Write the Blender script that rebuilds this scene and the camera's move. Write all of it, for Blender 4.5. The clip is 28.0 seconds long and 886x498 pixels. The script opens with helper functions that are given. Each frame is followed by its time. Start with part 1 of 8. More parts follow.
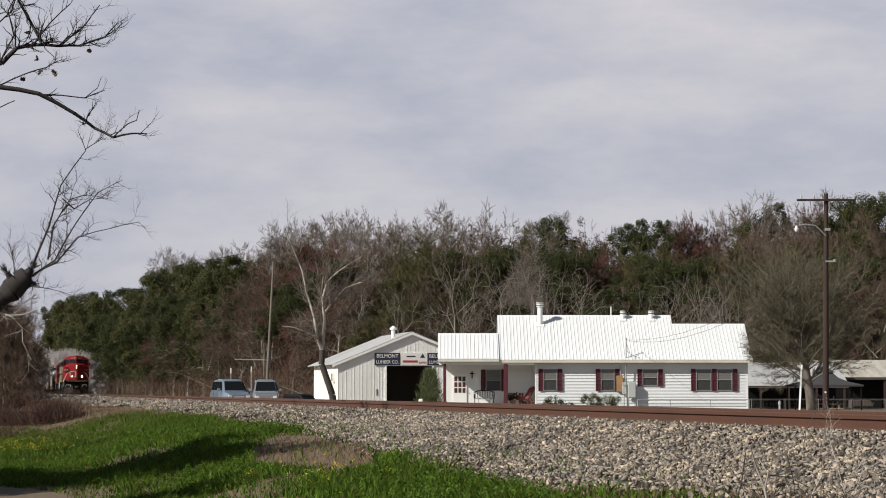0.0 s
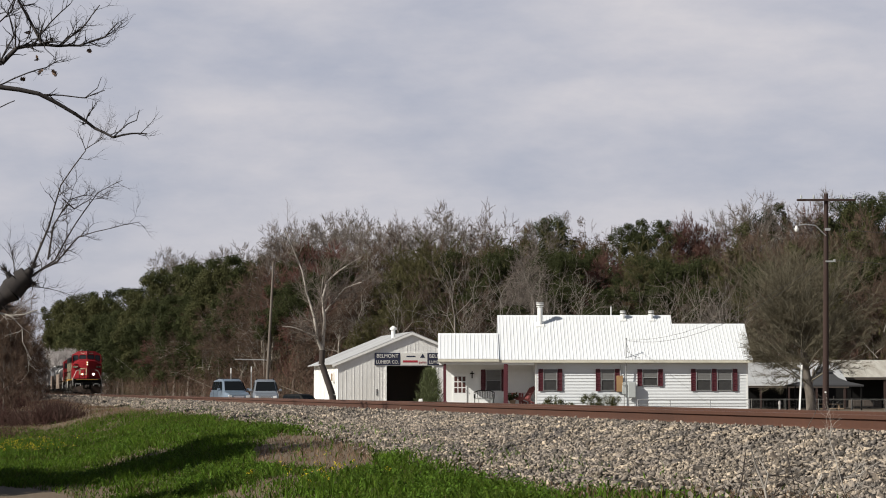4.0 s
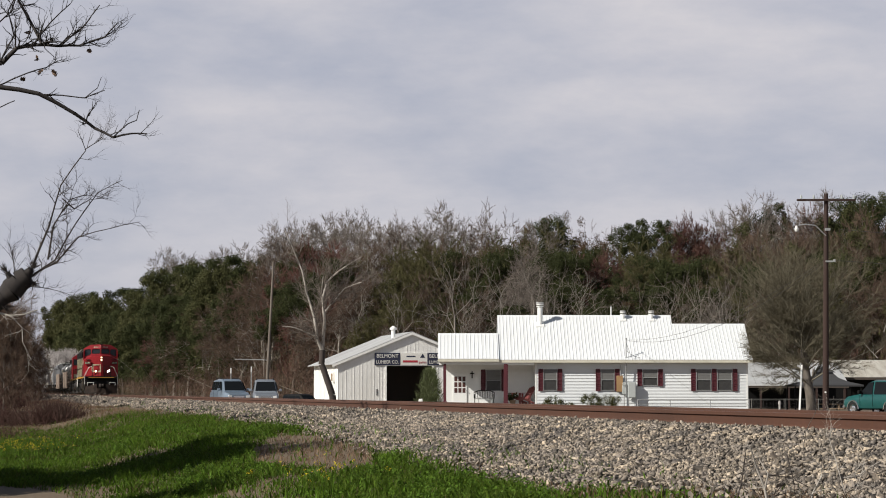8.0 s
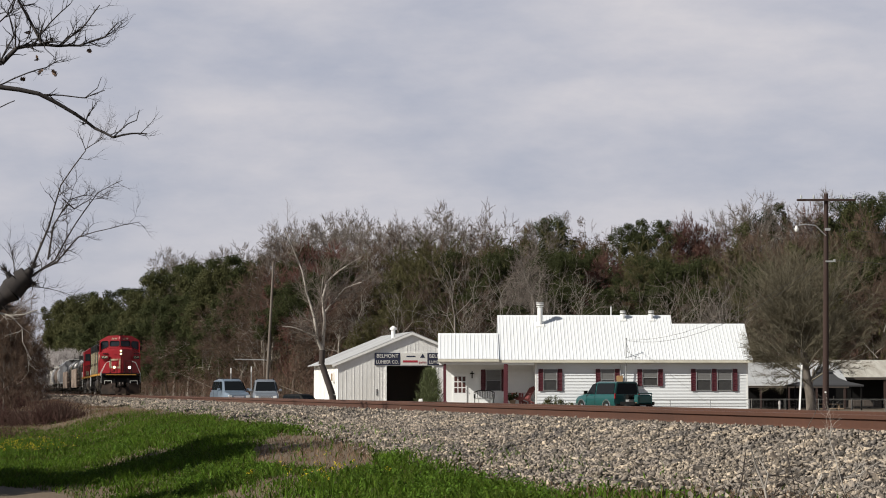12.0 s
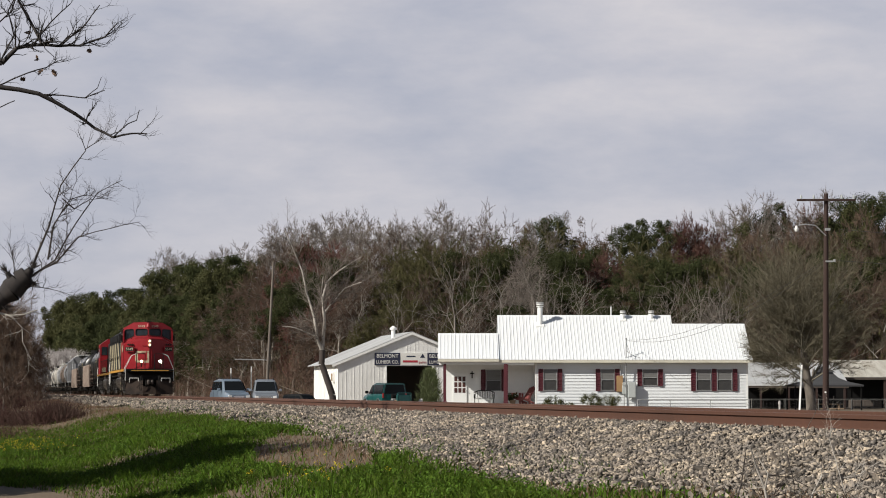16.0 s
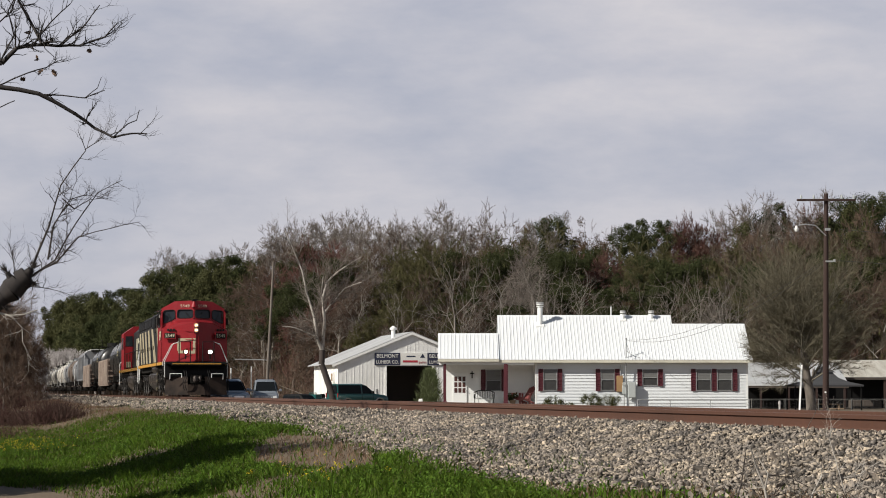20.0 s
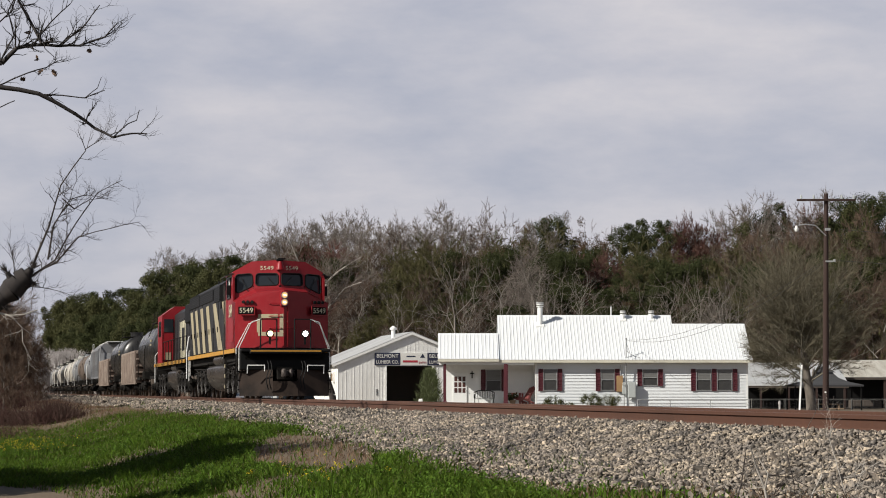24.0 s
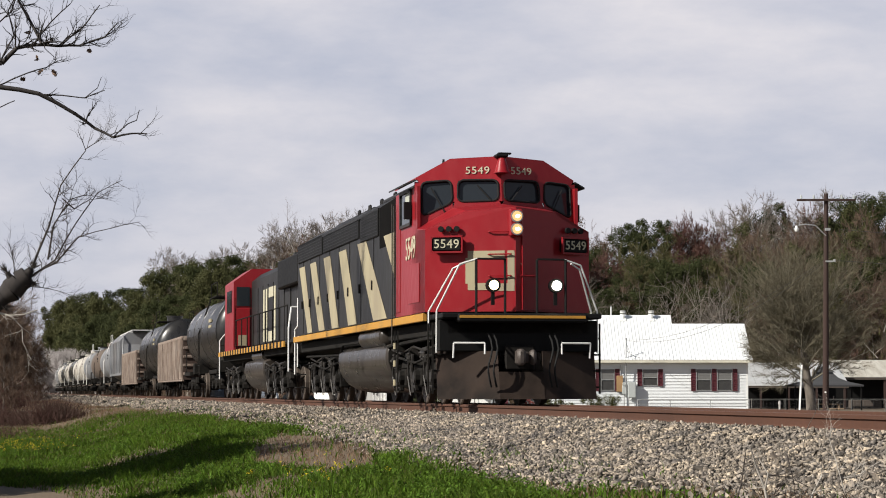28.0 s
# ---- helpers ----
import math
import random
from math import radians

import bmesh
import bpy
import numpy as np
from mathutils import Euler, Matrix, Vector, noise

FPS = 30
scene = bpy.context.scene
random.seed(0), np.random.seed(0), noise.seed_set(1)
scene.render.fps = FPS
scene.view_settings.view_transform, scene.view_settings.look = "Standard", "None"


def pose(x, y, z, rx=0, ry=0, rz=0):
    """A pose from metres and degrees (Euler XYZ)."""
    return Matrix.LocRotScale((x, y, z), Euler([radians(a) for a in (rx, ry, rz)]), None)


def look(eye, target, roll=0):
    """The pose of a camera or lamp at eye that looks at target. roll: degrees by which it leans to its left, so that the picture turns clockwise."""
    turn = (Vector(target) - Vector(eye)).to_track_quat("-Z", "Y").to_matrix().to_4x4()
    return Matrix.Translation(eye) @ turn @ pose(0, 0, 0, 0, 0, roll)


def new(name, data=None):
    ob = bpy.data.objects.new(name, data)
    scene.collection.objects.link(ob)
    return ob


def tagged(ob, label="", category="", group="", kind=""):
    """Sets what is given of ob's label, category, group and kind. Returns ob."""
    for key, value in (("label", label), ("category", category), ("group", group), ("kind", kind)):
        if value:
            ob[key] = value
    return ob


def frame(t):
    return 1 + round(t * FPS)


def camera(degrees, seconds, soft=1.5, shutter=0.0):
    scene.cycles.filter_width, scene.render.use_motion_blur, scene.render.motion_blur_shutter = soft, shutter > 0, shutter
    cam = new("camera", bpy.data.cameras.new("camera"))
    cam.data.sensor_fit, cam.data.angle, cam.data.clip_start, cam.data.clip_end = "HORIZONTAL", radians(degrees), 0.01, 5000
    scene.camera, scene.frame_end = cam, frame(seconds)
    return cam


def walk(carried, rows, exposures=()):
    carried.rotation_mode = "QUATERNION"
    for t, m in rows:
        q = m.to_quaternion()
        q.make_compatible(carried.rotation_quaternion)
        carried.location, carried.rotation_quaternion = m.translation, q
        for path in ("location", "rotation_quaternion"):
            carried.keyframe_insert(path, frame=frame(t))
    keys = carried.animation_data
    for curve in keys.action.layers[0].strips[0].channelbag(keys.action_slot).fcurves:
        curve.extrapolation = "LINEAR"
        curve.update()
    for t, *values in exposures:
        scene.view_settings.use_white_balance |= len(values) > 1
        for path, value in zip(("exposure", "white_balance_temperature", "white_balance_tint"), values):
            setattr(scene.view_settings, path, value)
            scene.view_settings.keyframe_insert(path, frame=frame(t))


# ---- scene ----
EYE = 1.2                      # lens height over the field's ground
A = math.atan(0.2)             # turn of the railway from the view's axis
SA, CA = math.sin(A), math.cos(A)
cam = camera(22.63, 28.0, soft=1.0)
view = pose(0, 0, EYE, 90 + math.degrees(math.atan(253.5 / 3920)), 0, 0)
walk(cam, [(0, view), (28, view)], exposures=[(0, 0.36), (25.5, 0.36), (27, 0.40), (27.5, 0.46), (28, 0.60)])

# ---- sky and sun ----
SUN_AZ, SUN_EL = math.radians(240), math.radians(34)   # clockwise from +y
world = bpy.data.worlds.new("sky")
scene.world = world
world.use_nodes = True
wn, wl = world.node_tree.nodes, world.node_tree.links
wn.clear()


def wnode(kind, **sets):
    n = wn.new(kind)
    for key, value in sets.items():
        setattr(n, key, value)
    return n


w_out = wnode("ShaderNodeOutputWorld")
w_bg = wnode("ShaderNodeBackground")
w_sky = wnode("ShaderNodeTexSky", sky_type="NISHITA", sun_disc=False, sun_elevation=SUN_EL,
              sun_rotation=SUN_AZ, altitude=20, air_density=1.0, dust_density=1.0, ozone_density=1.0)
w_co = wnode("ShaderNodeTexCoord")
w_map = wnode("ShaderNodeMapping")
w_map.inputs["Scale"].default_value = (6.0, 6.0, 17.0)
w_map.inputs["Rotation"].default_value = (0.0, 0.10, 0.3)
w_n1 = wnode("ShaderNodeTexNoise")
w_n1.inputs["Scale"].default_value, w_n1.inputs["Detail"].default_value = 1.0, 7.0
w_n1.inputs["Roughness"].default_value = 0.58
w_r1 = wnode("ShaderNodeMapRange")
w_r1.inputs["From Min"].default_value, w_r1.inputs["From Max"].default_value = 0.30, 0.66
w_mix = wnode("ShaderNodeMix", data_type="RGBA")
w_cloud = wnode("ShaderNodeMix", data_type="RGBA")
w_cloud.inputs["A"].default_value = (5.15, 5.48, 6.75, 1)
w_cloud.inputs["B"].default_value = (7.55, 7.30, 7.65, 1)
w_r2 = wnode("ShaderNodeMapRange")
w_r2.inputs["To Min"].default_value, w_r2.inputs["To Max"].default_value = 0.80, 0.97
wl.new(w_co.outputs["Generated"], w_map.inputs["Vector"])
wl.new(w_map.outputs["Vector"], w_n1.inputs["Vector"])
wl.new(w_n1.outputs["Fac"], w_r1.inputs["Value"])
wl.new(w_r1.outputs["Result"], w_cloud.inputs["Factor"])
wl.new(w_r1.outputs["Result"], w_r2.inputs["Value"])
# the cloud sheet thins out towards the zenith
w_sep = wnode("ShaderNodeSeparateXYZ")
wl.new(w_co.outputs["Generated"], w_sep.inputs[0])
w_thin = wnode("ShaderNodeMapRange")
w_thin.inputs["From Min"].default_value, w_thin.inputs["From Max"].default_value = 0.18, 0.45
w_thin.inputs["To Min"].default_value, w_thin.inputs["To Max"].default_value = 1.0, 0.06
wl.new(w_sep.outputs["Z"], w_thin.inputs["Value"])
w_mul = wnode("ShaderNodeMath", operation="MULTIPLY")
wl.new(w_thin.outputs["Result"], w_mul.inputs[0])
wl.new(w_r2.outputs["Result"], w_mul.inputs[1])
wl.new(w_mul.outputs[0], w_mix.inputs["Factor"])
w_dim = wnode("ShaderNodeVectorMath", operation="SCALE")   # blue seen through the high haze
w_dim.inputs["Scale"].default_value = 0.45
wl.new(w_sky.outputs["Color"], w_dim.inputs[0])
wl.new(w_dim.outputs[0], w_mix.inputs["A"])
wl.new(w_cloud.outputs["Result"], w_mix.inputs["B"])
wl.new(w_mix.outputs["Result"], w_bg.inputs["Color"])
w_bg.inputs["Strength"].default_value = 0.069
wl.new(w_bg.outputs["Background"], w_out.inputs["Surface"])

sun = new("sun", bpy.data.lights.new("sun", "SUN"))
sun.data.energy, sun.data.angle, sun.data.color = 4.3, math.radians(0.6), (1.0, 0.945, 0.86)
to_sun = Vector((math.sin(SUN_AZ) * math.cos(SUN_EL), math.cos(SUN_AZ) * math.cos(SUN_EL), math.sin(SUN_EL)))
sun.matrix_world = look(tuple(to_sun * 300), (0, 0, 0))


# ---- materials ----
def material(name, base, rough=0.7, metal=0.0, dark=None, grain=None, scale=8.0, big=0.6, bump=0.15,
             amount=0.5, spots=0.35, coat=0.0, stretch=(1, 1, 1), spec=0.5, each=0.0):
    """Base colour with stains on a large scale, grain on a small one, and a fine relief."""
    m = bpy.data.materials.new(name)
    m.use_nodes = True
    nt = m.node_tree
    nodes, links = nt.nodes, nt.links
    bsdf = nodes["Principled BSDF"]
    dark = dark or tuple(c * 0.62 for c in base)
    grain = grain or tuple(min(1, c * 1.28) for c in base)
    co = nodes.new("ShaderNodeTexCoord")
    mp = nodes.new("ShaderNodeMapping")
    mp.inputs["Scale"].default_value = stretch
    links.new(co.outputs["Object"], mp.inputs["Vector"])
    n1 = nodes.new("ShaderNodeTexNoise")
    n1.inputs["Scale"].default_value, n1.inputs["Detail"].default_value = big, 6.0
    n2 = nodes.new("ShaderNodeTexNoise")
    n2.inputs["Scale"].default_value, n2.inputs["Detail"].default_value = scale, 5.0
    for n in (n1, n2):
        links.new(mp.outputs["Vector"], n.inputs["Vector"])
    r1 = nodes.new("ShaderNodeMapRange")
    r1.inputs["From Min"].default_value, r1.inputs["From Max"].default_value = 0.42, 0.72
    r1.inputs["To Max"].default_value = amount
    links.new(n1.outputs["Fac"], r1.inputs["Value"])
    r2 = nodes.new("ShaderNodeMapRange")
    r2.inputs["From Min"].default_value, r2.inputs["From Max"].default_value = 0.45, 0.75
    r2.inputs["To Max"].default_value = spots
    links.new(n2.outputs["Fac"], r2.inputs["Value"])
    m1 = nodes.new("ShaderNodeMix")
    m1.data_type = "RGBA"
    m1.inputs["A"].default_value, m1.inputs["B"].default_value = (*base, 1), (*dark, 1)
    links.new(r1.outputs["Result"], m1.inputs["Factor"])
    m2 = nodes.new("ShaderNodeMix")
    m2.data_type = "RGBA"
    m2.inputs["B"].default_value = (*grain, 1)
    links.new(m1.outputs["Result"], m2.inputs["A"])
    links.new(r2.outputs["Result"], m2.inputs["Factor"])
    last = m2.outputs["Result"]
    if each:
        info = nodes.new("ShaderNodeObjectInfo")
        geo = nodes.new("ShaderNodeNewGeometry")
        add = nodes.new("ShaderNodeMath")
        add.operation = "ADD"
        links.new(info.outputs["Random"], add.inputs[0])
        links.new(geo.outputs["Random Per Island"], add.inputs[1])
        fr = nodes.new("ShaderNodeMath")
        fr.operation = "FRACT"
        links.new(add.outputs[0], fr.inputs[0])
        rr = nodes.new("ShaderNodeMapRange")
        rr.inputs["To Min"].default_value, rr.inputs["To Max"].default_value = 1 - each, 1 + each
        links.new(fr.outputs[0], rr.inputs["Value"])
        hs = nodes.new("ShaderNodeHueSaturation")
        links.new(rr.outputs["Result"], hs.inputs["Value"])
        links.new(last, hs.inputs["Color"])
        last = hs.outputs["Color"]
    links.new(last, bsdf.inputs["Base Color"])
    rg = nodes.new("ShaderNodeMapRange")
    rg.inputs["To Min"].default_value, rg.inputs["To Max"].default_value = max(0.02, rough - 0.12), min(1, rough + 0.12)
    links.new(n2.outputs["Fac"], rg.inputs["Value"])
    links.new(rg.outputs["Result"], bsdf.inputs["Roughness"])
    bsdf.inputs["Metallic"].default_value = metal
    bsdf.inputs["Specular IOR Level"].default_value = spec
    bsdf.inputs["Coat Weight"].default_value = coat
    if bump:
        b = nodes.new("ShaderNodeBump")
        b.inputs["Strength"].default_value, b.inputs["Distance"].default_value = bump, 0.02
        links.new(n2.outputs["Fac"], b.inputs["Height"])
        links.new(b.outputs["Normal"], bsdf.inputs["Normal"])
    return m


def glow(name, colour, strength):
    m = bpy.data.materials.new(name)
    m.use_nodes = True
    b = m.node_tree.nodes["Principled BSDF"]
    b.inputs["Base Color"].default_value = (*colour, 1)
    b.inputs["Emission Color"].default_value = (*colour, 1)
    b.inputs["Emission Strength"].default_value = strength
    return m


def glass_like(name, tint=(0.02, 0.025, 0.03), rough=0.06):
    m = bpy.data.materials.new(name)
    m.use_nodes = True
    b = m.node_tree.nodes["Principled BSDF"]
    b.inputs["Base Color"].default_value = (*tint, 1)
    b.inputs["Roughness"].default_value = rough
    b.inputs["Specular IOR Level"].default_value = 0.35
    return m


def leafy(name, a, b, each=0.3, rough=0.6, trans=0.25):
    """Leaf and grass: colour varies from blade to blade; some light passes through."""
    m = material(name, a, rough, dark=b, grain=b, scale=3.0, big=0.5, bump=0, amount=0.7, spots=0.5, each=each, spec=0.08)
    nt = m.node_tree
    bsdf = nt.nodes["Principled BSDF"]
    bsdf.inputs["Subsurface Weight"].default_value = 0.0
    tr = nt.nodes.new("ShaderNodeBsdfTranslucent")
    mix = nt.nodes.new("ShaderNodeMixShader")
    mix.inputs[0].default_value = trans
    col = bsdf.inputs["Base Color"].links[0].from_socket
    nt.links.new(col, tr.inputs["Color"])
    nt.links.new(bsdf.outputs[0], mix.inputs[1])
    nt.links.new(tr.outputs[0], mix.inputs[2])
    nt.links.new(mix.outputs[0], nt.nodes["Material Output"].inputs["Surface"])
    return m


M = {
    "dirt": material("dirt", (0.13, 0.095, 0.062), 0.95, dark=(0.09, 0.085, 0.04), grain=(0.25, 0.19, 0.13), scale=14, big=0.35, bump=0.5),
    "asphalt": material("asphalt", (0.13, 0.128, 0.132), 0.9, scale=60, big=0.5, bump=0.4, grain=(0.2, 0.2, 0.2)),
    # darker than the stones: shade in the gaps is put into the bed's colour
    "ballast_bed": material("ballast_bed", (0.055, 0.05, 0.046), 0.95, scale=22, big=0.8, bump=0.9, dark=(0.03, 0.028, 0.025), grain=(0.12, 0.11, 0.09), spots=0.8),
    "stone": material("stone", (0.190, 0.164, 0.138), 0.9, scale=3.5, big=0.45, bump=0.3, dark=(0.050, 0.047, 0.049), grain=(0.50, 0.41, 0.30), amount=0.8, spots=0.85, each=0.8),
    "rail": material("rail", (0.085, 0.036, 0.021), 0.8, metal=0.15, scale=9, big=0.7, bump=0.2, dark=(0.045, 0.022, 0.015), grain=(0.125, 0.055, 0.032)),
    "rail_top": material("rail_top", (0.12, 0.085, 0.07), 0.45, metal=0.6, scale=9, big=0.7, bump=0.05),
    "tie": material("tie", (0.10, 0.075, 0.055), 0.9, scale=9, big=1, bump=0.5, stretch=(1, 6, 1)),
    "white_paint": material("white_paint", (0.78, 0.79, 0.77), 0.6, scale=6, big=0.5, bump=0.05, dark=(0.62, 0.63, 0.60), amount=0.35, spots=0.1),
    "siding": material("siding", (0.70, 0.73, 0.74), 0.5, scale=5, big=0.35, bump=0.04, dark=(0.60, 0.61, 0.59), amount=0.3, spots=0.1, stretch=(0.4, 1, 2)),
    "roof_metal": material("roof_metal", (0.74, 0.765, 0.775), 0.42, metal=0.0, scale=4, big=0.3, bump=0.03, dark=(0.66, 0.67, 0.65), amount=0.3, spots=0.1),
    "maroon": material("maroon", (0.085, 0.014, 0.022), 0.6, scale=10, big=0.8, bump=0.05),
    "glass": glass_like("glass"),
    "black": material("black", (0.014, 0.014, 0.015), 0.6, scale=10, big=0.8, bump=0.1, dark=(0.03, 0.027, 0.025), grain=(0.04, 0.036, 0.03)),
    "trunk": material("trunk", (0.14, 0.12, 0.10), 0.95, scale=6, big=0.8, bump=0.6, dark=(0.07, 0.06, 0.05), grain=(0.25, 0.225, 0.20), stretch=(1, 1, 0.25)),
    "trunk_dark": material("trunk_dark", (0.075, 0.06, 0.05), 0.95, scale=6, big=0.8, bump=0.6, dark=(0.04, 0.035, 0.03), stretch=(1, 1, 0.25)),
    "pole_wood": material("pole_wood", (0.036, 0.019, 0.015), 0.9, scale=10, big=0.7, bump=0.4, dark=(0.026, 0.018, 0.015), stretch=(1, 1, 0.12)),
}


# ---- mesh helpers ----
class Shape:
    """Collects rounded boxes, tubes and prisms in one bmesh."""

    def __init__(self):
        self.bm = bmesh.new()

    def box(self, x, y, z, sx, sy, sz, m=None, bevel=0.0):
        """A box centred at x, y, z."""
        r = bmesh.ops.create_cube(self.bm, size=1.0)["verts"]
        t = Matrix.Translation((x, y, z)) @ (m or Matrix()) @ Matrix.Diagonal((sx, sy, sz, 1))
        bmesh.ops.transform(self.bm, matrix=t, verts=r)
        if bevel:
            es = list({e for v in r for e in v.link_edges})
            bmesh.ops.bevel(self.bm, geom=es, offset=bevel, segments=1, affect="EDGES", profile=0.5)
        return self

    def tube(self, p, q, r0, r1=None, n=10, caps=True):
        """A tapered tube from p to q."""
        p, q = Vector(p), Vector(q)
        d = q - p
        r1 = r0 if r1 is None else r1
        t = Matrix.Translation((p + q) / 2) @ d.to_track_quat("Z", "Y").to_matrix().to_4x4()
        bmesh.ops.create_cone(self.bm, cap_ends=caps, segments=n, radius1=r0, radius2=r1, depth=d.length, matrix=t)
        return self

    def path(self, pts, r, n=6):
        for p, q in zip(pts, pts[1:]):
            self.tube(p, q, r, r, n)
        return self

    def prism(self, pts, lift, bevel=0.0):
        """A polygon of 3D points, thickened along lift."""
        vs = [self.bm.verts.new(p) for p in pts]
        f = self.bm.faces.new(vs)
        ex = bmesh.ops.extrude_face_region(self.bm, geom=[f])
        nv = [g for g in ex["geom"] if isinstance(g, bmesh.types.BMVert)]
        bmesh.ops.translate(self.bm, vec=Vector(lift), verts=nv)
        allv = vs + nv
        fs = list({g for v in allv for g in v.link_faces})
        bmesh.ops.recalc_face_normals(self.bm, faces=fs)
        if bevel:
            es = list({g for v in allv for g in v.link_edges})
            bmesh.ops.bevel(self.bm, geom=es, offset=bevel, segments=1, affect="EDGES", profile=0.5)
        return self

    def ball(self, x, y, z, r, sx=1, sy=1, sz=1, n=2):
        bmesh.ops.create_icosphere(self.bm, subdivisions=n, radius=r,
                                   matrix=Matrix.Translation((x, y, z)) @ Matrix.Diagonal((sx, sy, sz, 1)))
        return self

    def lathe(self, prof, m=None, n=20):
        """Profile of (radius, height) turned about z, then placed by m."""
        m = m or Matrix()
        rings = []
        for r, h in prof:
            rings.append([self.bm.verts.new(m @ Vector((max(r, 1e-4) * math.cos(2 * math.pi * i / n), max(r, 1e-4) * math.sin(2 * math.pi * i / n), h))) for i in range(n)])
        for a, b in zip(rings, rings[1:]):
            for i in range(n):
                self.bm.faces.new((a[i], a[(i + 1) % n], b[(i + 1) % n], b[i]))
        return self


def as_mesh(name, shape, mat, smooth=False):
    bm = shape.bm if isinstance(shape, Shape) else shape
    me = bpy.data.meshes.new(name)
    bm.to_mesh(me)
    bm.free()
    me.materials.append(M[mat] if isinstance(mat, str) else mat)
    if smooth:
        me.polygons.foreach_set("use_smooth", [True] * len(me.polygons))
        me.set_sharp_from_angle(angle=radians(40))
    return me


def part(name, shape, mat, parent=None, label="", smooth=False):
    """One mesh object under a thing or a part."""
    ob = new(name, as_mesh(name, shape, mat, smooth))
    ob.parent = parent
    if label:
        ob["label"] = label
    return ob


def again(ob, m, parent=None):
    """Another object on the same mesh, at m in its parent's space."""
    o = new(ob.name.split(".")[0], ob.data)
    o.parent = parent or ob.parent
    o.matrix_basis = m
    return o


def thing(name, m, label, category, group="", kind=""):
    ob = new(name)
    ob.empty_display_size = 0.3
    ob.matrix_basis = m
    return tagged(ob, label, category, group, kind)


def raw(name, verts, faces, mat, smooth=False):
    me = bpy.data.meshes.new(name)
    me.from_pydata(verts, [], faces)
    me.materials.append(M[mat] if isinstance(mat, str) else mat)
    if smooth:
        me.polygons.foreach_set("use_smooth", [True] * len(me.polygons))
    return me


def lerp(x, xs, ys):
    return float(np.interp(x, xs, ys))


def world_xy(d, s):
    """d: metres to the right of the lens, square to the railway; s: metres along it."""
    return d * CA - s * SA, d * SA + s * CA


RAIL = 0.972        # top of the rails
MID = 9.35          # the railway's centre line, as d


def verge(s):
    return lerp(s, (10, 20, 32, 45, 70, 120, 220), (0.22, 0.28, 0.42, 0.60, 0.66, 0.72, 0.75))


def roadside(s):
    return lerp(s, (20, 40, 80, 140), (-0.30, -0.30, 0.0, 0.45))


def height(d, s):
    """The ground's height, without the ballast."""
    low, top = roadside(s), verge(s)
    z = lerp(d, (-1.0, 1.5, 3.4, 5.4, 11.5, 13.5), (low, low + 0.12 * (top - low), low + 0.72 * (top - low), top, top, 0.16))
    if d > 13.5:
        z = lerp(d, (13.5, 16, 24), (0.16, 0.14, 0.0))
    if 0 < d < 6:
        z += 0.09 * (noise.noise(Vector((d * 0.5, s * 0.22, 0)))) + 0.03 * noise.noise(Vector((d * 2, s, 3)))
    return z


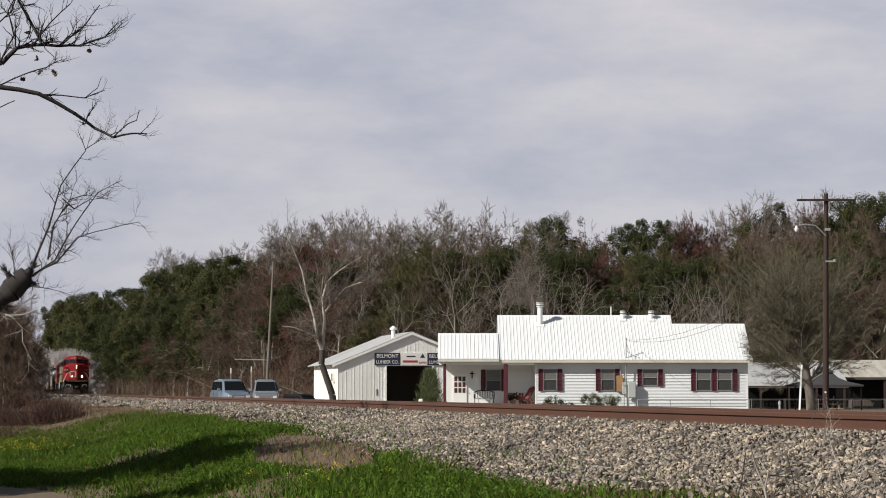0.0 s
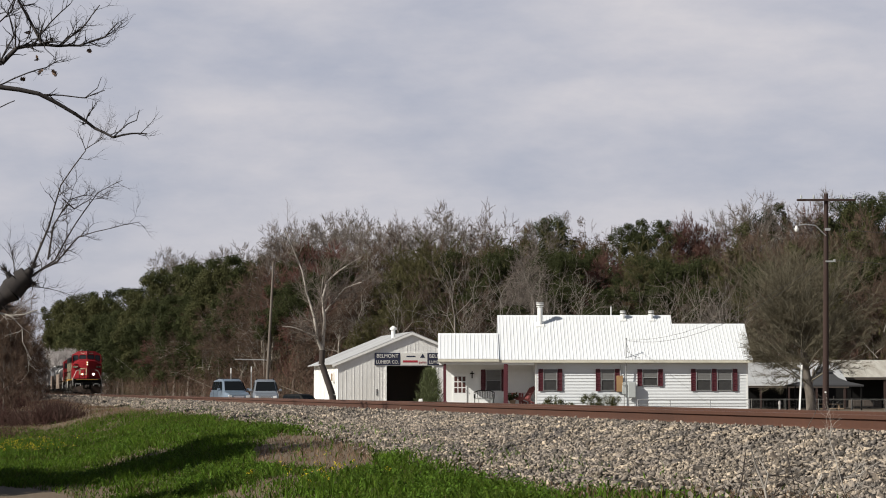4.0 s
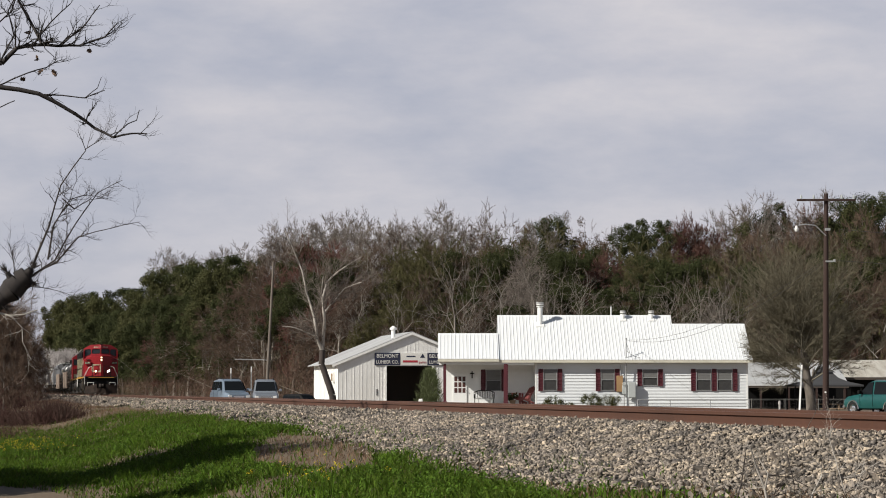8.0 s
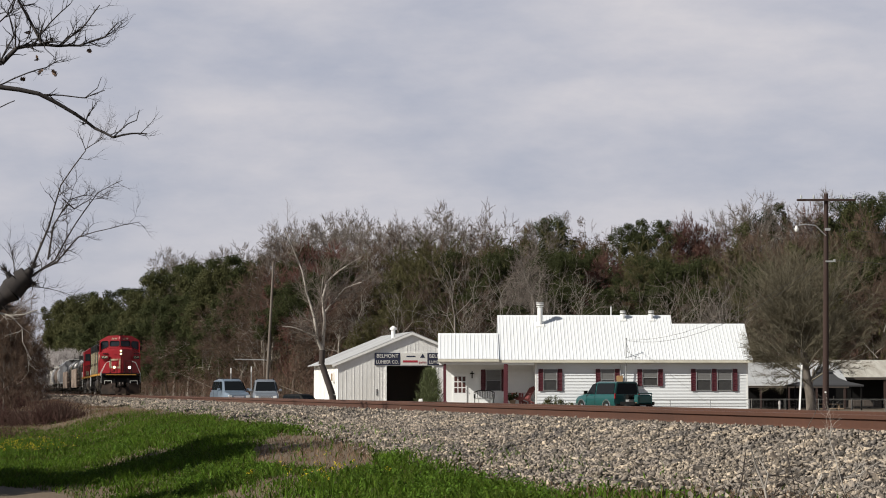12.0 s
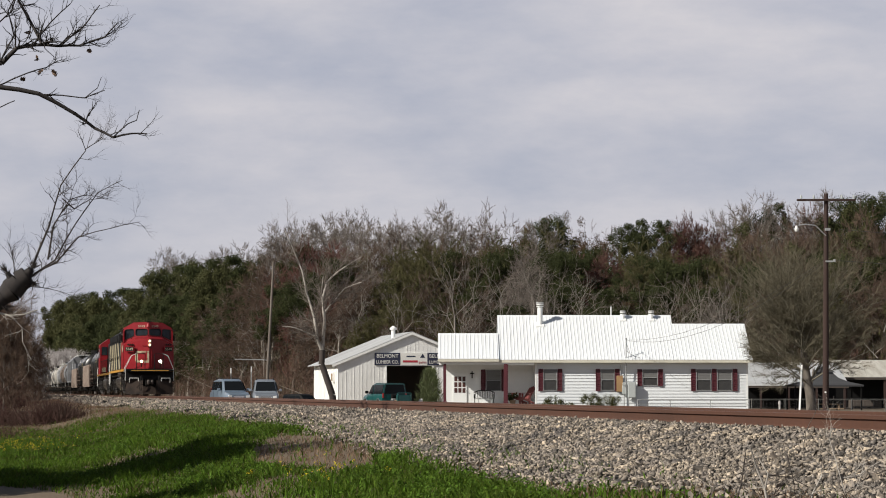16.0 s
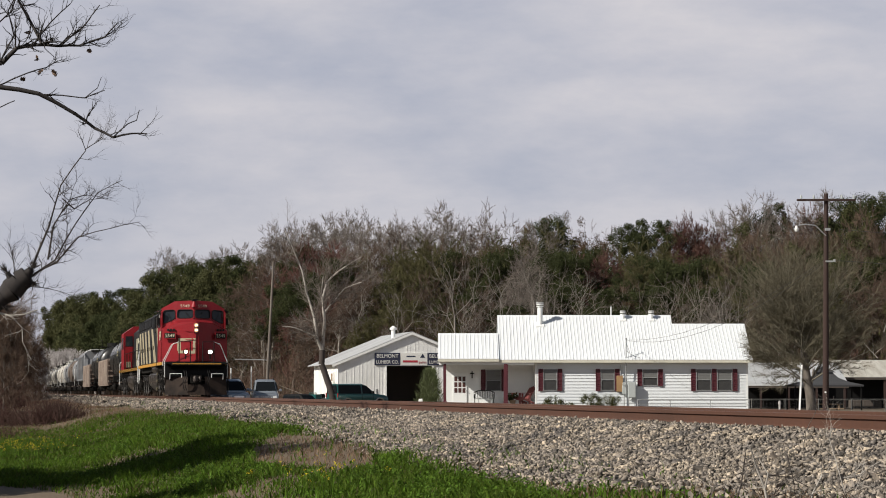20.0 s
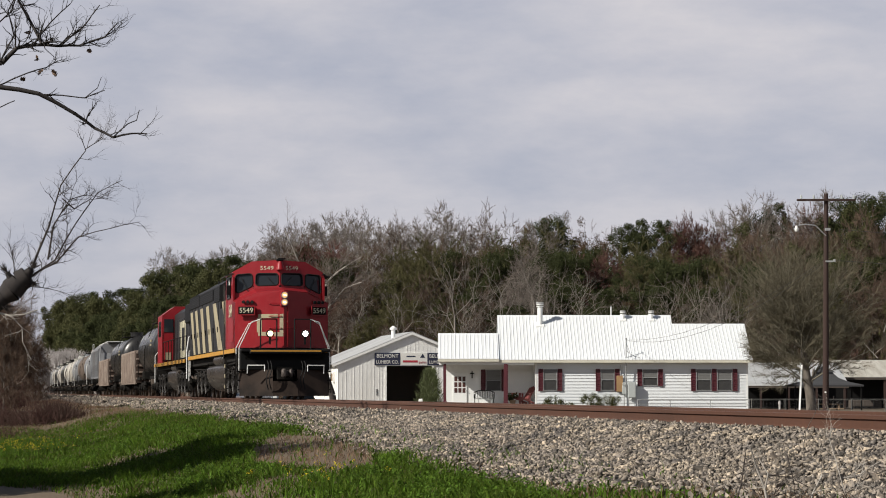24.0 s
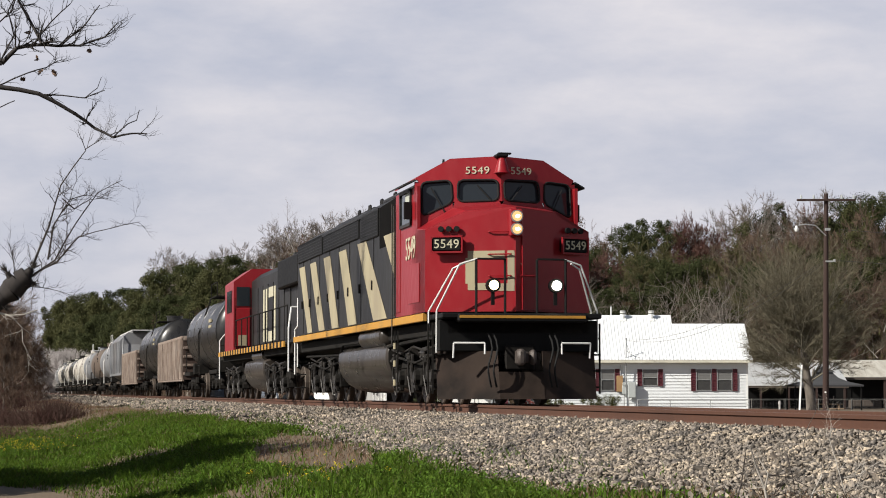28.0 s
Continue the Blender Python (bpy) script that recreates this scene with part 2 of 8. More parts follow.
# ---- ground, railway ----
def build_ground():
    ds = [-3000, -900, -300, -120, -60, -35, -22, -14, -9, -6, -4] + [i * 0.4 for i in range(-8, 36)] + [16, 19, 24, 32, 45, 70, 110, 200, 500, 1200, 3000]
    ss = [-600, -150, -40, -10, 0, 5, 10] + [12 + i * 0.7 for i in range(0, 90)] + [78, 85, 95, 110, 130, 160, 200, 260, 340, 480, 800, 1500, 3200]
    verts, faces = [], []
    for s in ss:
        for d in ds:
            verts.append((*world_xy(d, s), height(d, s)))
    n = len(ds)
    for j in range(len(ss) - 1):
        for i in range(n - 1):
            a = j * n + i
            faces.append((a, a + 1, a + n + 1, a + n))
    tagged(new("ground", raw("ground", verts, faces, "dirt", True)), "brown earth with dead grass beside the railway", "ground", kind="structure")

    # ballast bed
    ds = [(5.1, None), (5.6, 0.03), (6.3, 0.2), (7.0, 0.55), (7.6, 0.9), (8.0, 1.0), (9.35, 1.0), (10.7, 1.0), (11.1, 0.9), (12.0, 0.4), (13.0, None)]
    ss = [-80, -20, 0, 8] + [12 + i * 0.5 for i in range(0, 130)] + [80, 90, 110, 150, 220, 320, 500, 900]
    verts, faces = [], []
    for s in ss:
        for d, k in ds:
            x, y = world_xy(d, s)
            g = height(d, s)
            z = g - 0.05 if k is None else g + 0.01 + k * (RAIL - 0.265 - g)
            if k is not None and k < 0.95:
                z += 0.03 * noise.noise(Vector((d * 2, s * 1.6, 9)))
            verts.append((x, y, z))
    n = len(ds)
    for j in range(len(ss) - 1):
        for i in range(n - 1):
            a = j * n + i
            faces.append((a, a + 1, a + n + 1, a + n))
    bed = tagged(new("ballast_bed", raw("ballast_bed", verts, faces, "ballast_bed", True)), "grey crushed stone bed under the railway track", "ballast", kind="structure")

    # rails: foot, web and head as one profile
    half = [(0.075, 0.0), (0.075, 0.012), (0.02, 0.03), (0.011, 0.05), (0.011, 0.13), (0.036, 0.142), (0.036, 0.178), (0.028, 0.186)]
    prof = half + [(-x, z) for x, z in reversed(half)]
    for off in (-0.755, 0.755):
        sh = Shape()
        ends = []
        for s in (-90, 900):
            x, y = world_xy(MID + off, s)
            ends.append([sh.bm.verts.new((x + a * CA, y + a * SA, RAIL - 0.186 + z)) for a, z in prof])
        k = len(prof)
        for i in range(k):
            f = sh.bm.faces.new((ends[0][i], ends[0][(i + 1) % k], ends[1][(i + 1) % k], ends[1][i]))
        for e in ends:
            sh.bm.faces.new(e)
        bmesh.ops.recalc_face_normals(sh.bm, faces=sh.bm.faces[:])
        r = part("rail", sh, "rail")
        r.data.materials.append(M["rail_top"])
        for p in r.data.polygons:
            if p.normal.z > 0.9 and p.center.z > RAIL - 0.01:
                p.material_index = 1
        tagged(r, "rusty brown steel rail on stone ballast", "rail", "rails of the track", "structure")
    return bed


bed = build_ground()


# ---- the white house ----
M["door_pane"] = material("door_pane", (0.075, 0.032, 0.028), 0.3, scale=6, big=1, bump=0.02)


def slope_panel(w, run, rise, ribs=4):
    """One metal roof panel: w along x, rising along y; raised ribs on it."""
    sh = Shape()
    sh.prism([(0, 0, 0), (w - 0.006, 0, 0), (w - 0.006, run, rise), (0, run, rise)], (0, 0, 0.02))
    for i in range(ribs):
        x = w * (i + 0.5) / ribs
        a, b = 0.03, 0.014
        sh.prism([(x - a, 0, 0.02), (x + a, 0, 0.02), (x + b, 0, 0.05), (x - b, 0, 0.05)], (0, run, rise))
    return sh


def window(parent, x, y, z, w, h, shutters=(True, True), sill=True):
    """A double-hung window with its frame, panes and shutters; x, z: the middle of it."""
    fr = Shape()
    t = 0.042
    for dx, dz, sx, sz in ((-w / 2, 0, t, h + t), (w / 2, 0, t, h + t), (0, h / 2, w - t, t), (0, -h / 2, w - t, t), (0, 0, w - t, 0.045)):
        fr.box(dx, 0, dz, sx, 0.09, sz, bevel=0.008)
    f = part("window", fr, "frame_grey", parent)
    f.matrix_basis = pose(x, y, z)
    for dz, dy, mat in ((h / 4, 0.0, "blind_glass"), (-h / 4, 0.012, "dim_glass")):
        part("pane", Shape().box(0, dy, dz, w - t, 0.012, h / 2 - 0.04), mat, f)
    for side, have in zip((-1, 1), shutters):
        if have:
            sw = 0.31
            sx = side * (w / 2 + sw / 2 + 0.05)
            sf = Shape()
            for dx in (-sw / 2 + 0.025, sw / 2 - 0.025):
                sf.box(dx, 0, 0, 0.05, 0.04, h + 0.08, bevel=0.006)
            for dz in (-h / 2 - 0.01, 0, h / 2 + 0.01):
                sf.box(0, 0, dz, sw - 0.1, 0.04, 0.07, bevel=0.006)
            s = part("shutter", sf, "maroon", f, "dark maroon louvred shutter")
            s.matrix_basis = pose(sx, -0.035, 0)
            lv = Shape().box(0, 0.016, 0, sw - 0.08, 0.006, h)
            n = 12
            for i in range(n):
                lv.box(0, 0.004, -h / 2 + (i + 0.5) * h / n, sw - 0.1, 0.035, 0.02, Euler((radians(35), 0, 0)).to_matrix().to_4x4())
            part("louvre", lv, "maroon", s)
    return f


def build_house():
    h = thing("house", pose(0, 145, 0), "white sided single-storey house with a ribbed white metal roof", "house")
    # walls: main block, recessed porch wall
    part("wall", Shape().box(13.0, 4.6, 1.55, 13.9, 9.0, 3.2), "white_paint", h)
    part("wall", Shape().box(3.05, 5.6, 1.55, 5.99, 7.0, 3.2), "white_paint", h, "shaded white porch wall")
    # lapped siding boards on the front
    b = None
    for i in range(16):
        z = 0.1 + i * 0.2
        if b is None:
            b = part("siding_board", Shape().prism([(0, 0, 0), (0, -0.050, 0.0), (0, -0.002, 0.205), (0, 0.0, 0.205)], (13.7, 0, 0)), "siding", h)
            b.matrix_basis = pose(6.15, 0.1, z)
        else:
            again(b, pose(6.15, 0.1, z))
    for x in (6.08, 19.9):
        part("corner_trim", Shape().box(x, 0.085, 1.6, 0.12, 0.05, 3.2, bevel=0.01), "white_paint", h)
    # roofs: x0, x1, eave z, ridge z, eave y, ridge y
    for x0, x1, ze, zr, ye, yr in ((3.66, 15.35, 3.30, 6.33, -0.5, 4.4), (15.35, 20.2, 3.30, 5.72, -0.5, 3.4), (-0.33, 3.66, 3.36, 5.05, -0.6, 2.2)):
        n = max(1, round((x1 - x0) / 0.915))
        w = (x1 - x0) / n
        p0 = part("roof_panel", slope_panel(w, yr - ye, zr - ze), "roof_metal", h)
        p0.matrix_basis = pose(x0, ye, ze)
        for i in range(1, n):
            again(p0, pose(x0 + i * w, ye, ze))
        yb = 2 * yr - ye
        bk = Shape().prism([(x0, yr, zr), (x1, yr, zr), (x1, yb, ze), (x0, yb, ze)], (0, 0, 0.03))
        part("roof_back", bk, "roof_metal", h)
        part("ridge_cap", Shape().prism([(x0, yr - 0.16, zr - 0.07), (x0, yr, zr + 0.06), (x0, yr + 0.16, zr - 0.07)], (x1 - x0, 0, 0)), "roof_metal", h)
        part("fascia", Shape().box((x0 + x1) / 2, ye + 0.03, ze - 0.09, x1 - x0, 0.03, 0.17), "cream", h, "cream fascia board")
        part("soffit", Shape().box((x0 + x1) / 2, ye / 2 + 0.06, ze - 0.165, x1 - x0 - 0.02, -ye + 0.08, 0.02), "white_paint", h)
        for xe in (x0 + 0.06, x1 - 0.06):
            part("gable", Shape().prism([(xe, ye + 0.5, ze - 0.1), (xe, yr, zr - 0.06), (xe, yb - 0.5, ze - 0.1)], (0.04, 0, 0)), "white_paint", h)
    # porch roof over the recessed part is the front slope; its ceiling and beam
    part("porch_ceiling", Shape().box(2.85, 1.05, 3.1, 6.3, 2.2, 0.04), "white_paint", h)
    part("porch_beam", Shape().box(2.85, -0.32, 3.08, 6.2, 0.14, 0.2, bevel=0.01), "white_paint", h)
    part("porch_floor", Shape().box(2.9, 0.9, 0.22, 6.2, 2.4, 0.34, bevel=0.02), "concrete", h, "grey concrete porch slab")
    for x in (0.12, 4.1):
        c = Shape().box(x, -0.3, 1.7, 0.27 if x > 1 else 0.18, 0.2, 2.7, bevel=0.02)
        c.box(x, -0.3, 0.5, 0.3, 0.28, 0.2, bevel=0.02)
        part("porch_post", c, "maroon", h, "maroon painted porch post")
    for x, w, hh, z, sh in ((7.02, 0.85, 1.36, 2.0, (1, 1)), (10.77, 0.85, 1.36, 2.0, (1, 1)), (13.55, 0.95, 1.02, 2.15, (1, 1)),
                            (17.05, 0.95, 1.36, 2.0, (1, 0)), (18.42, 0.95, 1.36, 2.0, (1, 1))):
        window(h, x, 0.03, z, w, hh, sh)
    window(h, 3.35, 2.05, 1.98, 0.95, 1.36, (1, 1))
    # glazed door
    d = part("door", Shape().box(0, 0, 0, 0.92, 0.06, 2.05, bevel=0.01), "white_paint", h, "white door with nine panes")
    d.matrix_basis = pose(1.12, 2.06, 1.42)
    for i in range(3):
        for j in range(3):
            part("pane", Shape().box(-0.27 + 0.27 * i, -0.03, -0.1 + 0.38 * j, 0.2, 0.02, 0.31), "door_pane", d)
    part("door_handle", Shape().tube((0.38, -0.03, -0.1), (0.38, -0.1, -0.1), 0.02).ball(0.38, -0.11, -0.1, 0.035), "steel", d)
    return h


def build_barn():
    b = thing("barn", pose(-7.97, 168, 0, 0, 0, math.degrees(A)), "white board-and-batten barn with a wide dark doorway", "barn")
    W, D, ze, zr = 11.4, 13.0, 3.42, 5.72
    door0, door1, dtop = 3.75, 7.3, 3.2
    t = 0.15
    part("wall_front", Shape().prism([(0, 0, 0), (door0, 0, 0), (door0, 0, dtop), (door1, 0, dtop), (door1, 0, 0), (W, 0, 0), (W, 0, ze), (W / 2, 0, zr), (0, 0, ze)], (0, t, 0)), "barn_white", b)
    part("wall_side", Shape().box(0.07, D / 2 + t / 2 + 0.002, ze / 2, 0.14, D - t, ze), "barn_white", b)
    part("wall_side", Shape().box(W - 0.07, D / 2 + t / 2 + 0.002, ze / 2, 0.14, D - t, ze), "barn_white", b)
    part("wall_back", Shape().prism([(0.15, D, 0), (W - 0.15, D, 0), (W - 0.15, D, ze), (W / 2, D, zr - 0.05), (0.15, D, ze)], (0, -0.1, 0)), "barn_white", b)
    # added dark sheet: the doorway's inner shade is put into its colour
    part("doorway_shade", Shape().box(W / 2, 5.0, 1.65, W - 0.5, 0.1, 3.2), "trunk_dark", b, "dark sheet added inside the doorway for its shade")
    part("floor", Shape().box(W / 2, D / 2, 0.01, W - 0.4, D - 0.4, 0.04), "dirt", b)
    bat = None
    for i in range(37):
        x = 0.02 + i * 0.31
        zt = ze + (zr - ze) * (1 - abs(x - W / 2) / (W / 2)) - 0.05
        z0 = dtop + 0.05 if door0 - 0.05 < x < door1 + 0.05 else 0
        part("batten", Shape().box(x + 0.03 * math.sin(i * 2.7), -0.007, (zt + z0) / 2, 0.035, 0.014, zt - z0), "barn_white", b)
    for i in range(18):
        part("batten", Shape().box(-0.02, 0.6 + i * 0.7, ze / 2, 0.036, 0.045, ze - 0.1), "barn_white", b)
    k = (zr - ze) / (W / 2)
    for side in (-1, 1):
        x0 = W / 2
        ov = 0.45
        xe = W / 2 + side * (W / 2 + ov)
        zz = ze - k * ov
        n = 14
        for i in range(n):
            y0 = -0.20 + i * (D + 0.75) / n
            y1 = y0 + (D + 0.75) / n - 0.006
            part("roof_panel", Shape().prism([(x0, y0, zr + 0.05), (x0, y1, zr + 0.05), (xe, y1, zz + 0.05), (xe, y0, zz + 0.05)], (0, 0, 0.05)), "roof_old", b, "weathered grey-white roof sheet")
        part("bargeboard", Shape().prism([(x0, -0.21, zr + 0.04), (xe, -0.21, zz + 0.04), (xe, -0.21, zz - 0.14), (x0, -0.21, zr - 0.14)], (0, 0.04, 0)), "barn_white", b)
    part("door_frame", Shape().box(door0 - 0.06, -0.03, dtop / 2, 0.12, 0.06, dtop).box(door1 + 0.06, -0.03, dtop / 2, 0.12, 0.06, dtop).box((door0 + door1) / 2, -0.03, dtop + 0.06, door1 - door0 + 0.24, 0.06, 0.12), "barn_white", b)
    v = part("roof_vent", Shape().tube((4.7, 2.5, zr - 0.6), (4.7, 2.5, zr + 0.30), 0.16, n=14).tube((4.7, 2.5, zr + 0.30), (4.7, 2.5, zr + 0.42), 0.27, 0.27, n=14).tube((4.7, 2.5, zr + 0.42), (4.7, 2.5, zr + 0.60), 0.27, 0.06, n=14), "white_paint", b, "white round roof ventilator", True)
    return b


M["chair_red"] = material("chair_red", (0.17, 0.035, 0.032), 0.65, scale=10, big=1.5, bump=0.1, dark=(0.10, 0.025, 0.022))
M["frame_grey"] = material("frame_grey", (0.26, 0.27, 0.27), 0.55, scale=9, bump=0.05)
M["meter_grey"] = material("meter_grey", (0.42, 0.45, 0.44), 0.55, scale=9, bump=0.05)
M["blind_glass"] = material("blind_glass", (0.15, 0.15, 0.145), 0.3, scale=2, big=1, bump=0.0, stretch=(0.3, 1, 12), dark=(0.09, 0.09, 0.09))
M["dim_glass"] = material("dim_glass", (0.05, 0.05, 0.05), 0.2, scale=2, big=1.5, bump=0.0, dark=(0.02, 0.02, 0.02), grain=(0.09, 0.09, 0.085))
M["cream"] = material("cream", (0.62, 0.60, 0.50), 0.6, scale=8, bump=0.05)
M["concrete"] = material("concrete", (0.36, 0.35, 0.33), 0.9, scale=18, bump=0.3)
M["steel"] = material("steel", (0.45, 0.45, 0.45), 0.4, metal=0.8, scale=20, bump=0.05)
M["barn_white"] = material("barn_white", (0.82, 0.82, 0.79), 0.75, scale=7, big=0.7, bump=0.15, dark=(0.64, 0.63, 0.58), amount=0.4, spots=0.2, stretch=(1, 1, 0.3))
M["roof_old"] = material("roof_old", (0.50, 0.51, 0.51), 0.6, metal=0.2, scale=7, big=0.5, bump=0.1, dark=(0.25, 0.23, 0.21), amount=0.5, stretch=(0.4, 1, 1))
house = build_house()
barn = build_barn()


# ---- trees ----
def leafless(rng, tall, spread=0.55, levels=5, first=0.28, lean=(0, 0), r0=None, twig=0.016, fork=3, up=0.25, wob=0.16):
    """Limbs of a bare tree as a list of (p, q, r_p, r_q, level)."""
    out = []
    r0 = r0 or tall * 0.016

    def grow(p, way, length, r, level):
        steps = 4 if level == 0 else 3
        q = p
        rr = r
        nodes = [(p, r)]
        for i in range(steps):
            way = (way + Vector((rng.gauss(0, wob), rng.gauss(0, wob), rng.gauss(0, wob * 0.5) + up * 0.12))).normalized()
            n = q + way * (length / steps)
            r2 = rr * (0.86 if level == 0 else 0.78)
            out.append((q, n, rr, r2, level))
            q, rr = n, r2
            nodes.append((q, rr))
        if level >= levels:
            return
        kids = fork if level else fork + 2
        for k in range(kids):
            at = nodes[-1] if k < 2 else nodes[rng.randint(1, len(nodes) - 1)]
            ang = rng.uniform(0, 2 * math.pi)
            side = way.orthogonal().normalized()
            side.rotate(Matrix.Rotation(ang, 3, way))
            w = (way * (1 - spread * rng.uniform(0.6, 1.2)) + side * spread * rng.uniform(0.7, 1.2) + Vector((0, 0, up))).normalized()
            grow(at[0], w, length * rng.uniform(0.58, 0.82), max(twig, at[1] * rng.uniform(0.5, 0.75)), level + 1)

    grow(Vector((0, 0, 0)), Vector((lean[0], lean[1], 1)).normalized(), tall * first, r0, 0)
    return out


def limb_mesh(name, limbs, mat, smooth=True):
    verts, faces = [], []
    for p, q, a, b, level in limbs:
        d = (q - p)
        if d.length < 1e-5:
            continue
        k = 7 if level == 0 else 5 if level == 1 else 4 if level == 2 else 3
        u = d.orthogonal().normalized()
        v = d.normalized().cross(u)
        base = len(verts)
        for c, r in ((p, a), (q, b)):
            for i in range(k):
                t = 2 * math.pi * i / k
                verts.append(c + u * (r * math.cos(t)) + v * (r * math.sin(t)))
        for i in range(k):
            j = (i + 1) % k
            faces.append((base + i, base + j, base + k + j, base + k + i))
    return raw(name, verts, faces, mat, smooth)


def soup(name, v, mat):
    """Loose triangles or quads, from an array of corners (pieces, corners, 3)."""
    n, k, _ = v.shape
    me = bpy.data.meshes.new(name)
    me.vertices.add(n * k)
    me.vertices.foreach_set("co", np.ascontiguousarray(v, dtype=np.float32).ravel())
    me.loops.add(n * k)
    me.loops.foreach_set("vertex_index", np.arange(n * k, dtype=np.int32))
    me.polygons.add(n)
    me.polygons.foreach_set("loop_start", np.arange(n, dtype=np.int32) * k)
    me.polygons.foreach_set("loop_total", np.full(n, k, dtype=np.int32))
    me.update(calc_edges=True)
    me.materials.append(M[mat])
    return me


def unit(v):
    return v / np.maximum(np.linalg.norm(v, axis=1, keepdims=True), 1e-9)


def slivers(rng, o, way, length, wide):
    """Thin triangles from o along way."""
    side = unit(np.cross(way, rng.normal(size=way.shape))) * wide[:, None]
    return np.stack([o - side, o + side, o + way * length[:, None]], 1)


def twig_mesh(name, rng, limbs, mat, per=4, size=0.7, wide=0.014, level=4, stems=False):
    """Thin twigs round the ends of the limbs, with the tapering limbs themselves where asked."""
    g = np.random.default_rng(rng.randrange(1 << 30))
    some = [l for l in limbs if l[4] >= level]
    p = np.repeat(np.array([l[0][:] for l in some]), per, 0)
    q = np.repeat(np.array([l[1][:] for l in some]), per, 0)
    n = len(p)
    o = p + (q - p) * g.random((n, 1))
    w = unit(unit(q - p) + g.normal(size=(n, 3)) * (0.42, 0.42, 0.36) + (0, 0, 0.08))
    v = slivers(g, o, w, size * g.uniform(0.4, 1.2, n), np.full(n, wide))
    if stems:
        a, b = np.array([l[0][:] for l in some]), np.array([l[1][:] for l in some])
        for turn in range(2):
            v = np.concatenate([v, slivers(g, a, b - a, np.full(len(a), 1.5), np.array([l[2] * 1.1 for l in some]))])
    return soup(name, v, mat)


def leaf_cloud(name, rng, blobs, per, size, mat):
    """Leaves in clumps: blobs are (centre, radius); most lie near the clump's skin."""
    g = np.random.default_rng(rng.randrange(1 << 30))
    c = np.repeat(np.array([b[0][:] for b in blobs]), per, 0)
    r = np.repeat(np.array([b[1] for b in blobs]), per)
    n = len(c)
    v = unit(g.normal(size=(n, 3)))
    o = c + v * (r * g.random(n) ** 0.4 * g.uniform(0.8, 1.0, n))[:, None]
    w = unit(v + g.normal(size=(n, 3)) * 0.6 + (0, 0, 0.3))
    u = unit(np.cross(w, g.normal(size=(n, 3))))
    t = np.cross(w, u)
    a = (size * g.uniform(0.6, 1.3, n))[:, None]
    b = (size * g.uniform(0.3, 0.6, n))[:, None]
    return soup(name, np.stack([o - u * a, o + t * b, o + u * a, o - t * b], 1), mat)


M["twig_brown"] = leafy("twig_brown", (0.135, 0.094, 0.070), (0.088, 0.064, 0.050), 0.35, 0.9, 0.0)
M["twig_grey"] = leafy("twig_grey", (0.195, 0.166, 0.144), (0.13, 0.110, 0.094), 0.35, 0.9, 0.0)
M["twig_red"] = leafy("twig_red", (0.150, 0.074, 0.062), (0.10, 0.060, 0.05), 0.35, 0.9, 0.0)
M["twig_green"] = leafy("twig_green", (0.118, 0.114, 0.050), (0.10, 0.084, 0.050), 0.35, 0.8, 0.15)
M["leaf_dark"] = leafy("leaf_dark", (0.050, 0.058, 0.023), (0.031, 0.037, 0.016), 0.22, 0.7, 0.12)
M["leaf_olive"] = leafy("leaf_olive", (0.078, 0.080, 0.034), (0.052, 0.056, 0.024), 0.30, 0.7, 0.12)
M["leaf_russet"] = leafy("leaf_russet", (0.110, 0.070, 0.042), (0.07, 0.054, 0.030), 0.35, 0.75, 0.15)
M["vine"] = leafy("vine", (0.03, 0.04, 0.014), (0.05, 0.045, 0.02), 0.4, 0.6, 0.2)
M["trunk_pale"] = material("trunk_pale", (0.27, 0.245, 0.21), 0.9, scale=3, big=1.2, bump=0.4, dark=(0.15, 0.13, 0.115), amount=0.7)
# near-black for both backdrop sheets, with the wood's shade in the colour
M["wood_shade"] = material("wood_shade", (0.035, 0.032, 0.022), 0.95, scale=2, big=0.2, bump=0.3, dark=(0.022, 0.024, 0.014), grain=(0.06, 0.048, 0.032), spots=0.6)


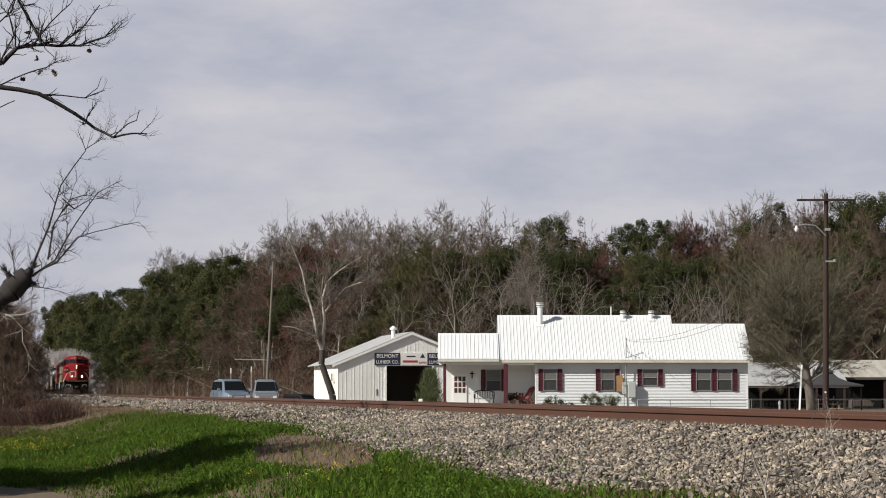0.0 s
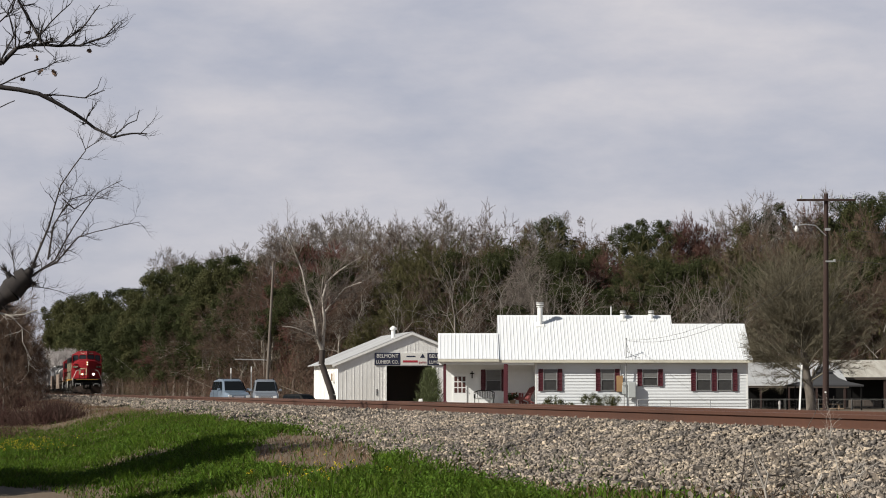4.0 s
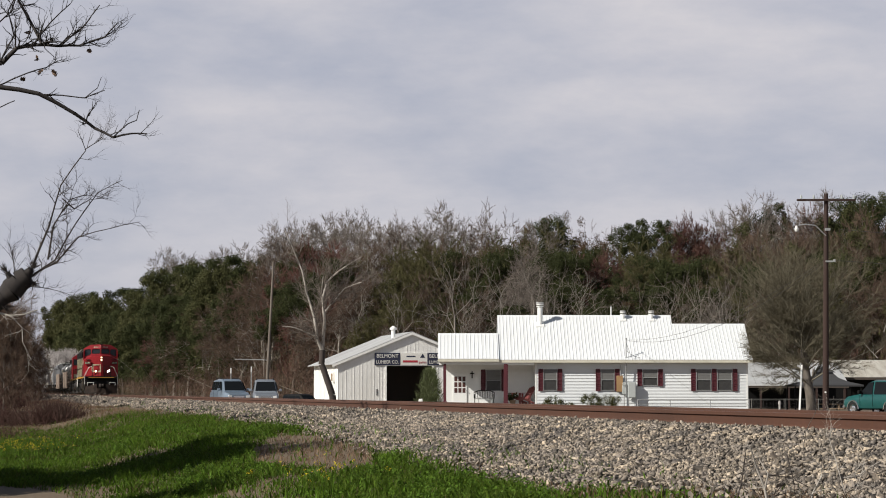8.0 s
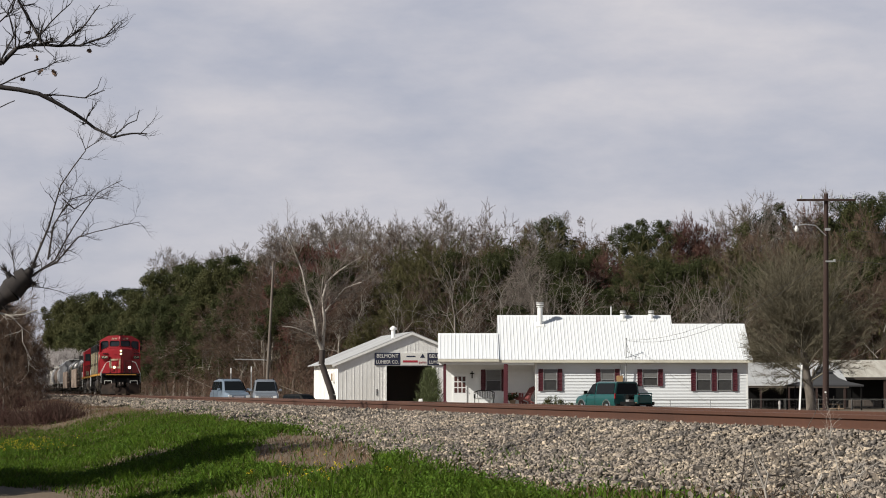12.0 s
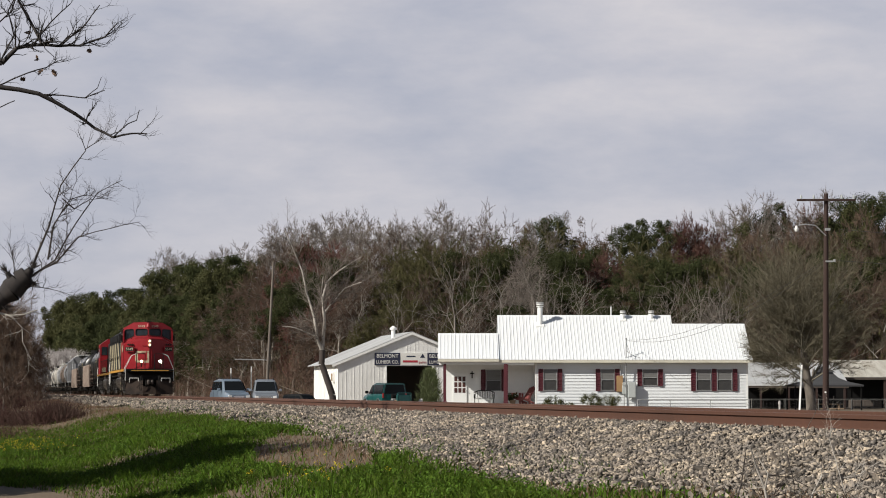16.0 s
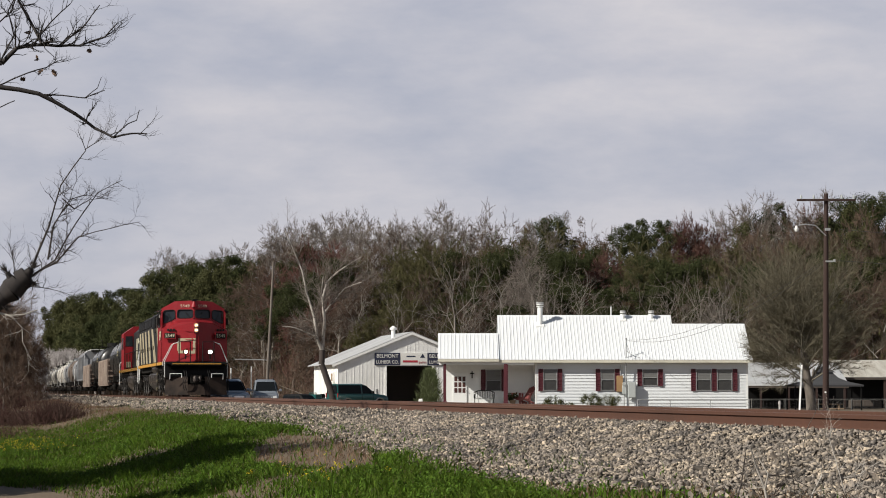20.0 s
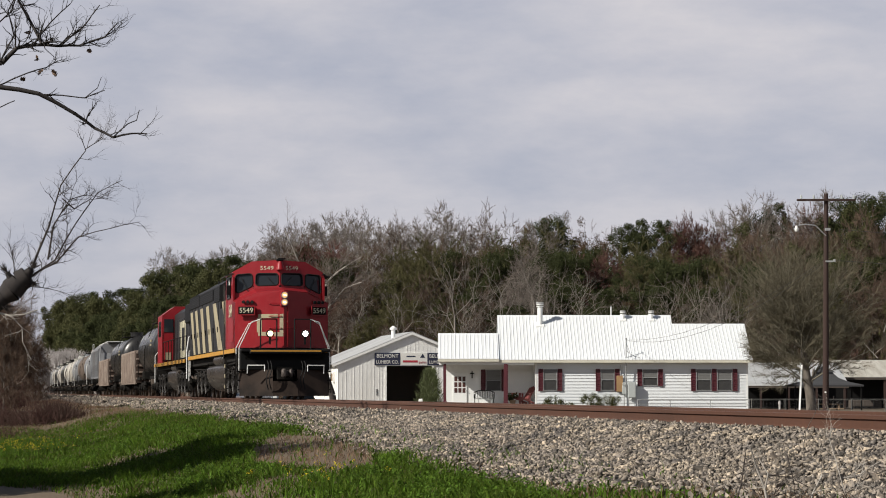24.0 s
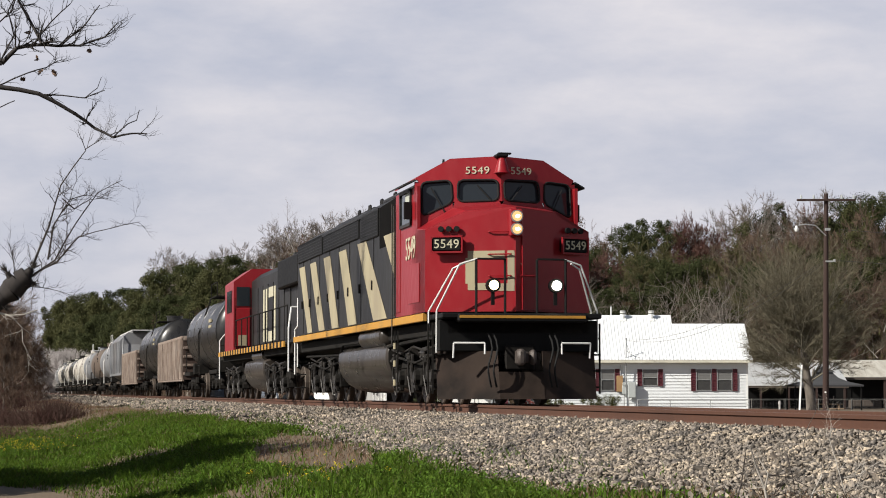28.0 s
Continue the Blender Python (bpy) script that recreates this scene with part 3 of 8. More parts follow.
def crowned(rng, tall, clear=0.36, primaries=5, tilt=(14, 48), fork=(20, 46), levels=5, shrink=0.76, r0=None, wob=0.13, up=0.012, lean=0.05, sides=0.6, twig=0.012, limb=0.19):
    """Limbs of a bare tree with a clear stem and a rounded crown that forks at its tips."""
    out = []
    r0 = r0 or tall * 0.013

    def bent(way, degrees_off, turn):
        side = way.orthogonal().normalized()
        side.rotate(Matrix.Rotation(turn, 3, way))
        a = radians(degrees_off)
        return (way * math.cos(a) + side * math.sin(a)).normalized()

    def grow(p, way, length, r, level):
        q, rr = p, r
        for i in range(3):
            way = (way + Vector((rng.gauss(0, wob), rng.gauss(0, wob), rng.gauss(0, wob * 0.6) + up))).normalized()
            n = q + way * (length / 3)
            r2 = max(twig * 0.6, rr * 0.86)
            out.append((q, n, rr, r2, level))
            q, rr = n, r2
            if level < levels and i < 2 and rng.random() < sides:
                grow(q, bent(way, rng.uniform(32, 60), rng.uniform(0, 6.28)), length * rng.uniform(0.40, 0.62), max(twig, rr * 0.5), level + 1)
        if level >= levels:
            return
        turn = rng.uniform(0, 6.28)
        for k in range(2 if rng.random() < 0.6 else 3):
            grow(q, bent(way, rng.uniform(*fork), turn + k * 2.6), length * shrink * rng.uniform(0.8, 1.15), max(twig, rr * rng.uniform(0.62, 0.78)), level + 1)

    p, way, rr = Vector((0, 0, 0)), Vector((rng.gauss(0, lean), rng.gauss(0, lean), 1)).normalized(), r0
    turn = rng.uniform(0, 6.28)
    steps = 6
    for i in range(steps):
        way = (way + Vector((rng.gauss(0, 0.05), rng.gauss(0, 0.05), 0.06))).normalized()
        q = p + way * (tall * clear / steps)
        out.append((p, q, rr, rr * 0.93, 0))
        p, rr = q, rr * 0.93
        if i in (2, 3, 4):
            for k in range(max(1, primaries // 4)):
                turn += 2.4
                grow(p, bent(way, rng.uniform(tilt[1] * 0.8, tilt[1] * 1.25), turn), tall * limb * 0.8 * rng.uniform(0.7, 1.1), rr * 0.45, 1)
    for k in range(primaries):
        turn += 2.4
        grow(p, bent(way, rng.uniform(*tilt), turn), tall * limb * rng.uniform(0.8, 1.15), rr * rng.uniform(0.45, 0.65), 1)
    return out


def dome(rng, tall, count, small, large, wide=0.42, deep=0.40, mid=0.60):
    """Clumps of foliage over an uneven dome."""
    seed = rng.uniform(0, 50)
    out = []
    while len(out) < count:
        v = Vector((rng.gauss(0, 1), rng.gauss(0, 1), rng.gauss(0, 1))).normalized()
        k = rng.random() ** 0.35 * (0.82 + 0.55 * noise.noise(v * 1.6 + Vector((seed, 0, 0))))
        p = Vector((v.x * wide * k, v.y * wide * k, mid + v.z * deep * k)) * tall
        if p.z > 0.12 * tall:
            out.append((p, rng.uniform(small, large)))
    return out


def build_woods():
    rng = random.Random(11)
    bare, slim, pale, leaved, far_oak, airy = [], [], [], [], [], []

    def bare_kind(into, tw, tk, label, per=7, wide=0.0065, size=0.38, **how):
        limbs = crowned(rng, 16.0, **how)
        top_level = max(l[4] for l in limbs)
        into.append((limb_mesh("trunk", [l for l in limbs if l[4] < top_level], tk), twig_mesh("crown", rng, limbs, tw, per, size, wide, top_level, True), label))

    bare_kind(bare, "twig_grey", "trunk_pale", "bare grey tree with a rounded winter crown", primaries=6, clear=0.60, limb=0.105, tilt=(14, 68))
    bare_kind(bare, "twig_grey", "trunk", "bare grey tree with a broad winter crown", primaries=7, clear=0.62, limb=0.100, tilt=(14, 72), shrink=0.78)
    bare_kind(bare, "twig_brown", "trunk_pale", "bare brown tree with a rounded winter crown", primaries=6, clear=0.54, limb=0.110, tilt=(14, 68))
    bare_kind(bare, "twig_brown", "trunk", "dense bare brown tree at the wood's edge", primaries=8, clear=0.44, limb=0.115, tilt=(16, 62), per=14)
    bare_kind(bare, "twig_red", "trunk", "leafless tree with reddish buds", primaries=7, clear=0.50, limb=0.110, tilt=(16, 58), per=16)
    bare_kind(bare, "twig_green", "trunk", "tree with thin olive spring leaves", primaries=7, clear=0.46, limb=0.115, tilt=(16, 62), per=22, wide=0.012, size=0.4)
    bare_kind(slim, "twig_grey", "trunk_pale", "slender pale tree with an open bare crown", per=8, primaries=4, tilt=(10, 45), levels=5, clear=0.58, limb=0.105, wob=0.14, r0=0.17, sides=0.4)
    bare_kind(slim, "twig_grey", "trunk_pale", "leaning pale tree with few bare limbs", per=8, primaries=3, tilt=(14, 55), levels=5, clear=0.62, limb=0.105, wob=0.18, lean=0.2, r0=0.17, sides=0.4)
    bare_kind(pale, "twig_grey", "trunk_pale", "pale many-stemmed bare tree before the wood", per=3, primaries=6, tilt=(6, 34), levels=4, clear=0.12, limb=0.19, wob=0.14, r0=0.15, sides=0.25, twig=0.016)
    bare_kind(pale, "twig_grey", "trunk_pale", "pale-limbed crooked bare tree before the wood", per=4, primaries=3, tilt=(8, 46), levels=4, clear=0.44, limb=0.13, wob=0.2, lean=0.15, r0=0.14, sides=0.4, twig=0.016)

    def leaf_kind(into, leaf, label, count, small, large, per, size, wide, deep, mid):
        blobs = dome(rng, 13.0, count, small, large, wide, deep, mid)
        limbs = crowned(rng, 12.0, clear=max(0.25, mid - deep), primaries=6, levels=2, shrink=0.9, limb=wide * 0.4)
        into.append((limb_mesh("trunk", limbs, "trunk_dark"), leaf_cloud("crown", rng, blobs, per, size, leaf), label))

    leaf_kind(leaved, "leaf_dark", "dark evergreen oak at the wood's edge", 60, 0.40, 0.80, 330, 0.070, 0.20, 0.22, 0.77)
    leaf_kind(leaved, "leaf_olive", "olive green leafy tree in the wood", 55, 0.35, 0.75, 300, 0.070, 0.19, 0.24, 0.75)
    leaf_kind(leaved, "leaf_russet", "oak that keeps its russet winter leaves", 70, 0.30, 0.65, 150, 0.060, 0.20, 0.24, 0.75)
    leaf_kind(far_oak, "leaf_dark", "dense dark evergreen oak along the railway", 110, 0.50, 1.00, 380, 0.09, 0.26, 0.42, 0.57)
    leaf_kind(far_oak, "leaf_olive", "dense olive evergreen oak along the railway", 110, 0.50, 0.95, 380, 0.09, 0.25, 0.42, 0.57)
    leaf_kind(airy, "leaf_dark", "thin-crowned evergreen above the wood", 30, 0.30, 0.60, 260, 0.060, 0.17, 0.13, 0.86)
    tops = {}
    for trunk, crown, label in bare + slim + pale + leaved + far_oak + airy:
        co = np.empty(len(crown.vertices) * 3, dtype=np.float32)
        crown.vertices.foreach_get("co", co)
        tops[crown.name] = float(np.percentile(co[2::3], 99.7)), float(np.percentile(np.hypot(co[0::3], co[1::3]), 88))

    def plant(kind, x, y, tall, half):
        """A tree of a given height and half width."""
        trunk, crown, label = kind
        k = tall / tops[crown.name][0]
        fat = min(1.35, max(0.75, half / (k * tops[crown.name][1])))
        t = thing("tree", pose(x, y, -0.1, 0, 0, rng.uniform(0, 360)), label, "tree", "trees of the wood")
        t.scale = (k * fat, k * fat, k)
        for nm, me in (("trunk", trunk), ("crown", crown)):
            new(nm, me).parent = t
        return t

    # the wood's edge runs behind the house, then back along the railway; e: bearing from the lens, in 1/3920 turns of slope
    es = (60, 140, 240, 330, 420, 520, 640, 900, 1250, 1600)
    ey = (560, 470, 345, 285, 250, 222, 205, 200, 192, 185)
    ts = (80, 100, 147, 200, 241, 268, 290, 348, 393, 446, 478, 519, 623, 659, 711, 737, 815, 856, 918, 965, 1059, 1090, 1138, 1206, 1254, 1300, 1375, 1427, 1567, 1640)
    tv = (0.026, 0.039, 0.044, 0.046, 0.048, 0.052, 0.055, 0.060, 0.061, 0.063, 0.070, 0.077, 0.080, 0.076, 0.071, 0.076, 0.081, 0.078, 0.078, 0.079, 0.077, 0.072, 0.077, 0.074, 0.077, 0.081, 0.085, 0.087, 0.089, 0.089)

    def edge(px):
        return np.interp(px, es, ey)

    def top(px):
        return np.interp(px, ts, tv)

    def stand(kind, px, rise, back, fat=1.0):
        """A tree at a bearing whose top rises by a slope over the lens."""
        y = float(edge(px)) + back
        plant(kind, (px - 784) / 3920 * y, y, rise * y + EYE, fat * 0.0108 * y)

    # trees that make the skyline
    for px, rise, kind, fat in ((478, .070, bare[0], .9), (505, .0765, bare[1], 1.0), (530, .078, bare[0], 1.1), (558, .080, bare[1], 1.0), (592, .079, slim[0], 1.2), (620, .0825, bare[0], 1.1),
                                (655, .077, slim[0], 1.1), (684, .076, bare[1], .8), (712, .074, slim[1], 1.0), (740, .078, bare[2], 1.0), (768, .0805, bare[0], .9), (815, .0848, bare[0], 1.25), (856, .079, bare[2], .9),
                                (887, .0855, slim[1], 1.1), (925, .0785, slim[0], 1.0), (950, .079, leaved[2], .9), (975, .080, leaved[0], .8), (1012, .0805, leaved[2], .9), (1050, .0785, leaved[2], .9), (1075, .075, bare[2], .9), (1112, .0765, airy[0], .9), (1140, .0785, airy[0], 1.0),
                                (1178, .078, airy[0], .9), (1206, .075, bare[4], .9), (1232, .077, bare[2], .9), (1258, .0785, bare[4], .9), (1292, .084, slim[0], 1.4), (1330, .0885, bare[0], 1.0), (1352, .081, leaved[0], .8), (1378, .086, airy[0], .8),
                                (1427, .0905, bare[0], .9), (1460, .084, bare[4], .9), (1500, .088, leaved[0], .8), (1538, .0895, leaved[0], .9), (1580, .090, leaved[1], .9)):
        stand(kind, px, rise, 26 + rng.uniform(-3, 3), fat)
    # the evergreen wing along the railway, from far to near
    for k in range(46):
        px = 104 + 345 * (k / 45) + rng.uniform(-5, 5)
        stand(far_oak[1 if rng.random() < 0.25 else 0], px, float(top(px)) * rng.uniform(0.88, 1.0), rng.uniform(4, 22) + (70 if px < 165 else 0), 1.15 if px > 150 else 0.8)
    for px, rise in ((312, .065), (366, .065), (342, .063), (420, .067), (455, .069)):
        stand(slim[0], px, rise, 30, 0.6)
    # crowns under the skyline
    for row, (back, step, low) in enumerate(((-1, 30, 0.52), (3, 30, 0.66), (9, 27, 0.80), (17, 27, 0.91))):
        px = 300 + row * 9
        while px < 1640:
            tall = float(top(px)) * low * rng.uniform(0.82, 1.06)
            if px < 470:
                kind = rng.choice((bare[3], bare[2], bare[4], bare[2])) if row < 3 else rng.choice((far_oak[0], bare[3]))
                tall *= 0.92
            elif px < 660:
                kind = rng.choice((bare[3], bare[4], bare[2], leaved[0], bare[4], bare[1]))
            elif px < 790:
                kind = rng.choice((bare[5], bare[5], bare[2], leaved[1], bare[3]))
            elif px < 1000:
                kind = rng.choice((bare[5], bare[3], bare[2], leaved[0], bare[0], leaved[2]))
            elif px < 1110:
                kind = rng.choice((leaved[2], bare[3], leaved[0], bare[4]))
            elif px < 1290:
                kind = rng.choice((bare[5], bare[0], bare[5], leaved[0], bare[2]))
            else:
                kind = rng.choice((bare[5], leaved[0], bare[3], leaved[1]))
            stand(kind, px, tall, back + rng.uniform(-3, 3), 1.05)
            px += step * rng.uniform(0.7, 1.3)
    # pale stems in the sun before the wood
    for px, rise, k, fat in ((385, .036, 1, 1.0), (470, .036, 1, 1.0), (708, .050, 1, .6), (808, .066, 1, .8), (826, .060, 0, .6), (892, .062, 1, 1.1), (945, .064, 1, .9), (990, .058, 0, 1.0), (1026, .058, 1, 1.0),
                             (1080, .045, 1, 1.1), (1150, .048, 0, 1.1), (1185, .052, 1, 1.3), (1215, .056, 0, 1.1), (1245, .055, 1, 1.2), (1270, .052, 1, 1.2), (1300, .055, 0, 1.0)):
        stand(pale[k], px, rise, -6 + rng.uniform(-2, 2), fat * 0.8)

    # undergrowth and the wood's depth
    def brush(name, n, mat, share, label, seed, backs, long=(0.6, 2.2), wide=(0.008, 0.022)):
        g = np.random.default_rng(seed)
        px = g.uniform(20, 1640, n)
        y = edge(px) + g.choice(backs, n) + g.uniform(-6, 6, n)
        x = (px - 784) / 3920 * y
        z = top(px) * y * share * g.random(n) ** 0.75 * (0.6 + 0.4 * np.sin(px * 0.051) ** 2)
        w = unit(g.normal(size=(n, 3)) * 0.6 + (0, 0, 0.7))
        v = slivers(g, np.stack([x, y, z], 1), w, g.uniform(*long, n), g.uniform(*wide, n))
        tagged(new(name, soup(name, v, mat)), label, "undergrowth", kind="stuff")

    brush("undergrowth", 60000, "twig_brown", 0.45, "tangled brown winter brush under the trees", 3, (3, 8, 14, 24))
    brush("undergrowth", 14000, "twig_grey", 0.55, "pale grey stems and twigs in the wood", 4, (4, 10, 16))
    brush("undergrowth", 34000, "twig_green", 0.5, "dull green brush among the trees", 5, (4, 10, 24))
    brush("undergrowth", 600, "trunk_pale", 0.45, "pale slender saplings at the wood's edge", 6, (-4, 2, 8), (2.5, 6.0), (0.03, 0.06))
    brush("undergrowth", 52000, "twig_brown", 0.24, "tangled brown brush along the wood's edge", 7, (-8, -4, -1), (0.5, 1.5), (0.006, 0.016))
    brush("undergrowth", 9000, "twig_red", 0.30, "reddish brown brush along the wood's edge", 8, (-7, -3), (0.5, 1.5), (0.006, 0.016))
    r = random.Random(8)
    blobs = []
    for k in range(1100):
        px = r.uniform(20, 1640)
        y = float(edge(px)) + r.choice((12, 24, 40))
        blobs.append((Vector(((px - 784) / 3920 * y, y, r.uniform(0.5, 0.66 * float(top(px)) * y))), r.uniform(0.9, 2.0)))
    tagged(new("evergreen_shrubs", leaf_cloud("evergreen_shrubs", r, blobs, 330, 0.06, "leaf_olive")), "dark evergreen shrubs deep in the wood", "shrubs", kind="stuff")
    # a dark sheet closes the gaps: shade deep in the wood, put into the colour
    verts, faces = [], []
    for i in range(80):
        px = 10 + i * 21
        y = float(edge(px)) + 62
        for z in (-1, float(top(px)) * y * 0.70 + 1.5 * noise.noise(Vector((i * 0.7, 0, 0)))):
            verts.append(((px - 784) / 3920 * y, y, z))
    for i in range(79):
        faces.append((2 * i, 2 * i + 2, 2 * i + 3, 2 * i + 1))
    tagged(new("backdrop", raw("backdrop", verts, faces, "wood_shade")), "dark sheet standing in for shade deep in the wood", "woods", kind="structure")
    # an unseen dark sheet, added behind the lens to hold back low skylight
    verts, faces = [], []
    for i in range(61):
        a = radians(100 + i * 160 / 60)
        rad = 55 + 6 * math.sin(i * 1.3)
        for z in (-1, 11 + 2.5 * noise.noise(Vector((i * 0.9, 5, 0)))):
            verts.append((rad * math.sin(a), rad * math.cos(a), z))
    for i in range(60):
        faces.append((2 * i, 2 * i + 2, 2 * i + 3, 2 * i + 1))
    tagged(new("backdrop", raw("backdrop", verts, faces, "wood_shade")), "unseen dark sheet added behind the lens to cut skylight", "woods", kind="structure")


build_woods()


# ---- the train ----
M["red"] = material("red", (0.265, 0.011, 0.017), 0.38, scale=7, big=0.6, bump=0.04, dark=(0.15, 0.010, 0.013), grain=(0.27, 0.030, 0.032), amount=0.5, spots=0.3, spec=0.3, stretch=(1, 1, 0.5))
M["loco_black"] = material("loco_black", (0.017, 0.017, 0.018), 0.5, scale=7, big=0.6, bump=0.05, dark=(0.035, 0.033, 0.03), grain=(0.045, 0.042, 0.038), amount=0.6, spots=0.3, stretch=(1, 1, 0.3), spec=0.15)
M["stripe"] = material("stripe", (0.36, 0.315, 0.20), 0.6, scale=7, big=0.9, bump=0.05, dark=(0.24, 0.20, 0.14), amount=0.8, spots=0.2, stretch=(1, 1, 0.3))
M["yellow"] = material("yellow", (0.46, 0.23, 0.03), 0.55, scale=6, big=1.2, bump=0.05, dark=(0.3, 0.17, 0.04), amount=0.6)
M["grime"] = material("grime", (0.012, 0.011, 0.010), 0.9, scale=9, big=1.3, bump=0.3, dark=(0.007, 0.007, 0.006), grain=(0.045, 0.038, 0.032), amount=0.6, spots=0.35, spec=0.15)
# rusty dirt, with near-black patches that paint deep shade on the blades
M["plow"] = material("plow", (0.040, 0.028, 0.022), 0.7, scale=6, big=1.3, bump=0.2, dark=(0.006, 0.006, 0.006), grain=(0.060, 0.042, 0.032), amount=1.0, spots=0.3, stretch=(1, 1, 0.9), spec=0.15)
M["coupler_steel"] = material("coupler_steel", (0.060, 0.048, 0.042), 0.6, metal=0.2, scale=8, big=1.5, bump=0.2, dark=(0.02, 0.016, 0.014), grain=(0.13, 0.11, 0.10))
M["worn_steel"] = material("worn_steel", (0.026, 0.023, 0.021), 0.55, metal=0.3, scale=12, big=2.0, bump=0.2, dark=(0.012, 0.011, 0.010), grain=(0.13, 0.115, 0.10), amount=0.9)
M["tank_grey"] = material("tank_grey", (0.040, 0.035, 0.031), 0.30, scale=2.5, big=0.6, bump=0.02, dark=(0.022, 0.020, 0.018), grain=(0.085, 0.06, 0.045), amount=0.6, spots=0.25, spec=0.3)
M["wheel"] = material("wheel", (0.10, 0.08, 0.065), 0.6, metal=0.5, scale=9, bump=0.1)
M["handrail"] = material("handrail", (0.72, 0.72, 0.70), 0.5, scale=12, bump=0.05, dark=(0.5, 0.48, 0.44))
M["lamp_on"] = glow("lamp_on", (1.0, 0.93, 0.74), 30.0)
M["lamp_soft"] = glow("lamp_soft", (0.60, 0.34, 0.14), 0.9)
M["lamp_mid"] = glow("lamp_mid", (1.0, 0.82, 0.45), 4.0)
M["lamp_bulb"] = glow("lamp_bulb", (1.0, 0.86, 0.62), 7.0)
M["rubber"] = material("rubber", (0.02, 0.02, 0.02), 0.85, scale=12, bump=0.1, spec=0.15)
M["blind"] = material("blind", (0.42, 0.44, 0.38), 0.7, scale=9, bump=0.02)
M["digits"] = material("digits", (0.50, 0.47, 0.34), 0.6, scale=9, bump=0.02)
M["board"] = material("board", (0.008, 0.008, 0.008), 0.6, scale=9, bump=0.02, spec=0.15)
M["car_black"] = material("car_black", (0.012, 0.012, 0.012), 0.3, scale=4, big=0.5, bump=0.06, dark=(0.03, 0.027, 0.024), grain=(0.026, 0.024, 0.022), amount=0.7, stretch=(1, 0.5, 0.5))
M["car_grey"] = material("car_grey", (0.19, 0.20, 0.215), 0.55, scale=4, big=0.5, bump=0.06, dark=(0.10, 0.085, 0.075), grain=(0.24, 0.24, 0.24), amount=0.7, stretch=(1, 0.6, 0.3))
M["car_brown"] = material("car_brown", (0.12, 0.09, 0.07), 0.7, scale=4, big=0.5, bump=0.06, dark=(0.065, 0.042, 0.03), grain=(0.2, 0.17, 0.14), amount=0.7, stretch=(1, 0.6, 0.3))
M["car_white"] = material("car_white", (0.50, 0.48, 0.43), 0.55, scale=4, big=0.5, bump=0.06, dark=(0.17, 0.125, 0.095), grain=(0.56, 0.54, 0.5), amount=0.9, stretch=(1, 0.8, 0.3))
M["gondola_dark"] = material("gondola_dark", (0.045, 0.027, 0.02), 0.9, scale=9, big=1.6, bump=0.25, stretch=(1, 1, 0.3))
M["gondola"] = material("gondola", (0.23, 0.175, 0.14), 0.85, scale=14, big=5.0, bump=0.25, dark=(0.060, 0.035, 0.025), grain=(0.45, 0.41, 0.36), amount=1.0, spots=0.45, stretch=(1, 1, 0.16))
SPEED = 8.52
WHEEL = 0.51
TRAIN = []     # things of the train with their distance behind the leading buffer
WHEELS = []    # wheelsets that turn


def letters(name, text, size, mat, parent, m, squeeze=1.0, thick=0.006):
    c = bpy.data.curves.new(name, "FONT")
    c.body, c.size, c.extrude, c.align_x, c.align_y = text, size, thick, "CENTER", "CENTER"
    c.space_character = 1.05
    tmp = new("letters_source", c)
    bpy.context.view_layer.update()
    me = bpy.data.meshes.new_from_object(tmp.evaluated_get(bpy.context.evaluated_depsgraph_get()))
    bpy.data.objects.remove(tmp)
    me.transform(Matrix.Diagonal((squeeze, 1, 1, 1)))
    me.materials.clear()
    me.materials.append(M[mat])
    ob = new(name, me)
    ob.parent = parent
    ob.matrix_basis = m
    return ob


def facing(p, u, v):
    """A pose at p whose x runs along u and whose y along v."""
    u, v = Vector(u).normalized(), Vector(v)
    w = u.cross(v).normalized()
    v = w.cross(u)
    m = Matrix((u, v, w)).transposed().to_4x4()
    m.translation = p
    return m


def wheelset_mesh():
    sh = Shape()
    prof = [(0.10, -0.07), (0.36, -0.06), (0.42, -0.07), (WHEEL - 0.02, -0.07), (WHEEL, -0.05), (WHEEL, 0.05), (WHEEL + 0.03, 0.06), (WHEEL + 0.03, 0.08), (0.42, 0.08), (0.36, 0.05), (0.10, 0.07)]
    for side in (-1, 1):
        sh.lathe(prof, Matrix.Translation((side * 0.755, 0, 0)) @ Matrix.Rotation(radians(-90 * side), 4, "Y"), 20)
        for k in range(6):
            t = k * math.pi / 3
            sh.tube((side * 0.70, 0.27 * math.cos(t), 0.27 * math.sin(t)), (side * 0.84, 0.27 * math.cos(t), 0.27 * math.sin(t)), 0.045, n=6)
    sh.tube((-0.95, 0, 0), (0.95, 0, 0), 0.09, n=10)
    return as_mesh("wheelset", sh, "wheel")


WHEELSET = wheelset_mesh()


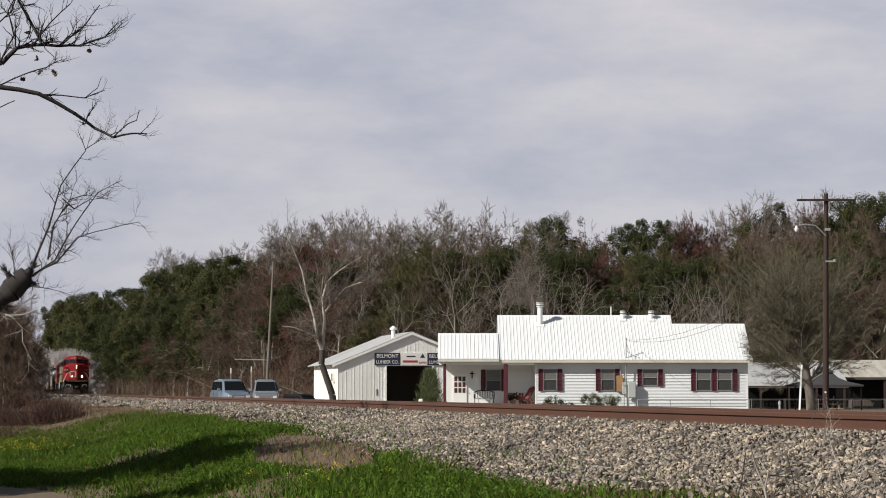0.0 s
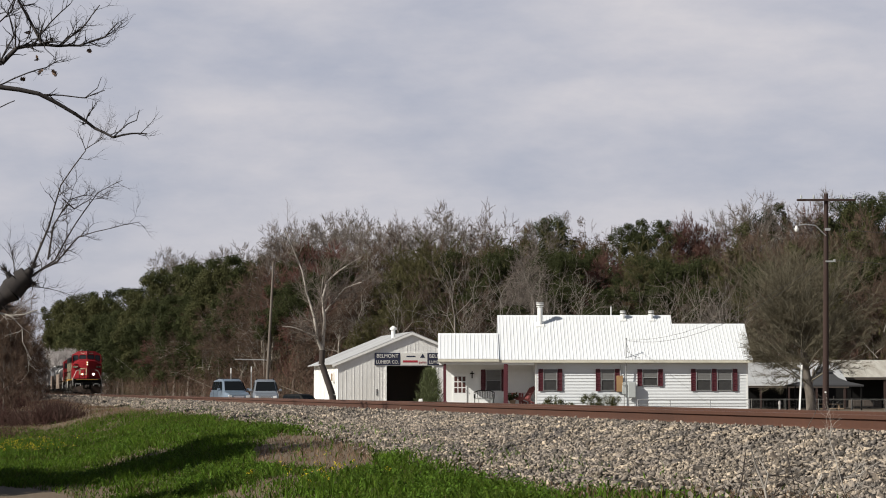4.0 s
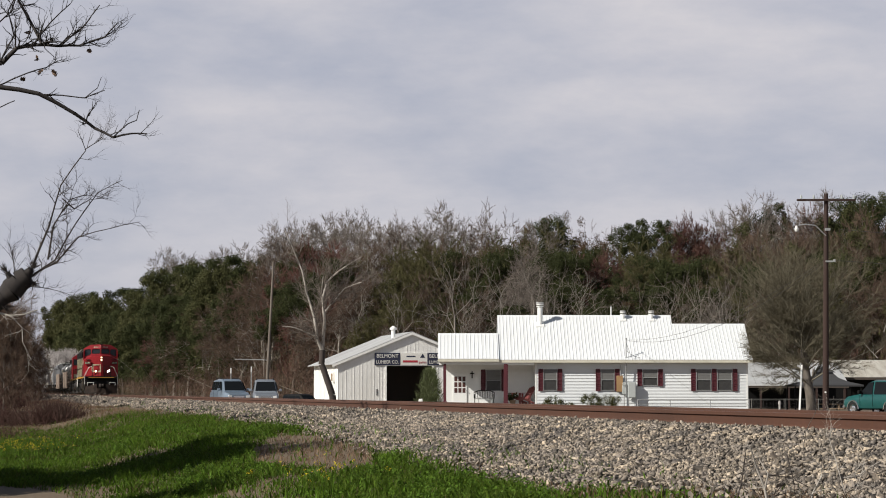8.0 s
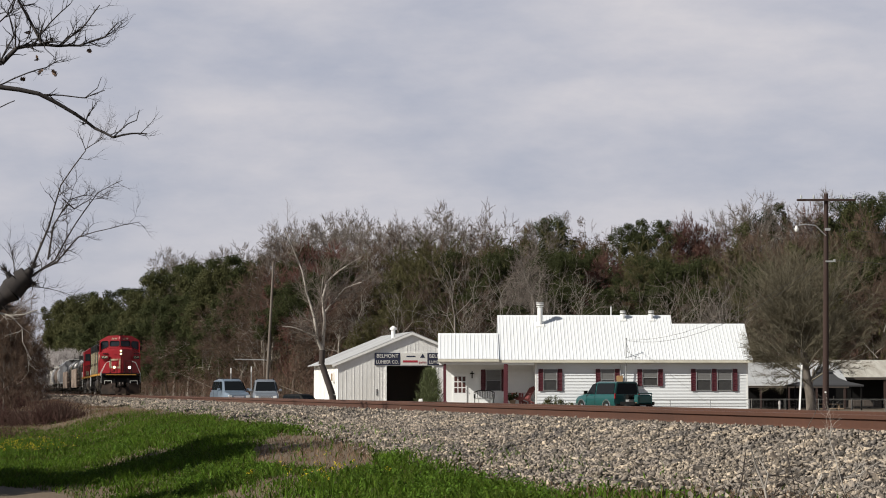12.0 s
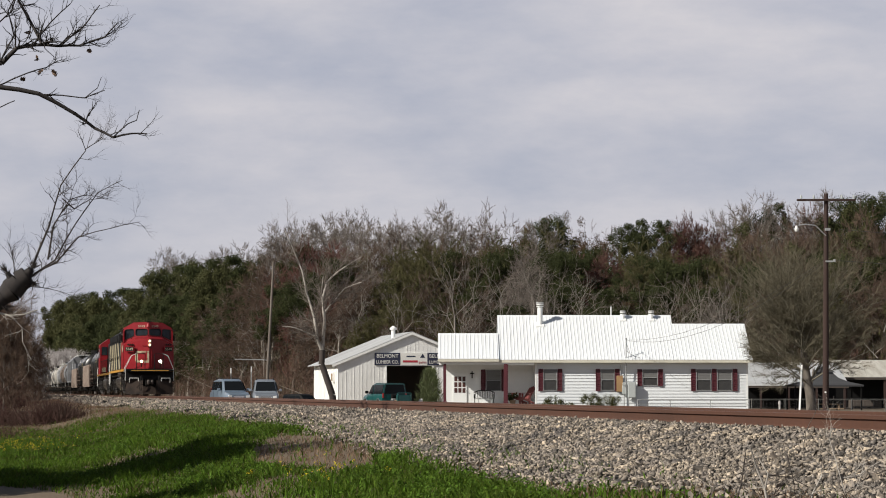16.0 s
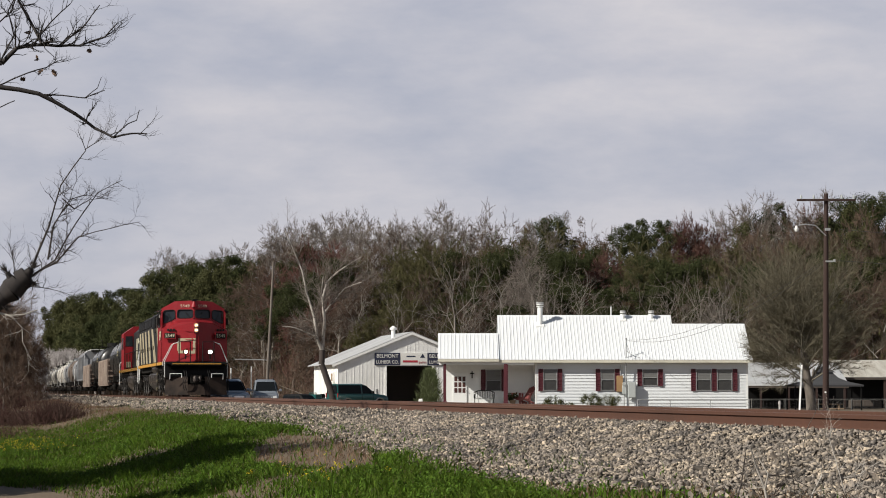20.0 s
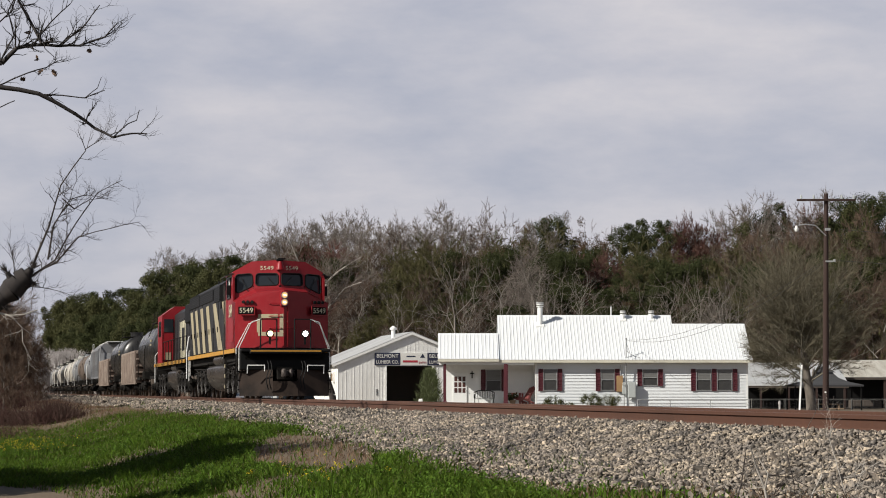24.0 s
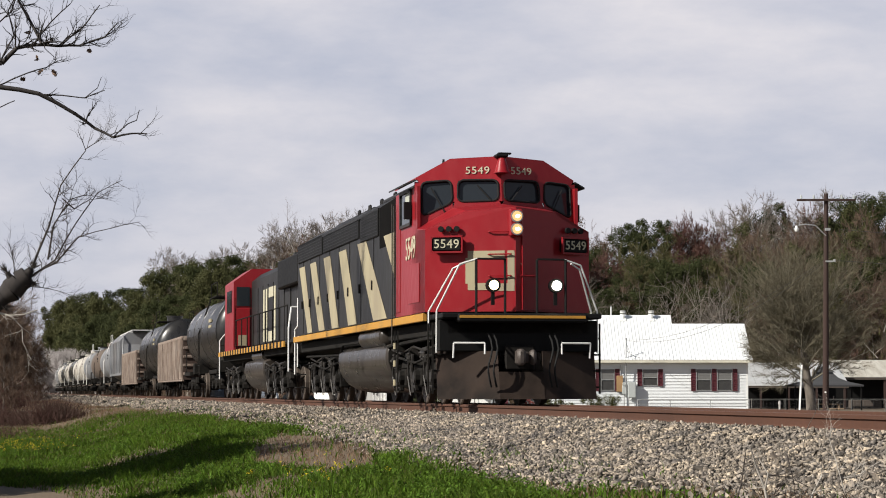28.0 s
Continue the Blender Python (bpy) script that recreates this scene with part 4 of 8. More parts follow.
def truck(parent, y, axles, loco=True, turning=False):
    """A bogie: side frames, boxes, springs and wheelsets under a vehicle."""
    t = Shape()
    half = (axles[-1] - axles[0]) / 2
    mid = (axles[0] + axles[-1]) / 2
    for side in (-1, 1):
        x = side * 1.12
        t.prism([(x, mid - half - 0.55, 0.62), (x, mid - half - 0.35, 0.86), (x, mid + half + 0.35, 0.86), (x, mid + half + 0.55, 0.62), (x, mid + half + 0.2, 0.56), (x, mid, 0.42), (x, mid - half - 0.2, 0.56)], (side * 0.13, 0, 0), 0.02)
        for a in axles:
            t.box(side * 1.16, a, 0.52, 0.26, 0.36, 0.36, bevel=0.03)
            t.tube((side * 1.28, a, 0.52), (side * 1.38, a, 0.52), 0.15, n=10)
            for k in (-0.3, 0.3):
                t.tube((side * 1.16, a + k, 0.5), (side * 1.16, a + k, 0.82), 0.085, n=8)
            if loco:
                t.box(side * 1.22, a + 0.62, 0.46, 0.10, 0.20, 0.42, bevel=0.02)
                t.tube((side * 1.3, a + 0.45, 0.88), (side * 1.3, a + 0.85, 0.88), 0.10, n=8)
        if loco:
            t.path([(side * 1.36, axles[0] - 0.5, 0.95), (side * 1.36, mid, 0.80), (side * 1.36, axles[-1] + 0.5, 0.95)], 0.028)
    t.box(0, mid, 0.72, 2.2, 0.5, 0.22, bevel=0.03)
    f = part("truck", t, "grime", parent, "grimy cast steel truck frame")
    if loco:
        for side in (-1, 1):
            for a in axles:
                part("journal_cap", Shape().tube((side * 1.37, a, 0.52), (side * 1.40, a, 0.52), 0.11, n=10).box(side * 1.385, a, 0.34, 0.03, 0.30, 0.05), "worn_steel", f)
                bk = Shape().path([(side * 1.33, a + 0.42, 0.98), (side * 1.35, a + 0.48, 0.62), (side * 1.33, a + 0.40, 0.22)], 0.032, 6)
                bk.box(side * 1.31, a + 0.60, 0.70, 0.06, 0.10, 0.46, bevel=0.015).path([(side * 1.36, a + 0.70, 0.96), (side * 1.37, a + 0.80, 0.55), (side * 1.34, a + 0.62, 0.16)], 0.016, 5)
                part("brake_rigging", bk, "worn_steel", f)
                ch = Shape()
                for k in range(6):
                    u = -0.5 + k / 5
                    ch.ball(side * 1.39, a + 0.85 + u * 0.5, 0.86 + 0.5 * u * u, 0.028, 1, 1.3, 1, 1)
                part("chain", ch, "worn_steel", f)
            part("air_line", Shape().path([(side * 1.40, axles[0] - 0.6, 1.10), (side * 1.41, axles[0] + 0.5, 1.02), (side * 1.40, mid, 1.12), (side * 1.41, axles[-1] - 0.4, 1.00), (side * 1.40, axles[-1] + 0.7, 1.10)], 0.022, 5), "worn_steel", f)
            part("brake_cylinder", Shape().tube((side * 1.26, mid + 0.55, 0.98), (side * 1.26, mid + 1.05, 0.98), 0.13, n=12).tube((side * 1.26, mid - 1.05, 0.98), (side * 1.26, mid - 0.55, 0.98), 0.13, n=12), "worn_steel", f)
    for a in axles:
        w = new("wheelset", WHEELSET)
        w.parent = f
        w.matrix_basis = pose(0, a, WHEEL)
        if turning:
            WHEELS.append((w, a))
    return f


def coupler(parent, y, way):
    """way: -1 towards the front of the train, 1 towards its rear."""
    c = Shape().box(0, y + way * 0.2, 0.86, 0.18, 0.5, 0.2, bevel=0.03).box(-0.1, y + way * 0.5, 0.86, 0.16, 0.3, 0.3, bevel=0.05).box(0.14, y + way * 0.46, 0.86, 0.12, 0.22, 0.28, bevel=0.05)
    part("coupler", c, "coupler_steel", parent, "rusty knuckle coupler", True)
    part("striker_plate", Shape().box(0, y + way * 0.02, 0.86, 0.56, 0.08, 0.46, bevel=0.03), "grime", parent)


def belly(w):
    """Half-round section of a fuel tank, flat on top."""
    half = [(w * 0.80, 1.27), (w * 0.97, 1.20), (w, 1.06), (w, 0.86), (w * 0.95, 0.62), (w * 0.84, 0.42), (w * 0.68, 0.28), (w * 0.45, 0.21)]
    return [(-x, z) for x, z in reversed(half)] + half


def build_leader():
    L = thing("locomotive", Matrix(), "red-nosed black diesel locomotive with cream diagonal stripes and lit headlights", "locomotive")
    W = 1.58
    # frame and side sill
    part("underframe", Shape().box(0, 10.6, 1.42, 2.7, 20.0, 0.26, bevel=0.02), "grime", L)
    for side in (-1, 1):
        part("side_sill", Shape().box(side * (W - 0.03), 11.0, 1.63, 0.09, 18.6, 0.15, bevel=0.01), "yellow", L, "worn yellow sill stripe")
    # nose: two halves that meet in a blunt edge
    z0, zt = 1.72, 3.66
    for side in (-1, 1):
        nose = Shape()
        face = [(0, 0.82, z0), (side * W, 1.5, z0), (side * W, 1.5, 3.26), (side * 0.86, 1.20, 3.60), (0, 0.82, zt)]
        nose.prism(face, (0, 1.3, 0))
        part("nose_panel", nose, "red", L, "red wide nose half")
        nose = Shape()
        nose.prism([(side * W, 1.5, z0), (side * W, 4.62, z0), (side * W, 4.62, 4.16), (side * W, 2.3, 4.16), (side * W, 2.3, 3.30), (side * W, 1.5, 3.26)], (-side * 0.06, 0, 0))
        part("cab_side", nose, "red", L, "red cab side")
        nose = Shape()
        # sloping top of the nose up to the windscreens
        nose.prism([(0, 0.82, zt), (side * 0.86, 1.20, 3.60), (side * 0.9, 2.20, 3.74), (0, 1.9, 3.80)], (0, 0, -0.05))
        part("nose_top", nose, "red", L)
        nose = Shape()
        nose.prism([(side * 0.86, 1.20, 3.60), (side * W, 1.5, 3.26), (side * W, 2.42, 3.34), (side * 0.9, 2.20, 3.74)], (0, 0, -0.05))
        part("nose_shoulder", nose, "red", L)
    # cab front with four windscreens
    def cab_pt(x, z):
        return (x, 1.95 + 0.32 * abs(x) + 0.16 * (z - 3.7), z)

    cab = Shape()
    for side in (-1, 1):
        def q(x, z):
            return cab_pt(side * x, z)
        th = (0, 0.07, 0)
        cab.prism([q(0, 4.28), q(0.92, 4.28), q(1.5, 4.24), q(1.56, 4.34), q(0.92, 4.70), q(0, 4.74)], th)
        cab.prism([q(0, 3.78), q(0.9, 3.72), q(0.86, 3.86), q(0.06, 3.88)], th)
        cab.prism([q(0.9, 3.72), q(W, 3.3), q(W, 3.52), q(1.5, 3.58), q(0.9, 3.86)], th)
        cab.prism([q(0, 3.86), q(0.06, 3.88), q(0.06, 4.28), q(0, 4.28)], th)
        cab.prism([q(0.80, 3.86), q(0.90, 3.86), q(0.92, 4.28), q(0.78, 4.28)], th)
        cab.prism([q(1.47, 3.58), q(W, 3.52), q(W, 4.26), q(1.47, 4.24)], th)
        pane = Shape().prism([q(0.05, 3.86), q(0.81, 3.85), q(0.79, 4.29), q(0.05, 4.29)], (0, 0.02, 0))
        pane.bm.transform(Matrix.Translation((0, 0.05, 0)))
        part("windscreen", pane, "glass", L, "dark windscreen pane")
        pane = Shape().prism([q(0.89, 3.84), q(1.48, 3.57), q(1.48, 4.25), q(0.91, 4.29)], (0, 0.02, 0))
        pane.bm.transform(Matrix.Translation((0, 0.05, 0)))
        part("windscreen", pane, "glass", L, "dark windscreen pane")
        for hole, a, b in (([(0.06, 3.88), (0.81, 3.86), (0.79, 4.28), (0.06, 4.28)], (0.10, 3.90), (0.78, 4.26)), ([(0.90, 3.85), (1.47, 3.58), (1.47, 4.24), (0.92, 4.28)], (0.95, 3.9), (1.42, 4.22))):
            x0, zz0, x1, zz1 = *a, *b
            lower = 3.66 if x0 > 0.5 else zz0
            # rounded corners and a rubber seal round the pane
            ring = []
            for i, corner in enumerate(hole):
                c, e0, e1 = Vector(corner), Vector(hole[i - 1]), Vector(hole[(i + 1) % 4])
                g0, g1 = c + (e0 - c).normalized() * 0.12, c + (e1 - c).normalized() * 0.12
                bow = [g0 * (1 - u) ** 2 + c * (2 * u * (1 - u)) + g1 * u * u for u in (0, 0.2, 0.4, 0.6, 0.8, 1)]
                for u0, u1 in zip(bow, bow[1:]):
                    cab.prism([q(*c), q(*u0), q(*u1)], (0, 0.05, 0))
                ring += bow
            ring = [(q(*v)[0], q(*v)[1] - 0.008, v[1]) for v in ring + ring[:1]]
            part("window_seal", Shape().path(ring, 0.020, 6), "rubber", L)
            wp = Shape().path([(q(x0 + 0.1, lower)[0], q(x0 + 0.1, lower)[1] - 0.03, lower - 0.02), (q(x0 + 0.34, zz1)[0], q(x0 + 0.34, zz1)[1] - 0.02, zz1 - 0.08)], 0.012, 4)
            part("wiper", wp, "rubber", L)
        # roof of the cab: bevelled sides
        cab.prism([q(0, 4.74), q(0.92, 4.70), (side * 0.92, 4.6, 4.66), (0, 4.6, 4.70)], (0, 0, -0.05))
        cab.prism([q(0.92, 4.70), q(1.56, 4.34), (side * 1.6, 4.6, 4.30), (side * 0.92, 4.6, 4.66)], (0, 0, -0.05))
        # visor over the side window
        part("sun_visor", Shape().prism([(side * W, 2.5, 4.28), (side * W, 4.3, 4.28), (side * 1.80, 4.2, 4.18), (side * 1.80, 2.6, 4.18)], (0, 0, 0.03)), "loco_black", L)
    part("cab", cab, "red", L, "red comfort cab")
    for side in (-1, 1):
        part("side_window", Shape().box(side * (W + 0.005), 3.45, 3.80, 0.02, 1.05, 0.60), "glass", L)
        fr = Shape()
        for dy, dz, sy, sz in ((-0.55, 0, 0.06, 0.7), (0.55, 0, 0.06, 0.7), (0, 0.33, 1.16, 0.06), (0, -0.33, 1.16, 0.06)):
            fr.box(side * (W + 0.02), 3.45 + dy, 3.80 + dz, 0.04, sy, sz)
        part("window_frame", fr, "worn_steel", L, "grey side window frame")
        part("blind", Shape().box(side * (W + 0.017), 3.22, 3.84, 0.006, 0.5, 0.5), "blind", L, "pale blind in the side window")
        part("mirror", Shape().box(side * (W + 0.09), 2.82, 3.72, 0.16, 0.03, 0.34, bevel=0.01), "board", L)
        part("cab_door", Shape().box(side * (W + 0.006), 4.32, 2.8, 0.02, 0.44, 2.0, bevel=0.008), "red", L)
        part("hatch", Shape().box(side * (W + 0.008), 2.6, 2.30, 0.016, 1.1, 0.75, bevel=0.006), "red", L)
        letters("road_number", "5549", 0.62, "digits", L, facing((side * (W + 0.012), 2.95, 2.98), (0, side, 0), (0, 0, 1)), 0.8)
    # number boards, headlights, marker lamps
    for side in (-1, 1):
        u = Vector((1, side * 0.40, 0)).normalized()
        n = Vector((side * 0.40, -1, 0)).normalized()
        c = Vector((side * 1.19, 1.30, 2.97))
        b = Shape().box(0, 0, 0, 0.56, 0.26, 0.16, bevel=0.03)
        nb = part("number_board", b, "board", L)
        nb.matrix_basis = facing(c + n * 0.05, u, (0, 0, 1))
        rim = Shape()
        for dx, dy, sx, sy in ((-0.29, 0, 0.03, 0.29), (0.29, 0, 0.03, 0.29), (0, 0.145, 0.61, 0.03), (0, -0.145, 0.61, 0.03)):
            rim.box(dx, dy, 0.07, sx, sy, 0.05)
        part("rim", rim, "red", nb)
        letters("road_number", "5549", 0.235, "digits", nb, pose(0, 0, 0.086), 1.0)
        for k in range(3):
            o = c + u * (-0.12 + 0.15 * k) * 1 + Vector((0, 0, 0.29)) + n * 0.02
            part("marker_lamp", Shape().tube(o, o + n * 0.05, 0.055, n=10), "board", L)
    for side in (-1, 1):
        letters("road_number", "5549", 0.20, "digits", L, facing((side * 0.43, cab_pt(0.43, 4.45)[1] - 0.012, 4.46), (1, side * 0.32, 0), (0, 0.16, 1)), 1.15)
    hl = Shape().box(0, 0.82, 3.36, 0.26, 0.14, 0.52, bevel=0.03)
    h = part("headlight", hl, "red", L)
    for dz in (0.12, -0.12):
        part("rim", Shape().tube((0, 0.75, 3.36 + dz), (0, 0.70, 3.36 + dz), 0.115, n=16), "steel", h)
        ln = part("lens", Shape().tube((0, 0.71, 3.36 + dz), (0, 0.692, 3.36 + dz), 0.092, n=16), "lamp_soft", h, "warm lit headlight lens")
        part("bulb", Shape().ball(0.01, 0.692, 3.36 + dz, 0.044, 1, 0.3, 0.7), "lamp_bulb", h)
    for x, on in ((-0.52, "lamp_mid"), (0.66, "lamp_on")):
        d = part("ditch_light", Shape().tube((x, 0.5, 2.18), (x, 0.36, 2.18), 0.13, n=16).box(x, 0.46, 2.0, 0.06, 0.06, 0.36), "board", L)
        part("lens", Shape().tube((x, 0.365, 2.18), (x, 0.345, 2.18), 0.088, n=16), on, d, "brightly lit ditch light lens")
    # pale emblem on the nose, grab irons, door
    for side in (-1, 1):
        def on(x, z, off=0.012):
            yy = 0.82 + 0.43 * abs(x)
            return Vector((side * x - side * 0.40 * off, yy - off, z))
        em = Shape()
        if side < 0:
            for x0, x1, za, zb in ((0.20, 0.84, 2.72, 2.85), (0.72, 0.88, 2.24, 2.72), (0.50, 0.84, 2.12, 2.25), (0.03, 0.15, 2.10, 2.85), (0.15, 0.32, 2.10, 2.24)):
                em.prism([on(x0, za), on(x1, za), on(x1, zb), on(x0, zb)], (0, 0.008, 0))
        else:
            em.prism([on(0.10, 2.62), on(0.22, 2.62), on(0.60, 1.98), on(0.46, 1.98)], (0, 0.008, 0))
            em.prism([on(0.46, 1.98), on(0.56, 1.98), on(0.56, 2.6), on(0.46, 2.6)], (0, 0.008, 0))
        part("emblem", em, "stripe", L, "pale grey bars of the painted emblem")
        for z in (2.38, 2.78, 3.2):
            for x in (0.30,):
                if side < 0 or z < 2.5:
                    part("grab_iron", Shape().path([on(x - 0.18, z, 0.0), on(x - 0.18, z, 0.07), on(x + 0.18, z, 0.07), on(x + 0.18, z, 0.0)], 0.014, 5), "red", L)
    part("nose_door", Shape().prism([(0.12, 0.868, 1.75), (0.78, 1.15, 1.75), (0.78, 1.15, 3.3), (0.12, 0.868, 3.3)], (0.012, -0.03, 0)), "red", L)
    # platform, anticlimber, pilot plow
    part("platform", Shape().box(0, 0.95, 1.62, 3.0, 1.3, 0.10, bevel=0.02), "board", L)
    part("anticlimber", Shape().box(0, 0.42, 1.58, 2.42, 0.32, 0.16, bevel=0.03), "board", L)
    part("stripe", Shape().box(0, 0.255, 1.60, 2.36, 0.012, 0.05), "yellow", L, "yellow edge stripe")
    part("buffer_beam", Shape().box(0, 0.66, 1.26, 3.0, 0.12, 0.58, bevel=0.02), "board", L)
    for side in (-1, 1):
        pl = Shape().prism([(side * 0.42, 0.50, 0.98), (side * 1.50, 0.86, 0.98), (side * 1.50, 0.68, 0.10), (side * 0.42, 0.30, 0.10)], (0, 0.05, 0))
        part("plow_blade", pl, "plow", L, "dirty steel pilot plow with black patches painted for shade")
    pl = Shape().prism([(-0.42, 0.40, 0.60), (0.42, 0.40, 0.60), (0.42, 0.30, 0.10), (-0.42, 0.30, 0.10)], (0, 0.05, 0))
    part("plow_blade", pl, "plow", L, "dirty steel pilot plow with black patches painted for shade")
    coupler(L, 0.55, -1)
    hs = Shape()
    for x in (-0.62, -0.52, 0.52, 0.62):
        pts = [(x, 0.42, 1.3)]
        for k in range(1, 8):
            pts.append((x + 0.05 * math.sin(k), 0.42 - 0.25 * math.sin(k / 7 * 2.6), 1.3 - 0.14 * k))
        hs.path(pts, 0.018, 6)
    part("hose", hs, "rubber", L, "black brake hoses")
    for side in (-1, 1):
        part("lift_lever", Shape().path([(side * 1.28, 0.36, 0.85), (side * 1.28, 0.30, 1.12), (side * 0.72, 0.22, 1.12), (side * 0.72, 0.22, 0.92)], 0.018, 6), "handrail", L, "white cut lever")
        st = Shape()
        for z in (0.32, 0.62, 0.92, 1.22):
            st.box(side * 1.42, 0.98, z, 0.30, 0.42, 0.03)
        st.box(side * 1.58, 0.76, 0.85, 0.03, 0.03, 1.3).box(side * 1.58, 1.20, 0.85, 0.03, 0.03, 1.3)
        part("steps", st, "grime", L)
        hr = Shape()
        hr.path([(side * 1.52, 0.72, 0.95), (side * 1.52, 0.70, 1.72), (side * 1.14, 0.45, 2.56), (side * 0.82, 0.40, 2.66)], 0.017, 7)
        hr.path([(side * 1.56, 1.26, 0.95), (side * 1.56, 1.26, 1.72), (side * 1.20, 0.75, 2.50), (side * 1.0, 0.62, 2.60)], 0.017, 7)
        part("top_rail", Shape().path([(side * 0.82, 0.40, 2.66), (side * 0.30, 0.36, 2.66)], 0.02, 7), "board", L, "dark top rail")
        part("handrail", hr, "handrail", L, "white bent handrail")
        for x in (0.30, 0.84):
            part("stanchion", Shape().tube((side * x, 0.40, 1.66), (side * x, 0.40, 2.66), 0.025, n=7), "board", L)
        part("grab_rail", Shape().path([(side * (W + 0.06), 4.72, 1.2), (side * (W + 0.06), 4.72, 4.0)], 0.014).path([(side * (W + 0.06), 4.5, 1.75), (side * (W + 0.06), 4.5, 3.95)], 0.014), "worn_steel", L)
        st = Shape()
        for z in (0.35, 0.70, 1.05):
            st.box(side * 1.45, 4.66, z, 0.26, 0.34, 0.03)
        st.box(side * 1.56, 4.5, 0.85, 0.025, 0.025, 1.2).box(side * 1.56, 4.84, 0.85, 0.025, 0.025, 1.2)
        part("steps", st, "grime", L)
        for z in (0.42, 0.8, 1.15):
            part("step_edge", Shape().box(side * 1.60, 4.66, z, 0.02, 0.16, 0.12), "stripe", L)
    part("bell_bracket", Shape().box(0.0, 2.06, 4.735, 0.24, 0.26, 0.06, bevel=0.02).box(0.06, 2.02, 4.78, 0.26, 0.10, 0.035, bevel=0.01), "board", L, "black bell bracket on the roof edge")
    part("aerial", Shape().tube((-0.95, 2.9, 4.66), (-0.95, 2.9, 4.74), 0.03, 0.02, 8), "board", L)
    part("bell", Shape().lathe([(0.16, 4.40), (0.13, 4.46), (0.09, 4.62), (0.06, 4.68), (0.0, 4.70)], Matrix.Translation((0, 1.97, 0)), 14), "red", L, "red warning bell under the roof edge", True)
    # cowl body
    bodyp = Shape()
    c0, c1 = 4.68, 19.5
    prof = [(-W, 1.72), (-W, 4.08), (-1.18, 4.34), (1.18, 4.34), (W, 4.08), (W, 1.72)]
    bodyp.prism([(x, c0 + 1.9, z) for x, z in prof], (0, c1 - c0 - 1.9, 0))
    # narrower neck behind the cab, with the lower side flush
    bodyp.prism([(-1.2, c0, 1.72), (-1.2, c0, 4.30), (1.2, c0, 4.30), (1.2, c0, 1.72)], (0, 1.9, 0))
    bodyp.box(0, c0 + 0.95, 2.47, 2 * W, 1.9, 1.5)
    part("cowl", bodyp, "loco_black", L, "charcoal cowl body")
    part("roof_walk", Shape().box(0, 6.6, 4.36, 2.4, 3.6, 0.10, bevel=0.03).box(0, 13.0, 4.38, 2.2, 5.5, 0.08, bevel=0.03), "loco_black", L)
    for y in (14.6, 16.4, 18.2):
        part("roof_fan", Shape().tube((0, y, 4.34), (0, y, 4.54), 0.72, n=20).tube((0, y, 4.54), (0, y, 4.57), 0.5, n=16), "loco_black", L)
    part("exhaust_stack", Shape().box(0, 10.6, 4.45, 0.7, 0.9, 0.24, bevel=0.03), "grime", L)
    for y in (7.4, 9.1, 10.7, 12.2):
        part("lifting_eye", Shape().path([(-1.1, y - 0.09, 4.34), (-1.1, y - 0.09, 4.47), (-1.1, y + 0.09, 4.47), (-1.1, y + 0.09, 4.34)], 0.03), "loco_black", L)
    for side in (-1, 1):
        # louvred air intakes high on the side
        for y0, y1, za, zb in ((9.2, 14.6, 3.62, 4.02), (14.8, 19.3, 3.62, 4.10), (6.62, 8.8, 3.50, 4.06)):
            g = Shape().box(side * (W + 0.01), (y0 + y1) / 2, (za + zb) / 2, 0.05, y1 - y0, zb - za, bevel=0.01)
            gp = part("grille", g, "board", L, "dark louvred air intake")
            n = int((zb - za) / 0.07)
            lv = Shape()
            for i in range(n):
                lv.box(side * (W + 0.036), (y0 + y1) / 2, za + (i + 0.5) * 0.07, 0.012, y1 - y0 - 0.06, 0.012)
            part("louvre", lv, "loco_black", gp)
        # body seams and doors
        for y in (7.3, 9.0, 10.6, 12.2, 13.8, 15.4, 17.0, 18.4):
            part("seam", Shape().box(side * (W + 0.004), y, 2.75, 0.012, 0.03, 2.0), "board", L)
            part("latch", Shape().box(side * (W + 0.02), y + 0.12, 2.5, 0.04, 0.05, 0.2), "grime", L)
        part("roof_edge", Shape().box(side * (W + 0.01), 13.0, 4.06, 0.05, 12.8, 0.06), "loco_black", L)
        # cream diagonal stripes: low end from, to; high end from, to
        xx = side * (W + 0.006)
        for y0, y1, y2, y3 in ((5.64, 7.30, 9.45, 8.28), (9.52, 10.75, 12.19, 11.10), (12.19, 13.27, 14.68, 13.60), (14.48, 15.46, 17.09, 16.05), (16.68, 17.52, 19.16, 18.15)):
            part("stripe", Shape().prism([(xx, y0, 1.74), (xx, y1, 1.74), (xx, y2, 3.50), (xx, y3, 3.50)], (side * 0.005, 0, 0)), "stripe", L, "weathered cream diagonal stripe")
        part("stripe", Shape().prism([(xx, 4.70, 2.52), (xx, 6.02, 3.45), (xx, 4.70, 3.45)], (side * 0.005, 0, 0)), "stripe", L, "weathered cream diagonal stripe")
    # tank, reservoirs, trucks
    tk = Shape()
    tk.prism([(x, 6.35, z) for x, z in belly(1.48)], (0, 6.6, 0), 0.05)
    part("fuel_tank", tk, "tank_grey", L, "grimy grey fuel tank with a rounded belly", True)
    # darker plate over the tank's front end: its shade is put into the colour
    part("tank_end_shade", Shape().prism([(x * 0.96, 6.32, 0.03 + z * 0.97) for x, z in belly(1.48)], (0, 0.025, 0)), "grime", L)
